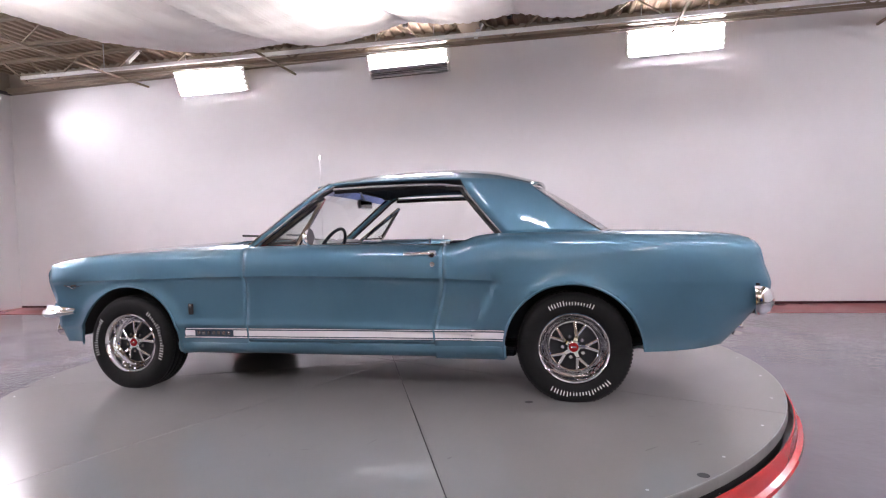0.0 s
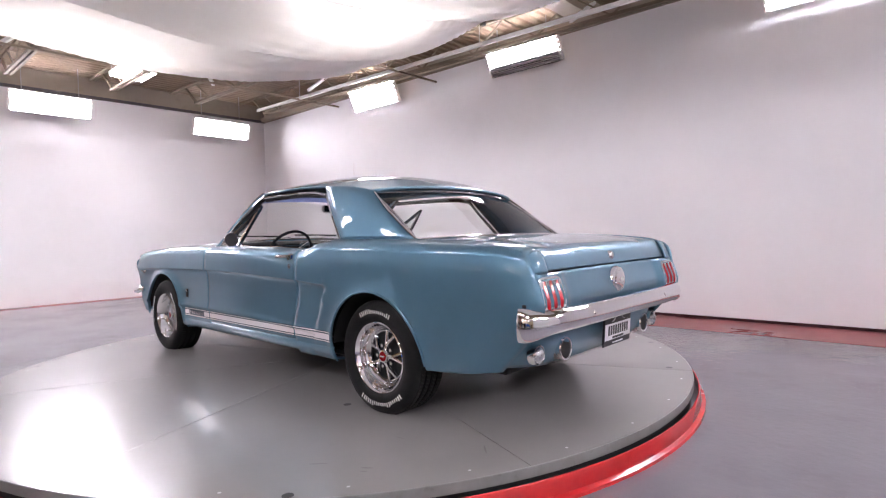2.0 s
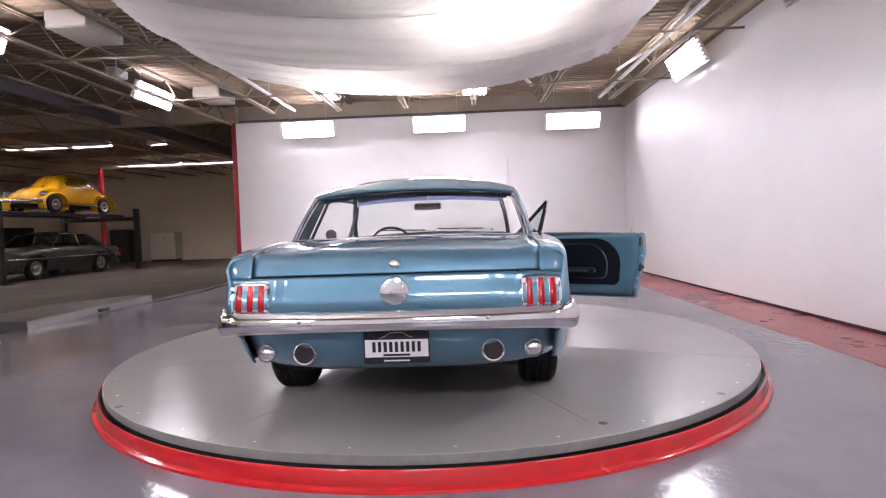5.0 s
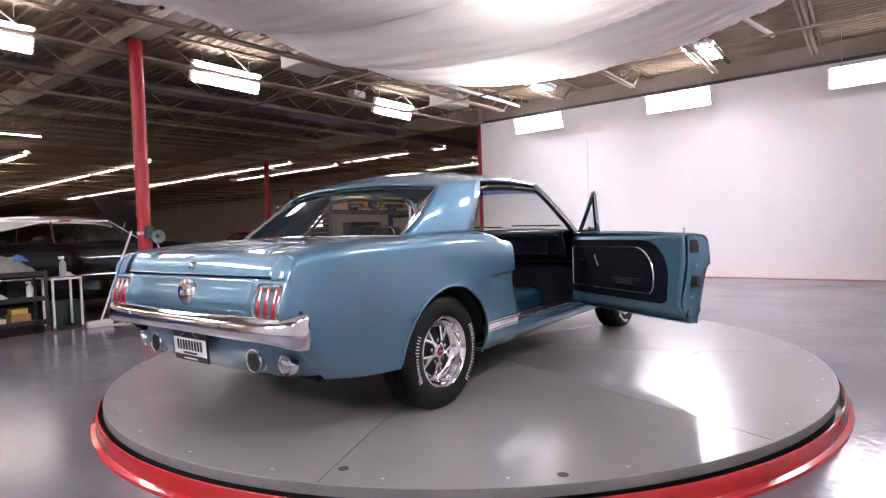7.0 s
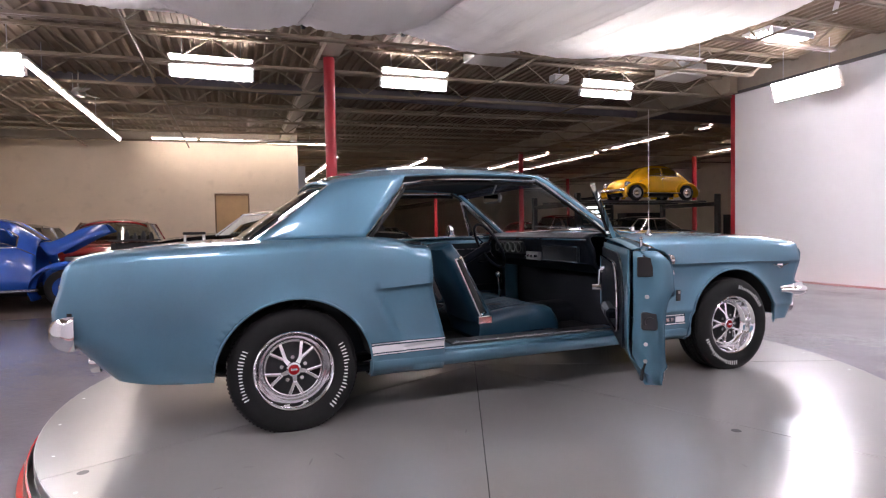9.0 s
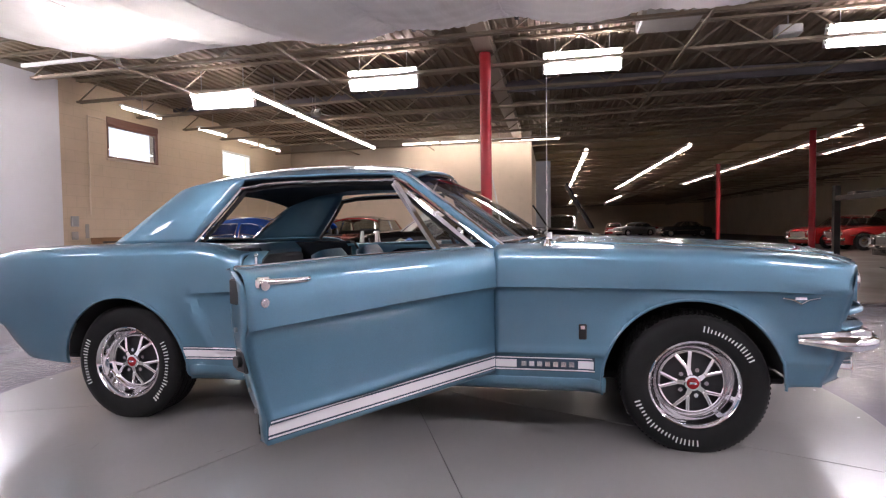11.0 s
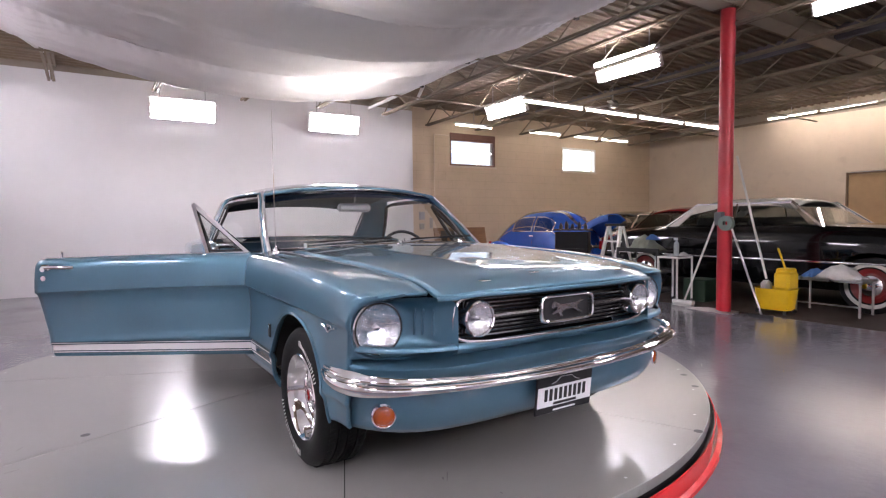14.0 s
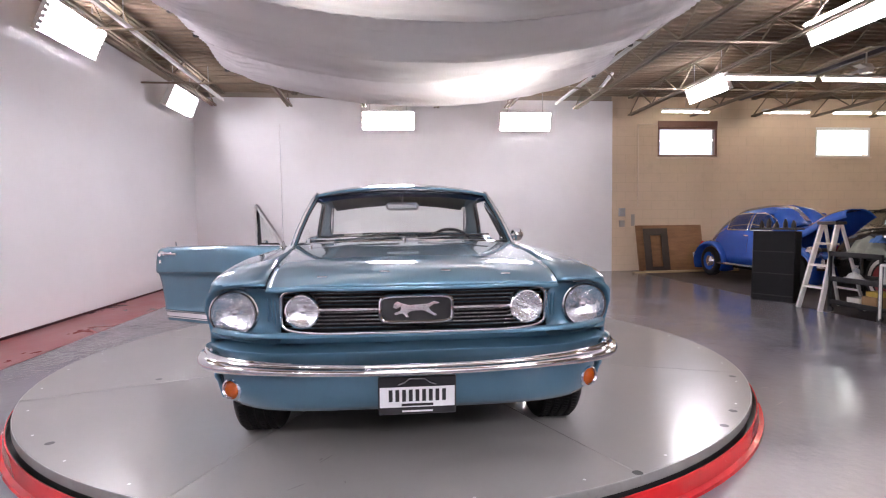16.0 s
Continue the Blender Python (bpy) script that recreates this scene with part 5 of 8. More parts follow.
    part("side_seal", Geo().sweep([(x - .012 * (1 if x > .74 else 0), y - .02, z - .014) for x, y, z in rail], oval(.012, .010, 8), up=(0, 1, 0)), BLACK, car, flip=flip)
    part("pillar_seal", Geo().sweep([(x + .025, y - .01, z - .012) for x, y, z in pil], oval(.010, .010, 8), up=(0, 1, 0)), BLACK, car, flip=flip)
    # door opening: sill plate, jambs, kick panel, quarter trim
    sp_ = part("sill_plate", Geo().box(-.46, .56, .66, .775, .318, .332, .004), GREYWHEEL, car, "dull ribbed sill plate with bright screws", flip=flip)
    for k in range(9):
        part("screw", Geo().lathe([(0, .004), (.007, .003), (.010, 0)], c=(-.42 + .118 * k, .755, .332), axis="z", n=10), CHROME, sp_, flip=flip)
    part("sill_rib", Geo().bar((-.45, .772, .3325), (.55, .772, .3325), .005, .004), CHROME, sp_, flip=flip)
    part("sill", Geo().box(-.54, .66, .60, .80, .24, .318, .01), PAINT_IN, car, flip=flip)
    rim = [[(rear_gap(z) + .004, flank(.7, z) - .008, z), (rear_gap(z) - .012, flank(.7, z) - .05, z), (rear_gap(z) - .03, flank(.7, z) - .12, z), (rear_gap(z) + .03, flank(.7, z) - .17, z)] for z in steps(.29, .85, 14)]
    part("rear_jamb", Geo().grid([r[::-1] for r in rim]), PAINT_IN, car, flip=flip, solid=.004)
    part("jamb_seal", Geo().sweep([(rear_gap(z) - .024, flank(.7, z) - .135, z) for z in steps(.32, .85, 12)], oval(.009, .009, 8), up=(0, 1, 0)), BLACK, car, flip=flip)
    rim = [[(DOOR_F - .004, flank(DOOR_F, z) - .01, z), (DOOR_F - .02, flank(DOOR_F, z) - .06, z), (DOOR_F + .0, flank(DOOR_F, z) - .13, z), (DOOR_F - .12, flank(DOOR_F, z) - .17, z)] for z in steps(.29, .86, 12)]
    part("front_jamb", Geo().grid(rim), PAINT_IN, car, flip=flip, solid=.004)
    part("quarter_trim", Geo().box(.70, 1.30, .64, .665, .30, .865, .01), VINYL, car, "dark teal rear side trim", flip=flip)
    part("quarter_ledge", Geo().box(.71, 1.02, .655, .755, .835, .868, .006), VINYL, car, flip=flip)


def build_wheel(hx, s):
    w = empty("wheel", "wide black tyre on a chrome five-spoke styled wheel with a red cap", "", loc=(hx, s * HUB_Y, HUB_Z), parent=car)
    flip = s < 0
    R = TYRE_R
    shrink = Matrix.Diagonal((.93, 1, .93, 1))
    prof = [(.180, .085), (.192, .098), (.218, .106), (.250, .108), (.272, .102), (.286, .092), (R - .002, .078), (R, .062), (R, .048), (R - .007, .046), (R - .007, .038), (R, .036), (R, .006), (R - .007, .004), (R - .007, -.004), (R, -.006), (R, -.036), (R - .007, -.038), (R - .007, -.046), (R, -.048), (R, -.062), (R - .004, -.085), (.27, -.10), (.22, -.10), (.180, -.085)]
    tyre = part("tyre", Geo().lathe(prof, n=56), TYRE, w, flip=flip, recalc=True)
    g = Geo()
    for k in range(90):
        a = 2 * math.pi * k / 90
        for h, da in ((.052, 0), (.012, .03), (-.034, 0), (-.076, .03)):
            p = (R * math.cos(a + da), h, R * math.sin(a + da))
            q = (R * math.cos(a + da + .025), h + .022, R * math.sin(a + da + .025))
            g.bar(p, q, .010, .006, up=(math.cos(a), 0, math.sin(a)))
    tagged(part("tread", g, TYRE, tyre, flip=flip, smooth=0), kind="stuff")
    # raised white marks on the side wall
    r_c, b_c = {(1, 1): (0, 190), (-1, 1): (125, 305), (1, -1): (92, 278), (-1, -1): (170, 15)}[(1 if hx > 0 else -1, s)]
    seed = random.Random(7)
    for c_, span, n, tall in ((r_c, 58, 8, (0, 5, 6, 7)), (b_c, 78, 10, (0, 1, 2, 6, 9))):
        for k in range(n):
            b0 = c_ - span / 2 + span * (k + .16) / n
            b1 = c_ - span / 2 + span * (k + .84) / n
            r1 = .254 if k in tall else .246
            g = Geo()
            stroke = (b1 - b0) * seed.uniform(.20, .26)
            for q0, q1 in ((b0, b0 + stroke), (b1 - stroke, b1)):
                quad = [(rr * math.cos(radians(aa)), .1095, rr * math.sin(radians(aa))) for aa, rr in ((q0, .230), (q0, r1), (q1, r1), (q1, .230))]
                g.add(quad + [(x, y - .005, z) for x, y, z in quad], [(0, 1, 2, 3), (0, 4, 5, 1), (1, 5, 6, 2), (2, 6, 7, 3), (3, 7, 4, 0)])
            part("sidewall_mark", g, WHITE_L, tyre, flip=flip, smooth=0, recalc=True, weld=False)
    rim = part("rim", Geo().lathe([(.199, .088), (.201, .096), (.196, .100), (.188, .094), (.180, .07), (.172, .045), (.162, .03), (.153, .024), (.148, .016)], n=48).move(shrink), CHROME, w, flip=flip, recalc=True)
    part("disc", Geo().lathe([(.150, .010), (.12, .006), (.06, .02), (0, .03)], n=40).move(shrink), GREYWHEEL, w, flip=flip, recalc=True)
    part("backing", Geo().lathe([(.185, -.06), (.1, -.06), (0, -.06)], n=30), DARK, w, flip=flip)
    phase = {(1, 1): 50, (-1, 1): 74, (1, -1): 73.5, (-1, -1): 85}[(1 if hx > 0 else -1, s)]
    part("spoke_ring", Geo().lathe([(.135, .026), (.137, .034), (.142, .036), (.146, .030), (.146, .020)], n=48).move(shrink), CHROME, w, flip=flip, recalc=True)
    for k in range(5):
        a = radians(phase + 72 * k)
        g = Geo()

        def pt(r, da, h):
            return (.93 * r * math.cos(a + da), h, .93 * r * math.sin(a + da))
        for sd in (-1, 1):
            path = [pt(.066, sd * .05, .051), pt(.084, sd * .115, .047), pt(.104, sd * .175, .042), pt(.124, sd * .215, .037), pt(.140, sd * .235, .033)]
            g.sweep(path, [(-.0105, -.009), (.0105, -.009), (.0075, .004), (.0035, .006), (-.0035, .006), (-.0075, .004)], up=(0, 1, 0))
        stem = []
        for r, wd, h in ((.028, .5, .060), (.042, .34, .058), (.056, .22, .055), (.070, .17, .051), (.078, .165, .048)):
            stem.append([pt(r, -wd, h - .012), pt(r, -wd * .82, h), pt(r, wd * .82, h), pt(r, wd, h - .012)])
        g.grid(stem)
        slot = [pt(.090, -.06, .0175), pt(.132, -.175, .0135), pt(.132, .175, .0135), pt(.090, .06, .0175)]
        part("spoke", g, CHROME, w, flip=flip)
        part("spoke_slot", Geo().add(slot + [(x, y - .004, z) for x, y, z in slot], [(0, 1, 2, 3), (0, 4, 5, 1), (1, 5, 6, 2), (2, 6, 7, 3), (3, 7, 4, 0)]), BLACK, w, flip=flip, recalc=True)
        a = radians(phase + 36 + 72 * k)
        part("lug_nut", Geo().rod((.057 * math.cos(a), .02, .057 * math.sin(a)), (.057 * math.cos(a), .052, .057 * math.sin(a)), .010, 6), CHROME, w, flip=flip)
    cap = part("center_cap", Geo().lathe([(.037, .03), (.037, .056), (.033, .063), (.025, .065)], n=28), CHROME, w, flip=flip)
    part("cap_disc", Geo().lathe([(.026, .0645), (.016, .067), (0, .068)], n=24), REDPL, cap, "red centre cap", flip=flip, recalc=True)
    part("cap_mark", Geo().box(-.014, .014, .067, .070, -.004, .005, .001), CHROME, cap, flip=flip)


for side in (1, -1):
    build_side(side)

# hood
rows = []
for u in steps(0, 1, 44):
    row = []
    for k in range(49):
        v = -1 + 2 * k / 48
        xf = -2.155 + .085 * abs(v) ** 3.5
        x = xf + (-.80 + .06 * v * v - xf) * u ** 1.25
        e = hood_edge_y(x) - .008
        y = v * e
        row.append((x, y, hood_z(x, y) + .003))
    rows.append(row)
hood = part("hood", Geo().grid([r[::-1] for r in rows]), PAINT, car, solid=.016, smooth=40)
part("hood_lip", Geo().sweep([(-2.158 + .085 * abs(v) ** 3.5, v * .572, hood_z(-2.158 + .085 * abs(v) ** 3.5, v * .57) - .008) for v in steps(-1, 1, 40)], oval(.006, .008, 8)), PAINT, hood)
for k, y in enumerate((.36, .12, -.12, -.36)):
    part("hood_letter", Geo().box(-2.075, -2.045, y - .02, y + .02, hood_z(-2.06, y) - .001, hood_z(-2.06, y) + .004, .002), CHROME, hood, "small chrome letter mark")
# cowl with its vents
rows = []
for u in steps(0, 1, 5):
    rows.append([((-.797 + .06 * v * v) + u * (.075 - .02 * v * v) + .17 * u * abs(v) ** 3, v * .665, .904 - .026 * v * v - .004 * u) for v in steps(-1, 1, 24)])
part("cowl_panel", Geo().grid([r[::-1] for r in rows]), PAINT, car, solid=.01)
g = Geo()
for k in range(14):
    y = -.45 + .065 * k
    g.box(-.775, -.735, y, y + .045, .9005, .9045)
part("cowl_vent", g, BLACK, car)
# grille
gr = part("grille", Geo().box(-2.02, -2.01, -.515, .515, .60, .785), BLACK, car, "black grille with thin bright bars")
for k in range(11):
    z = .622 + .0148 * k
    part("grille_bar", Geo().sweep([(-2.085 + .03 * abs(v) ** 3, v * .505, z) for v in steps(-1, 1, 12)], oval(.010, .0026, 8)), GREYWHEEL, gr)
    part("grille_bar", Geo().sweep([(-2.097 + .03 * abs(v) ** 3, v * .505, z + .003) for v in steps(-1, 1, 12)], oval(.0025, .0017, 6)), CHROME, gr)
for ya, yb in ((.145, .37), (-.145, -.37)):
    part("grille_center_bar", Geo().bar((-2.11, ya, .697), (-2.10, yb, .697), .014, .010), CHROME, gr)
loop = []
for k in range(48):
    a = 2 * math.pi * k / 48
    c, sn = math.cos(a), math.sin(a)
    y, z = .515 * math.copysign(abs(c) ** .3, c), .694 + .087 * math.copysign(abs(sn) ** .3, sn)
    loop.append((-2.128 + .04 * abs(y / .515) ** 4 - (.012 if z > .72 else 0), y, z))
part("grille_moulding", Geo().sweep(loop, oval(.006, .0045, 8), up=(1, 0, 0), closed=True), CHROME, gr)
loop = []
for k in range(40):
    a = 2 * math.pi * k / 40
    c, sn = math.cos(a), math.sin(a)
    loop.append((-2.125, .138 * math.copysign(abs(c) ** .3, c), .697 + .05 * math.copysign(abs(sn) ** .35, sn)))
em = part("grille_emblem", Geo().sweep(loop, oval(.008, .010, 8), up=(1, 0, 0), closed=True), CHROME, car, "chrome framed grille emblem")
part("emblem_back", Geo().box(-2.112, -2.10, -.135, .135, .65, .745, .003), BLACK, em)
fig = ((.98, .10), (.90, .34), (.78, .44), (.55, .30), (.30, .22), (-.30, .25), (-.48, .28), (-.75, .42), (-1.0, .30), (-.74, .24), (-.52, .06), (-.60, -.15), (-.86, -.36), (-.80, -.46), (-.48, -.24), (-.30, -.10),
       (.20, -.12), (.40, -.28), (.30, -.48), (.42, -.50), (.58, -.26), (.90, -.34), (.94, -.26), (.64, -.06), (.66, .12), (.86, .02))
front = [(-2.130, .092 * u, .697 + .066 * v) for u, v in fig]
n = len(front)
g = Geo().add(front + [(-2.112, y, z) for _, y, z in front], [tuple(range(n))] + [(k, n + k, n + (k + 1) % n, (k + 1) % n) for k in range(n)])
part("emblem_figure", g, CHROME, em, smooth=0, recalc=True)
# panel between grille and bumper, valance
rows = []
for z, dx in ((.612, .0), (.602, -.012), (.592, -.012), (.586, .006), (.582, .07), (.552, .078), (.545, .06), (.540, .004), (.534, -.010), (.522, -.008), (.50, .016), (.47, .03)):
    rows.append([(-2.112 + dx + .205 * abs(v) ** 5.5, v * .832, z) for v in steps(-1, 1, 32)])
part("stone_deflector", Geo().grid(rows), PAINT, car, solid=.008, smooth=50)
rows = []
for z in steps(.47, .272, 10):
    t = (.47 - z) / .20
    rows.append([(-2.082 + .208 * abs(v) ** 7 + .02 * t + .05 * t ** 4, v * (.828 - .02 * t), z + .022 * abs(v) ** 3 * t) for v in steps(-1, 1, 34)])
part("front_valance", Geo().grid(rows), PAINT, car, solid=.01)
# bumpers
path, sc = [], []
for y, x, z, kx, kz in ((-.862, -1.735, .495, .35, .45), (-.870, -1.81, .495, .7, .75), (-.862, -1.885, .490, .9, 1.05), (-.840, -1.955, .489, .95, 1.12), (-.795, -2.022, .487, .9, .95), (-.70, -2.074, .482, .85, .78), (-.5, -2.126, .476, .8, .64), (-.25, -2.154, .472, .78, .60)):
    path.append((x, y, z)); sc.append((kx, kz))
fb = path + [(-2.161, 0, .471)] + [(x, -y, z) for x, y, z in path[::-1]]
fs = sc + [(.78, .59)] + sc[::-1]
smooth_path, smooth_sc = [], []
for k in range(len(fb) - 1):
    for j in range(4):
        t = j / 4
        q = []
        for c in range(3):
            p0, p1, p2, p3 = fb[max(k - 1, 0)][c], fb[k][c], fb[k + 1][c], fb[min(k + 2, len(fb) - 1)][c]
            q.append(.5 * (2 * p1 + (p2 - p0) * t + (2 * p0 - 5 * p1 + 4 * p2 - p3) * t * t + (3 * p1 - p0 - 3 * p2 + p3) * t ** 3))
        smooth_path.append(tuple(q))
        smooth_sc.append(tuple(fs[k][c] + (fs[k + 1][c] - fs[k][c]) * t for c in (0, 1)))
smooth_path.append(fb[-1]); smooth_sc.append(fs[-1])
sect = [(.010, -.036), (.022, -.032), (.031, -.022), (.034, -.010), (.031, .002), (.023, .010), (.012, .013), (.006, .016), (.003, .024), (.004, .033), (-.001, .039), (-.008, .038), (-.012, .028), (-.010, .012), (-.026, .004), (-.030, -.012), (-.024, -.026), (-.008, -.036)]
part("front_bumper", Geo().sweep(smooth_path, [(-a, b) for a, b in sect][::-1], scale=smooth_sc), CHROME, car, "slim chrome front bumper", smooth=50, recalc=True)
path = [(2.240, -.822, .532, .35, 1.38), (2.262, -.822, .532, .55, 1.40), (2.290, -.808, .533, .62, 1.34), (2.314, -.774, .535, .70, 1.20), (2.336, -.69, .538, .85, 1.04), (2.354, -.4, .538, .9, .96)]
rp = [(x, y, z) for x, y, z, _, _ in path] + [(2.358, 0, .538)] + [(x, -y, z) for x, y, z, _, _ in path[::-1]]
rs = [(a, b) for *_, a, b in path] + [(.9, .88)] + [(a, b) for *_, a, b in path[::-1]]
sp, ss = [], []
for k in range(len(rp) - 1):
    for j in range(4):
        t = j / 4
        q = []
        for c in range(3):
            p0, p1, p2, p3 = rp[max(k - 1, 0)][c], rp[k][c], rp[k + 1][c], rp[min(k + 2, len(rp) - 1)][c]
            q.append(.5 * (2 * p1 + (p2 - p0) * t + (2 * p0 - 5 * p1 + 4 * p2 - p3) * t * t + (3 * p1 - p0 - 3 * p2 + p3) * t ** 3))
        sp.append(tuple(q))
        ss.append(tuple(rs[k][c] + (rs[k + 1][c] - rs[k][c]) * t for c in (0, 1)))
sp.append(rp[-1]); ss.append(rs[-1])
rsect = [(-.03, -.050), (.0, -.052), (.016, -.046), (.026, -.034), (.031, -.018), (.031, .0), (.027, .016), (.018, .030), (.006, .041), (-.008, .048), (-.02, .050), (-.03, .044)]
part("rear_bumper", Geo().sweep(sp, rsect, scale=ss), CHROME, car, "chrome rear bumper wrapping round the corners", smooth=50, recalc=True)
for y in (-.42, .42, -.1, .1):
    part("bumper_bolt", Geo().lathe([(0, .008), (.008, .006), (.011, 0)], c=(2.376, y, .545), axis="x", n=12), CHROME, car)
# rear: deck, tail panel, valance


def deck_z(x, y):
    mid = pch(x, [1.55, 1.66, 1.9, 2.1, 2.19, 2.235, 2.26], [.908, .902, .888, .866, .849, .828, .80])
    edge = belt(min(x, 2.22)) + pch(x, [1.5, 1.8, 2.2], [.004, .008, -.006])
    t = min(abs(y) / .68, 1)
    return mid + (edge - mid) * t ** 3 - .006 * math.exp(-((abs(y) - .50) / .07) ** 2)


rows = []
for u in steps(0, 1, 6):
    row = []
    for v in steps(-1, 1, 30):
        x = (1.645 - .135 * abs(v) ** 2.2) + u * (1.725 - (1.645 - .135 * abs(v) ** 2.2))
        e = .695 - .02 * u
        row.append((x, v * e, deck_z(x, v * e) - .003))
    rows.append(row)
part("deck_panel", Geo().grid([r[::-1] for r in rows]), PAINT, car, solid=.01)
rows = []
for x in steps(1.732, 2.224, 26):
    rows.append([(x, v * .668, deck_z(x, v * .668)) for v in steps(-1, 1, 36)])
for z in (.815, .795, .77, .748, .742):
    rows.append([(tail_x(z) - .016 - .006 * (1 - abs(v) ** 3) - (.006 if z < .745 else 0), v * .662, min(z, deck_z(2.235, v * .66) - .004)) for v in steps(-1, 1, 36)])
lid = part("trunk_lid", Geo().grid([r[::-1] for r in rows]), PAINT, car, solid=.012, smooth=45)
part("trunk_lock", Geo().lathe([(0, .012), (.012, .012), (.018, .008), (.024, .004), (.025, -.02)], c=(2.258, 0, .782), axis="x", n=24), CHROME, lid, recalc=True)
rows = []
for z in steps(.556, .738, 12):
    row = []
    for y in steps(-.776, .776, 60):
        x = tail_x(z) - .006 - .022 * (1 - smoothstep((abs(y) - .50) / .06)) - .020 * max((abs(y) - .735) / .041, 0) ** 2
        row.append((x, y, z))
    rows.append(row)
part("tail_panel", Geo().grid(rows), PAINT, car, solid=.01)
for sgn in (1, -1):
    rows = []
    for z in steps(.735, .838, 8):
        rows.append([(tail_x(z) - .002 - .020 * max((y - .70) / .076, 0) ** 2, y, min(z, deck_z(2.2, .7) + .004 - .03 * max((y - .72) / .08, 0) ** 2)) for y in steps(.664, .776, 12)])
    part("tail_cap", Geo().grid(rows), PAINT, car, flip=sgn < 0, solid=.01)
em = part("fuel_cap", Geo().lathe([(.070, -.02), (.072, .004), (.066, .016), (.052, .020), (.050, .026), (.030, .03), (0, .032)], c=(2.285, 0, .657), axis="x", n=36), CHROME, car, "round chrome fuel filler cap", recalc=True)
part("cap_figure", Geo().ball((2.318, 0, .66), (.004, .02, .012), 10, 6), STEEL, em)
rows = []
for z in steps(.505, .278, 11):
    t = (.505 - z) / .227
    rows.append([(2.265 - .02 * t - .09 * t ** 3 - .15 * abs(v) ** 5, v * (.795 - .03 * t), z + .035 * abs(v) ** 3 * t) for v in steps(-1, 1, 34)])
part("rear_valance", Geo().grid([r[::-1] for r in rows]), PAINT, car, solid=.01)
# number plates in dealer frames


def plate(x, z, sgn, tilt):
    p = empty("license_plate", "white dealer plate in a black frame", "", loc=(x, 0, z), parent=car)
    p.matrix_basis = pose(x, 0, z, 0, sgn * tilt, 0)
    part("plate_frame", Geo().box(-.006, .006, -.152, .152, -.078, .078, .004), PLATEB, p)
    part("plate_card", Geo().box(sgn * .0065 - .001, sgn * .0065 + .001, -.146, .146, -.046, .036), PLATEW, p)
    for k in range(9):
        y = -.104 + .026 * k
        part("plate_bar", Geo().box(sgn * .0085 - .001, sgn * .0085 + .001, y - .0075, y + .0075, -.022, .026), PLATEB, p, smooth=0)
    part("plate_strip", Geo().box(sgn * .0085 - .001, sgn * .0085 + .001, -.062, .062, -.041, -.031), PLATEB, p)
    part("plate_footer", Geo().box(sgn * .0075 - .001, sgn * .0075 + .001, -.06, .06, -.066, -.060), PLATEW, p)
    part("plate_outline", Geo().sweep([(sgn * .0075, y, zz) for y, zz in ((-.075, .044), (-.05, .052), (-.03, .068), (.03, .070), (.05, .054), (.075, .046))], oval(.0015, .0025, 6), up=(1, 0, 0)), STEEL, p)


plate(-2.106, .354, -1, 6)
plate(2.285, .405, 1, 4)

# roof with its rear pillars
ROOF_X = [-.13, -.10, -.06, 0, .08, .2, .35, .5, .62, .70, .77, .83, .90, .97, 1.04, 1.09, 1.13, 1.16, 1.185]


def roof_mid(x):
    return pch(x, [-.15, -.1, 0, .3, .6, .9, 1.1, 1.22], [1.254, 1.267, 1.288, 1.312, 1.314, 1.286, 1.232, 1.180])


def roof_edge(x):
    return (pch(x, [-.13, 0, .35, .75, 1.0, 1.21], [.622, .642, .668, .676, .672, .645]), pch(x, [-.13, 0, .35, .75, 1.0, 1.15, 1.21], [1.206, 1.218, 1.222, 1.210, 1.190, 1.164, 1.150]))


rows, pillar_top = [], {}
for x in ROOF_X:
    ye, ze = roof_edge(x)
    zm = roof_mid(x)
    row = []
    for k in range(0, 25):
        t = k / 24
        y = ye * math.sin(t * math.pi / 2) ** .9
        xx = x
        if x < -.05:
            xx = x - .045 * (1 - (y / ye) ** 2) * (-.05 - x) / .08
        if x > 1.1:
            xx = x + .035 * (1 - (y / ye) ** 2) * (x - 1.1) / .11 - .03 * (y / ye) ** 6 * (x - 1.1) / .11
        row.append((xx, y, ze + (zm - ze) * max(1 - (y / ye) ** 2.3, 0) ** .85))
    pillar_top[x] = row[-1]
    rows.append(row)
g = Geo()
for sgn in (1, -1):
    rr = [[(x, sgn * y, z) for x, y, z in r] for r in rows]
    g.grid([r[::-1] for r in rr] if sgn < 0 else rr)
cols = [x for x in ROOF_X if x >= .77]
for sgn in (1, -1):
    grid_rows = []
    for i, x in enumerate(cols):
        u = i / (len(cols) - 1)
        tx_, ty_, tz_ = pillar_top[x]
        bx = 1.005 + (1.53 - 1.005) * u
        by, bz = .758 - .062 * u ** 1.6, .897 - .008 * u
        row = []
        for k in range(15):
            t = k / 14
            bulge = .018 * math.sin(math.pi * t) * (1 - .3 * u) * (.3 + .7 * smoothstep(u / .45))
            bend = -.012 * math.sin(math.pi * t) * u
            row.append((tx_ + (bx - tx_) * (t ** (1.12 - .15 * u)) + bend, sgn * (ty_ + (by - ty_) * t ** 1.15 + bulge), tz_ + (bz - tz_) * t))
        grid_rows.append(row)
    g.grid([r[::-1] for r in grid_rows] if sgn < 0 else grid_rows)
    if sgn > 0:
        rear_edge = [p for p in grid_rows[-1]]
part("roof", g, PAINT, car, solid=.014, smooth=50)
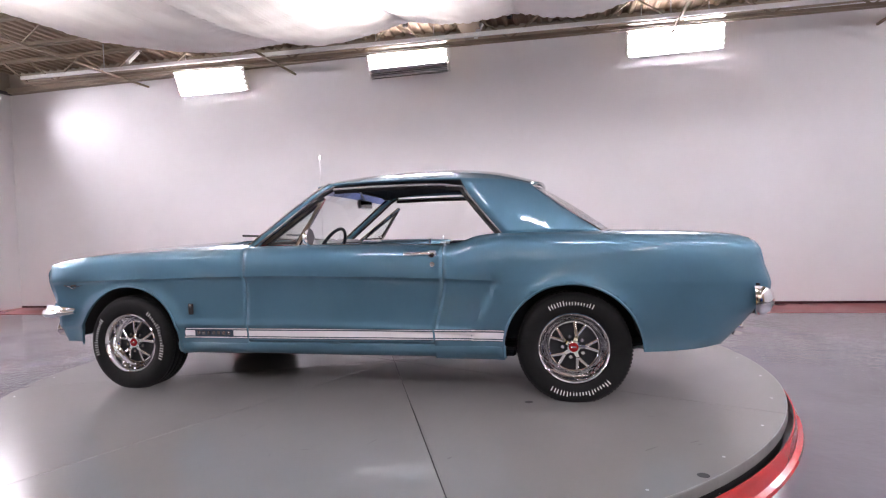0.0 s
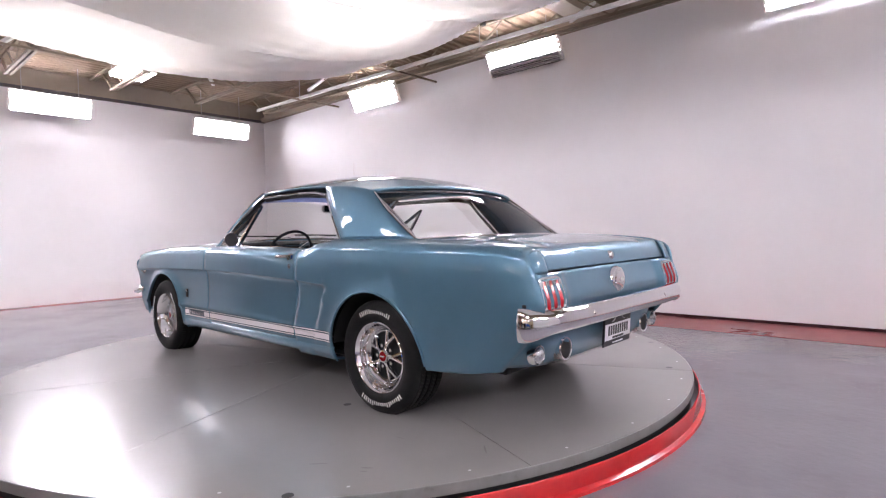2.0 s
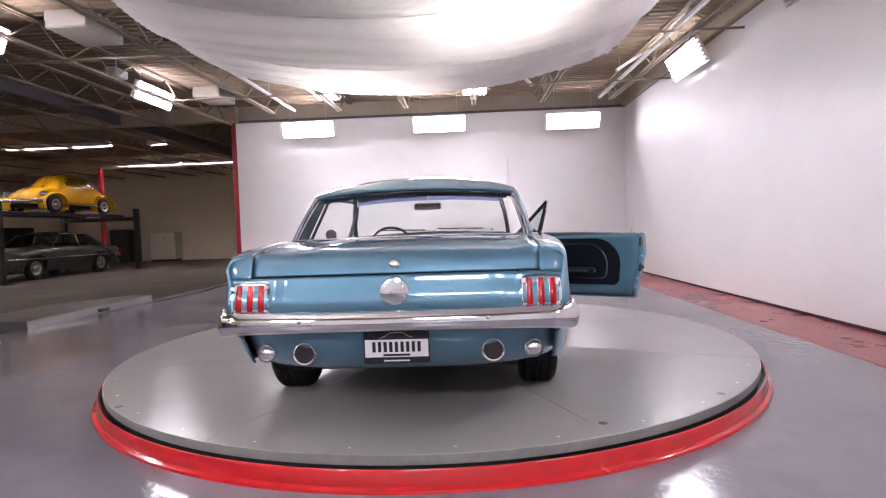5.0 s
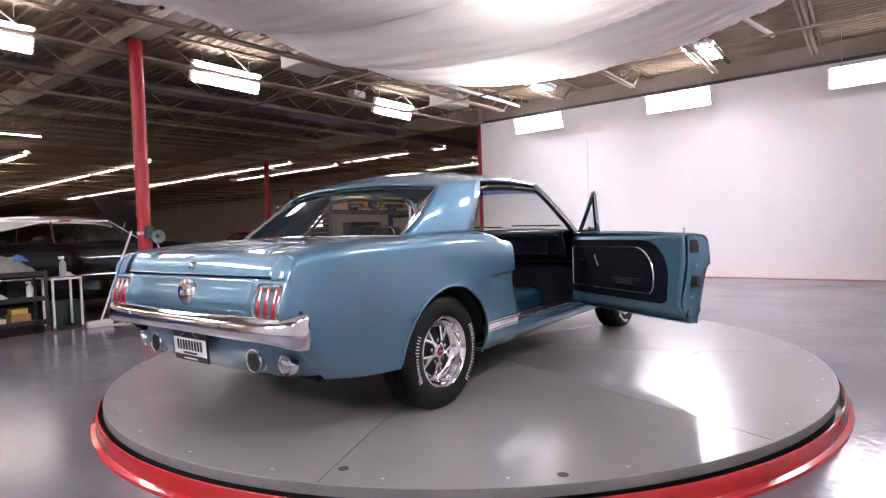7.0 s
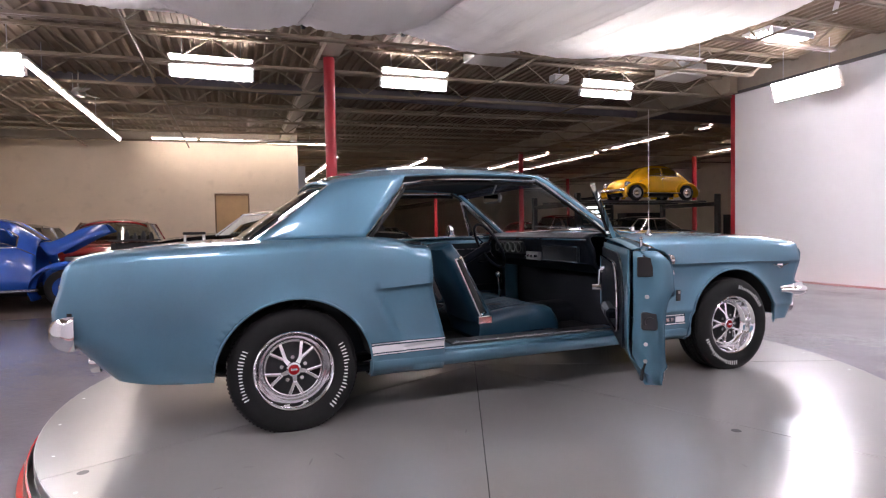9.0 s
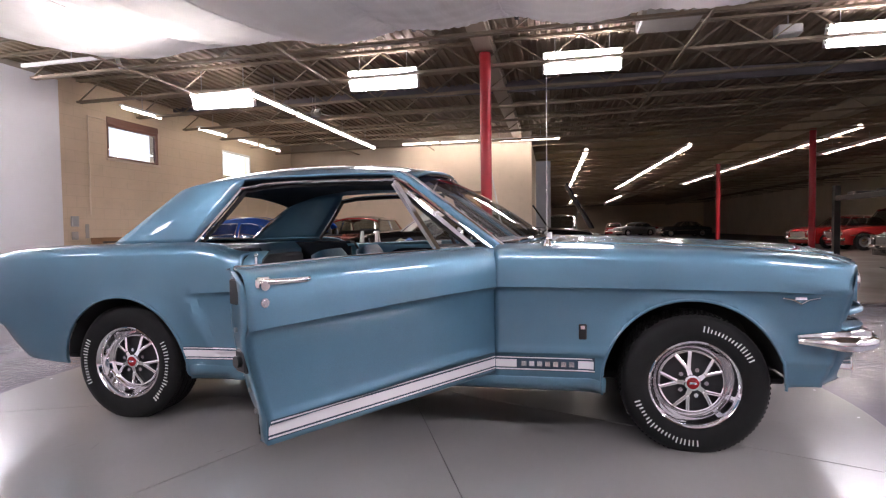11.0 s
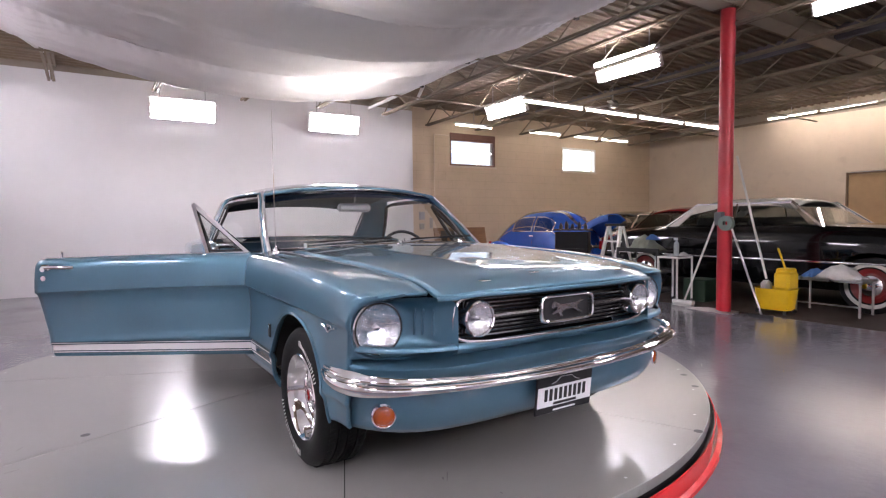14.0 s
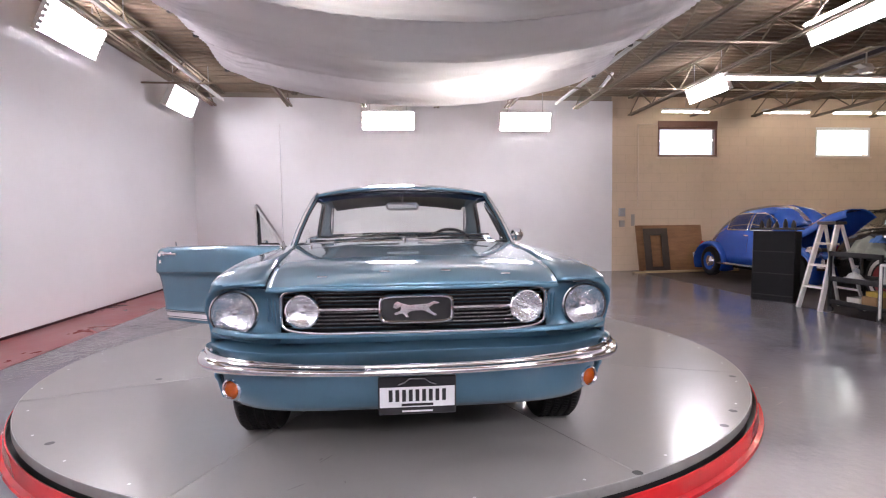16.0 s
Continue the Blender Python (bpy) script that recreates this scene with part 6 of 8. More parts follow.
for sgn in (1, -1):
    part("rear_pillar_moulding", Geo().sweep([(x + .004, sgn * (y - .002), z + .004) for x, y, z in rear_edge], oval(.007, .007, 8), up=(0, 1, 0)), CHROME, car, "bright moulding beside the rear window")
# headliner
rows = [[(x, v * (roof_edge(x)[0] - .05), roof_mid(x) - .024 - .050 * v * v) for v in steps(-1, 1, 16)] for x in steps(-.10, 1.18, 16)]
part("headliner", Geo().grid(rows), HEADL, car)
# windscreen, back window
rows = []
for t in steps(0, 1, 12):
    row = []
    for v in steps(-1, 1, 28):
        b = (-.745 + .245 * abs(v) ** 2.3, v * .712, .905 - .028 * v * v)
        tp = (-.165 + .10 * abs(v) ** 2.2, v * .615, 1.250 - .038 * abs(v) ** 2.2)
        s_ = .018 * math.sin(math.pi * t)
        row.append((b[0] + (tp[0] - b[0]) * t - s_ * .5, b[1] + (tp[1] - b[1]) * t, b[2] + (tp[2] - b[2]) * t + s_))
    rows.append(row)
ws = part("windshield", Geo().grid(rows[:11]), GLASS, car, "curved clear windshield", smooth=80)
part("tint_band", Geo().grid(rows[10:]), GLASS_T, ws, "blue tint band", smooth=80)
part("windshield_moulding", Geo().sweep([(x - .006, y, z + .006) for x, y, z in rows[-1]], oval(.008, .009, 8)).sweep([(x - .004, y, z + .002) for x, y, z in rows[0]], oval(.008, .009, 8)), CHROME, car)
part("windshield_seal", Geo().sweep([(x + .012, y * .985, z - .006) for x, y, z in rows[-1]], oval(.010, .014, 8)).sweep([(x + .006, y, z - .006) for x, y, z in rows[0]], oval(.010, .010, 8)), BLACK, car)
rows = []
for t in steps(0, 1, 12):
    row = []
    for v in steps(-1, 1, 28):
        a = abs(v) ** 2.4
        tp = (1.196 - .050 * a, v * .632, 1.186 - .030 * a)
        b = (1.612 - .092 * a, v * .680, .903 - .010 * a)
        s_ = .008 * math.sin(math.pi * t)
        row.append((tp[0] + (b[0] - tp[0]) * t + s_ * .3, tp[1] + (b[1] - tp[1]) * t, tp[2] + (b[2] - tp[2]) * t + s_))
    rows.append(row)
part("rear_window", Geo().grid(rows), GLASS, car, "wide curved rear window", smooth=80)
loop = rows[0] + [r[-1] for r in rows[1:]] + rows[-1][::-1][1:] + [r[0] for r in rows[::-1]][1:-1]
part("rear_window_moulding", Geo().sweep([(x + .004, y, z - .001) for x, y, z in loop], oval(.007, .006, 8), closed=True), CHROME, car, "bright rear window moulding")
# rear shelf paper, package shelf
part("rear_shelf", Geo().grid([[(x, y, .858 if x < 1.5 else .864) for y in (-.62, 0, .62)] for x in (1.18, 1.4, 1.66)]), VINYL, car)
g = Geo()
for k in range(3):
    g.box(1.45 + .02 * k, 1.60, .42 - .02 * k, .56, .866 + .008 * k, .873 + .008 * k, .001)
part("papers", g, PLATEW, car, "loose white papers on the rear shelf")

# wipers, antenna, inside mirror
for y0, y1 in ((.26, .02), (-.32, -.56)):
    w = part("wiper", Geo().bar((-.765, y0 + .33, .918), (-.72, y0, .932), .010, .006), STEEL, car, "slim bright wiper")
    part("wiper_blade", Geo().bar((-.735, y0 + .24, .930), (-.715, y0 - .22, .940), .008, .012), BLACK, w)
    part("wiper_pivot", Geo().rod((-.765, y0 + .33, .900), (-.765, y0 + .33, .925), .014, 12), CHROME, w)
an = part("antenna", Geo().rod((-.755, .752, .885), (-.755, .756, 1.63), .0022, 6, .0012), CHROME, car, "thin chrome aerial on the fender")
part("antenna_base", Geo().lathe([(.022, 0), (.018, .012), (.010, .024), (.005, .04)], c=(-.755, .752, .872), axis="z", n=16), CHROME, an)
im = part("inside_mirror", Geo().box(-.085, -.055, -.125, .125, 1.105, 1.168, .02), STEEL, car, "small inside mirror")
part("mirror_arm", Geo().rod((-.065, 0, 1.16), (-.10, 0, 1.235), .006, 8), STEEL, im)
part("mirror_glass", Geo().box(-.054, -.0525, -.112, .112, 1.113, 1.160), DARK_MIRROR, im)

# cabin
part("floor_pan", Geo().box(-.60, 1.05, -.66, .66, .20, .235, .01), CARPET, car)
part("transmission_tunnel", Geo().sweep([(-.62, 0, .30), (.0, 0, .29), (.75, 0, .28)], oval(.15, .10, 14, .7)), CARPET, car)
part("firewall", Geo().box(-.68, -.62, -.68, .68, .22, .86), CARPET, car)
part("underbody", Geo().box(-1.80, 2.0, -.58, .58, .235, .27, .01).box(-1.9, -1.0, -.42, .42, .26, .60, .02).box(.98, 2.08, -.44, .44, .27, .80, .02), DARK, car)
part("exhaust_pipe", Geo().rod((-.8, .28, .165), (1.1, .30, .165), .03, 12).rod((-.8, -.28, .165), (1.1, -.30, .165), .03, 12).rod((.9, .33, .20), (2.2, .44, .34), .025, 12).rod((.9, -.33, .20), (2.2, -.44, .34), .025, 12), STEEL, car)
part("oil_pan", Geo().box(-1.25, -.75, -.14, .14, .13, .2, .03), DARK, car)
part("rear_axle", Geo().rod((HUB_R, -.62, HUB_Z), (HUB_R, .62, HUB_Z), .045, 14).ball((HUB_R, 0, HUB_Z), .14, 16, 10), DARK, car)
part("front_axle", Geo().rod((HUB_F, -.62, HUB_Z), (HUB_F, .62, HUB_Z), .04, 12), DARK, car)
for y in (-.56, .56):
    part("leaf_spring", Geo().sweep([(.75, y, .28), (1.1, y, .2), (1.4, y, .19), (1.75, y, .25), (1.95, y, .34)], oval(.03, .012, 8)), STEEL, car)


def front_seat(y):
    s = empty("front_seat", "teal vinyl bucket seat with bright side trim", "", loc=(0, y, 0), parent=car)
    rows = []
    for x, z, h in ((-.20, .40, .09), (-.16, .455, .13), (-.05, .475, .15), (.12, .455, .14), (.27, .43, .13), (.32, .42, .12)):
        rows.append([(x, yy, z - dz) for yy, dz in ((-.25, h), (-.262, .05), (-.24, .012), (-.17, .0), (-.10, .018), (.10, .018), (.17, .0), (.24, .012), (.262, .05), (.25, h))])
    g = Geo().grid(rows)
    n = len(rows[0])
    g.f.append(tuple(range(n)))
    g.f.append(tuple(range(len(g.v) - n, len(g.v)))[::-1])
    part("cushion", g, VINYL_M, s, recalc=True, smooth=60)
    for k in range(6):
        y0 = -.09 + .036 * k
        part("pleat", Geo().sweep([(x, y0, z - .012) for x, z in ((-.15, .455), (-.05, .475), (.12, .455), (.26, .432))], oval(.015, .006, 8)), VINYL_M, s)
    part("seat_base", Geo().box(-.14, .30, -.22, .22, .235, .35, .02), VINYL, s)
    rows = []
    for t in steps(0, 1, 10):
        x, z = .28 + .17 * t, .42 + .41 * t
        wd = .25 - .03 * t - .05 * smoothstep((t - .85) / .15)
        th = .13 - .05 * t
        ring = []
        for a, b in oval(1, 1, 20, .6):
            ring.append((x + th * .5 * a + .02 * t, wd * b, z - .25 * th * a))
        rows.append(ring)
    g = Geo().grid(rows, close_u=True)
    g.f.append(tuple(range(20)))
    g.f.append(tuple(range(len(g.v) - 20, len(g.v)))[::-1])
    part("backrest", g, VINYL_M, s, recalc=True, smooth=60)
    for sy in (-1, 1):
        part("side_trim", Geo().sweep([(.295 + .14 * t, sy * (.256 - .022 * t), .44 + .33 * t) for t in steps(0, 1, 6)], oval(.024, .005, 8), up=(0, 1, 0)), CHROME, s)
        part("trim_inset", Geo().sweep([(.295 + .14 * t, sy * (.259 - .022 * t), .44 + .33 * t) for t in steps(.03, .97, 6)], oval(.017, .005, 8), up=(0, 1, 0)), BLACK, s)
        part("seat_hinge", Geo().box(.24, .33, sy * .256 - .006, sy * .256 + .006, .385, .43, .005), CHROME, s)
    part("seat_belt", Geo().box(.10, .30, .05, .10, .466, .471).box(.20, .28, -.12, .03, .463, .468), BLACK, s)
    return s


front_seat(.345)
front_seat(-.345)
rs_ = empty("rear_seat", "teal vinyl rear bench seat", "", parent=car)
part("cushion", Geo().box(.80, 1.12, -.60, .60, .30, .47, .05), VINYL_M, rs_)
part("backrest", Geo().add(*(lambda b: (b.v, b.f))(Geo().box(1.06, 1.22, -.61, .61, .44, .87, .05))), VINYL_M, rs_)
# dashboard
da = empty("dashboard", "dark teal padded dashboard with round gauges", "", parent=car)
rows = [[(-.62, y, .885), (-.50, y, .893), (-.40, y, .885), (-.365, y, .865), (-.372, y, .835), (-.40, y, .79), (-.41, y, .70), (-.47, y, .64), (-.62, y, .62)] for y in steps(-.69, .69, 20)]
part("dash_pad", Geo().grid(rows), VINYL, da, solid=.01)
part("instrument_panel", Geo().box(-.40, -.362, -.56, -.13, .735, .835, .012), GREYWHEEL, da, "instrument cluster")
for k in range(5):
    yg = -.52 + .087 * k
    part("gauge", Geo().lathe([(.036, .0), (.036, .006), (.032, .006), (.031, -.002), (0, -.002)], c=(-.36, yg, .785), axis="x", n=24), STEEL, da)
part("glovebox", Geo().box(-.40, -.385, .12, .55, .70, .81, .008), VINYL, da)
loop = [(-.383, y, z) for y, z in ((.125, .705), (.545, .705), (.545, .805), (.125, .805))]
part("glovebox_frame", Geo().sweep(loop, oval(.006, .006, 6), up=(1, 0, 0), closed=True), CHROME, da)
part("dash_moulding", Geo().bar((-.362, -.66, .852), (-.362, .66, .852), .006, .008), CHROME, da)
part("radio", Geo().box(-.40, -.372, -.09, .09, .70, .76, .006), STEEL, da)
g = Geo()
for k in range(4):
    g.rod((-.372, -.07 + .047 * k, .73), (-.35, -.07 + .047 * k, .73), .009, 10)
part("radio_knob", g, CHROME, da)
sw = empty("steering_wheel", "thin dark steering wheel with three bright spokes", "", parent=car)
sw.matrix_basis = pose(-.20, -.345, .80, 0, -62, 0)
part("wheel_rim", Geo().lathe([(.185 + .011 * math.cos(a), .011 * math.sin(a)) for a in [2 * math.pi * k / 10 for k in range(11)]], axis="z", n=40), VINYL, sw)
for a in (0, 120, 240):
    c, s_ = math.cos(radians(a + 180)), math.sin(radians(a + 180))
    part("wheel_spoke", Geo().bar((.03 * c, .03 * s_, -.02), (.18 * c, .18 * s_, 0), .022, .006), CHROME, sw)
part("wheel_hub", Geo().lathe([(0, .0), (.035, -.004), (.042, -.02), (.04, -.06)], axis="z", n=24), VINYL, sw, recalc=True)
part("steering_column", Geo().rod((0, 0, -.02), (0, 0, -.32), .03, 14), VINYL, sw)
part("shift_lever", Geo().rod((-.12, 0, .38), (-.10, 0, .60), .008, 10).ball((-.10, 0, .61), .02, 12, 8), CHROME, car)
part("console", Geo().box(-.30, .30, -.09, .09, .36, .41, .015), VINYL, car)

# ---- vehicles in the workshop ----
RUBBER_W = mat("whitewall_rubber", (0.5, 0.48, 0.45), 0.6, var=0.08, scale=20)


def road_wheel(parent, x, y, r, s, cap, white=False, w=.17):
    wl = empty("wheel", "", "", loc=(x, y, r), parent=parent)
    fl = s < 0
    part("tyre", Geo().lathe([(r * .62, w / 2 - .01), (r * .75, w / 2), (r * .92, w / 2 - .01), (r, w / 2 - .03), (r, -w / 2 + .03), (r * .9, -w / 2), (r * .62, -w / 2)], n=32), TYRE, wl, flip=fl, recalc=True)
    if white:
        part("white_wall", Geo().lathe([(r * .68, w / 2 - .003), (r * .74, w / 2 + .003), (r * .81, w / 2 + .001)], n=32), RUBBER_W, wl, flip=fl, recalc=True)
    part("rim", Geo().lathe([(r * .63, w / 2 - .012), (r * .58, w / 2 - .02), (r * .45, w / 2 - .045), (r * .2, w / 2 - .03)], n=28), cap, wl, flip=fl, recalc=True)
    part("hub_cap", Geo().lathe([(r * .42, w / 2 - .04), (r * .36, w / 2 - .01), (r * .2, w / 2 + .01), (0, w / 2 + .015)], n=24), CHROME, wl, flip=fl, recalc=True)


def saloon(name, label, loc, rz, paint, roof_paint, L=4.9, W=1.85, top=None, cabin=None, r=.34, axles=(1.45, -1.35), cap=None, white=False, low=.22, glass=None, lamps=REDLENS):
    """A full-size car; nose to +x. top: heights of hood, belt and boot by station; cabin: base front, top front, top rear, base rear, roof height."""
    c = empty(name, label, "car", loc=(loc[0], loc[1], FZ + loc[2]), rz=rz, group="workshop vehicles")
    top = top or [(-L / 2, .72), (-L / 2 + .15, .86), (-1.2, .92), (0, .94), (1.0, .93), (L / 2 - .2, .84), (L / 2, .70)]
    xs, zs = [p[0] for p in top], [p[1] for p in top]
    glass = glass or GLASS_D

    def tz(x):
        return pch(x, xs, zs)

    def hw(x, z):
        e = abs(x) / (L / 2)
        t = (z - low) / max(tz(x) - low, .05)
        return W / 2 * (1 - .16 * e ** 6) * (1 - .10 * max(t, 0) ** 6 - .06 * (1 - t) ** 3)
    n = 46
    for s in (1, -1):
        rows = []
        for i in range(n + 1):
            x = -L / 2 + L * i / n
            row = []
            for k in range(17):
                z = low + (tz(x) - low) * k / 16
                row.append((x, hw(x, z), z))
            rows.append(row)
        g = Geo().grid(rows)
        for ax in axles:
            R = r + .06
            inside = [math.hypot(p[0] - ax, p[2] - r) < R for p in g.v]
            g.f = [f for f in g.f if not all(inside[i] for i in f)]
            for i in {i for f in g.f for i in f}:
                if inside[i]:
                    x, y, z = g.v[i]
                    d = max(math.hypot(x - ax, z - r), 1e-4)
                    g.v[i] = (ax + (x - ax) * R / d, y, max(r + (z - r) * R / d, low))
        keep = sorted({i for f in g.f for i in f})
        back = {o: k for k, o in enumerate(keep)}
        g.v, g.f = [g.v[o] for o in keep], [tuple(back[i] for i in f) for f in g.f]
        part("body_side", g, paint, c, flip=s < 0, solid=.01)
        for ax in axles:
            road_wheel(c, ax, s * (W / 2 - .11), r, s, cap or STEEL, white)
        part("side_moulding", Geo().sweep([(x, hw(x, .60) + .006, .60) for x in steps(-L / 2 + .2, L / 2 - .25, 20)], oval(.006, .012, 6)), CHROME, c, flip=s < 0)
    rows = [[(x, v * hw(x, tz(x)), tz(x) + .05 * (1 - v * v)) for v in steps(-1, 1, 12)] for x in steps(-L / 2, L / 2, 36)]
    part("body_top", Geo().grid([q[::-1] for q in rows]), paint, c, solid=.01)
    for e in (1, -1):
        x = e * L / 2
        rows = [[(x + e * .04 * (1 - v * v), v * hw(x, z), z) for v in steps(-1, 1, 10)] for z in steps(low, tz(x) + .02, 6)]
        part("front_face" if e > 0 else "rear_face", Geo().grid(rows), paint, c, solid=.01)
        part("bumper", Geo().sweep([(x + e * (.10 - .12 * abs(v) ** 4), v * W * .49, low + .22) for v in steps(-1, 1, 16)], oval(.03, .06, 10, .8)), CHROME, c)
        for s in (1, -1):
            if e > 0:
                part("headlight", Geo().lathe([(.095, -.02), (.10, .03), (.085, .05), (.05, .065), (0, .07)], c=(x, s * W * .36, low + .44), axis="x", n=20), CLEARL, c, recalc=True)
            else:
                part("tail_light", Geo().box(x - .06, x - .0, s * W * .40 - .05, s * W * .40 + .05, low + .36, low + .52, .02), lamps, c)
    part("grille", Geo().box(L / 2 + .02, L / 2 + .06, -W * .26, W * .26, low + .24, low + .50, .02), STEEL, c)
    part("underside", Geo().box(-L / 2 + .2, L / 2 - .2, -W / 2 + .22, W / 2 - .22, low - .02, low + .3), DARK, c)
    if cabin:
        fb, ft, rt, rb, zr = cabin
        zb = tz((fb + rb) / 2)
        wb, wt = W / 2 - .10, W / 2 - .26
        rows = []
        for u in steps(0, 1, 14):
            x = ft + .06 + (rt - .06 - ft - .06) * u
            rows.append([(x, v * wt * 1.03, zr + .06 * (1 - v * v) - .07 * abs(2 * u - 1) ** 3 - .05 * abs(v) ** 5) for v in steps(-1, 1, 14)])
        part("roof", Geo().grid(rows), roof_paint, c, solid=.02)
        quads = [("windshield", [(fb, -wb, tz(fb)), (fb, wb, tz(fb)), (ft, wt, zr - .04), (ft, -wt, zr - .04)]), ("rear_window", [(rb, wb, tz(rb)), (rb, -wb, tz(rb)), (rt, -wt, zr - .04), (rt, wt, zr - .04)])]
        for nm, q in quads:
            part(nm, Geo().add(q, [(0, 1, 2, 3)]), glass, c, smooth=0)
        mid = (fb + rb) / 2 - .05
        for s in (1, -1):
            part("side_window", Geo().add([(fb - .12, s * wb, tz(fb)), (mid + .02, s * wb, zb), (mid + .02, s * wt, zr - .05), (ft - .03, s * wt, zr - .05)], [(0, 1, 2, 3)]), glass, c, smooth=0)
            part("side_window", Geo().add([(mid - .02, s * wb, zb), (rb + .25, s * wb, tz(rb)), (rt + .12, s * wt, zr - .05), (mid - .02, s * wt, zr - .05)], [(0, 1, 2, 3)]), glass, c, smooth=0)
            for a, b in (((fb, s * wb, tz(fb)), (ft, s * wt, zr - .02)), ((mid, s * wb, zb), (mid, s * wt, zr - .02)), ((rb, s * wb, tz(rb)), (rt, s * wt, zr - .02))):
                part("pillar", Geo().bar(a, b, .022, .03, up=(0, 1, 0)), CHROME, c)
            if roof_paint is not paint:
                sheet = [(rb + .04, s * (wb + .006), tz(rb)), (rb + .20, s * (wb + .006), tz(rb)), (rb + .40, s * (wb - .03), tz(rb) + .18), (rt + .62, s * (wt + .012), zr - .03), (rt, s * (wt + .012), zr - .03)]
                part("rear_pillar", Geo().add(sheet + [(x, y - s * .02, z) for x, y, z in sheet], [(0, 1, 2, 3, 4), (5, 9, 8, 7, 6)] + [(k, 5 + k, 5 + (k + 1) % 5, (k + 1) % 5) for k in range(5)]), roof_paint, c, smooth=0, recalc=True)
            part("drip_rail", Geo().bar((ft, s * wt * 1.02, zr - .03), (rt, s * wt * 1.02, zr - .03), .02, .025), CHROME, c)
        part("cabin_floor", Geo().box(rb + .1, fb - .1, -wb + .05, wb - .05, low + .2, low + .3), DARK, c)
        for x in (mid + .25, mid - .55):
            part("seat", Geo().box(x - .12, x + .08, -wb + .12, wb - .12, low + .3, zb + .12, .06), BLACK, c)
    return c


def beetle(name, label, loc, rz, paint, lid=0.0, cap=STEEL):
    """A small round car; nose to +x. lid: degrees by which the front lid stands open."""
    c = empty(name, label, "car", loc=(loc[0], loc[1], loc[2]), rz=rz, group="workshop vehicles")
    r, ax = .315, (1.2, -1.2)

    def crown(x):
        return pch(x, [-1.95, -1.75, -1.4, -1.0, -.5, 0, .35, .62, .95, 1.4, 1.75, 1.9], [.55, .78, 1.03, 1.28, 1.46, 1.49, 1.43, 1.24, .98, .90, .74, .52])

    def half(x):
        return pch(x, [-1.95, -1.6, -1.0, -.3, .4, .9, 1.5, 1.9], [.30, .52, .64, .68, .67, .60, .45, .24])
    xs = [x for x in steps(-1.95, 1.9, 54)]

    def sect(x, t):
        a = t * math.pi / 2
        base = .32
        z = base + (crown(x) - base) * math.sin(a) ** .8
        return half(x) * (math.cos(a) ** .55), z
    rows = []
    for x in xs:
        if lid and x > .78:
            continue
        rows.append([(x, sect(x, t)[0], sect(x, t)[1]) for t in steps(0, 1, 18)])
    for s in (1, -1):
        part("body_shell", Geo().grid(rows), paint, c, flip=s < 0, solid=.012, smooth=60)
    if lid:
        part("front_bay", Geo().box(.78, 1.85, -.42, .42, .3, .66, .06), paint, c)
        part("bay_well", Geo().box(.82, 1.7, -.36, .36, .60, .68, .02), DARK, c)
        lr = [[(x - .80, s_ * sect(x, t)[0] * .8, sect(x, t)[1] - .93) for s_, t in [(-1, .35), (-1, .5), (-1, .65), (-1, .8), (-1, .92), (1, .92), (1, .8), (1, .65), (1, .5), (1, .35)]] for x in steps(.80, 1.72, 16)]
        g = Geo().grid([q[::-1] for q in lr]).move(Matrix.Translation((.80, 0, .98)) @ Matrix.Rotation(radians(-lid), 4, "Y"))
        part("front_lid", g, paint, c, "raised front lid", solid=.015, smooth=60)
    for s in (1, -1):
        fl = s < 0
        for x in ax:
            rows = []
            for i in range(15):
                u = radians(-25 + 230 * i / 14)
                row = []
                for k in range(7):
                    v = k / 6
                    R = r + .05 + .10 * math.sin(v * math.pi * .5 + .5) * (1 if abs(x) < 5 else 1)
                    row.append((x + R * math.cos(u) * 1.12, .46 + .31 * math.sin(v * math.pi / 2), r + R * math.sin(u) * (1 - .18 * v ** 3)))
                rows.append(row)
            part("wing", Geo().grid(rows), paint, c, flip=fl, solid=.01, smooth=60)
            road_wheel(c, x, s * .66, r, s, cap, w=.15)
        part("running_board", Geo().box(-.80, .80, .62, .78, .28, .32, .012), BLACK, c, flip=fl)
        part("board_moulding", Geo().bar((-.8, .785, .31), (.8, .785, .31), .012, .02), CHROME, c, flip=fl)
        part("belt_moulding", Geo().sweep([(x, sect(x, .42)[0] + .006, sect(x, .42)[1]) for x in steps(-1.3, 1.2 if not lid else .75, 20)], oval(.006, .008, 6)), CHROME, c, flip=fl)
        for x0, x1, nm in ((-.02, .52, "side_window"), (-.78, -.10, "side_window")):
            rows = []
            for x in steps(x0, x1, 8):
                zt = min(crown(x) - .14, 1.33)
                row = []
                for z in steps(1.0, max(zt, 1.03), 6):
                    t = math.asin(min(max(((z - .32) / (crown(x) - .32)), 0), 1) ** (1 / .8)) / (math.pi / 2)
                    row.append((x, sect(x, t)[0] + .008, z))
                rows.append(row)
            part(nm, Geo().grid(rows), GLASS_D, c, flip=fl, smooth=60)
            loop = [q[0] for q in rows] + rows[-1][1:] + [q[-1] for q in rows[::-1]][1:] + rows[0][::-1][1:-1]
            part("window_moulding", Geo().sweep(loop, oval(.012, .008, 6), up=(0, 1, 0), closed=True), CHROME, c, flip=fl)
        part("headlight", Geo().lathe([(.10, -.10), (.105, .02), (.09, .04), (.05, .05), (0, .055)], c=(1.58, .60, .66), axis="x", n=20), CLEARL, c, flip=fl, recalc=True)
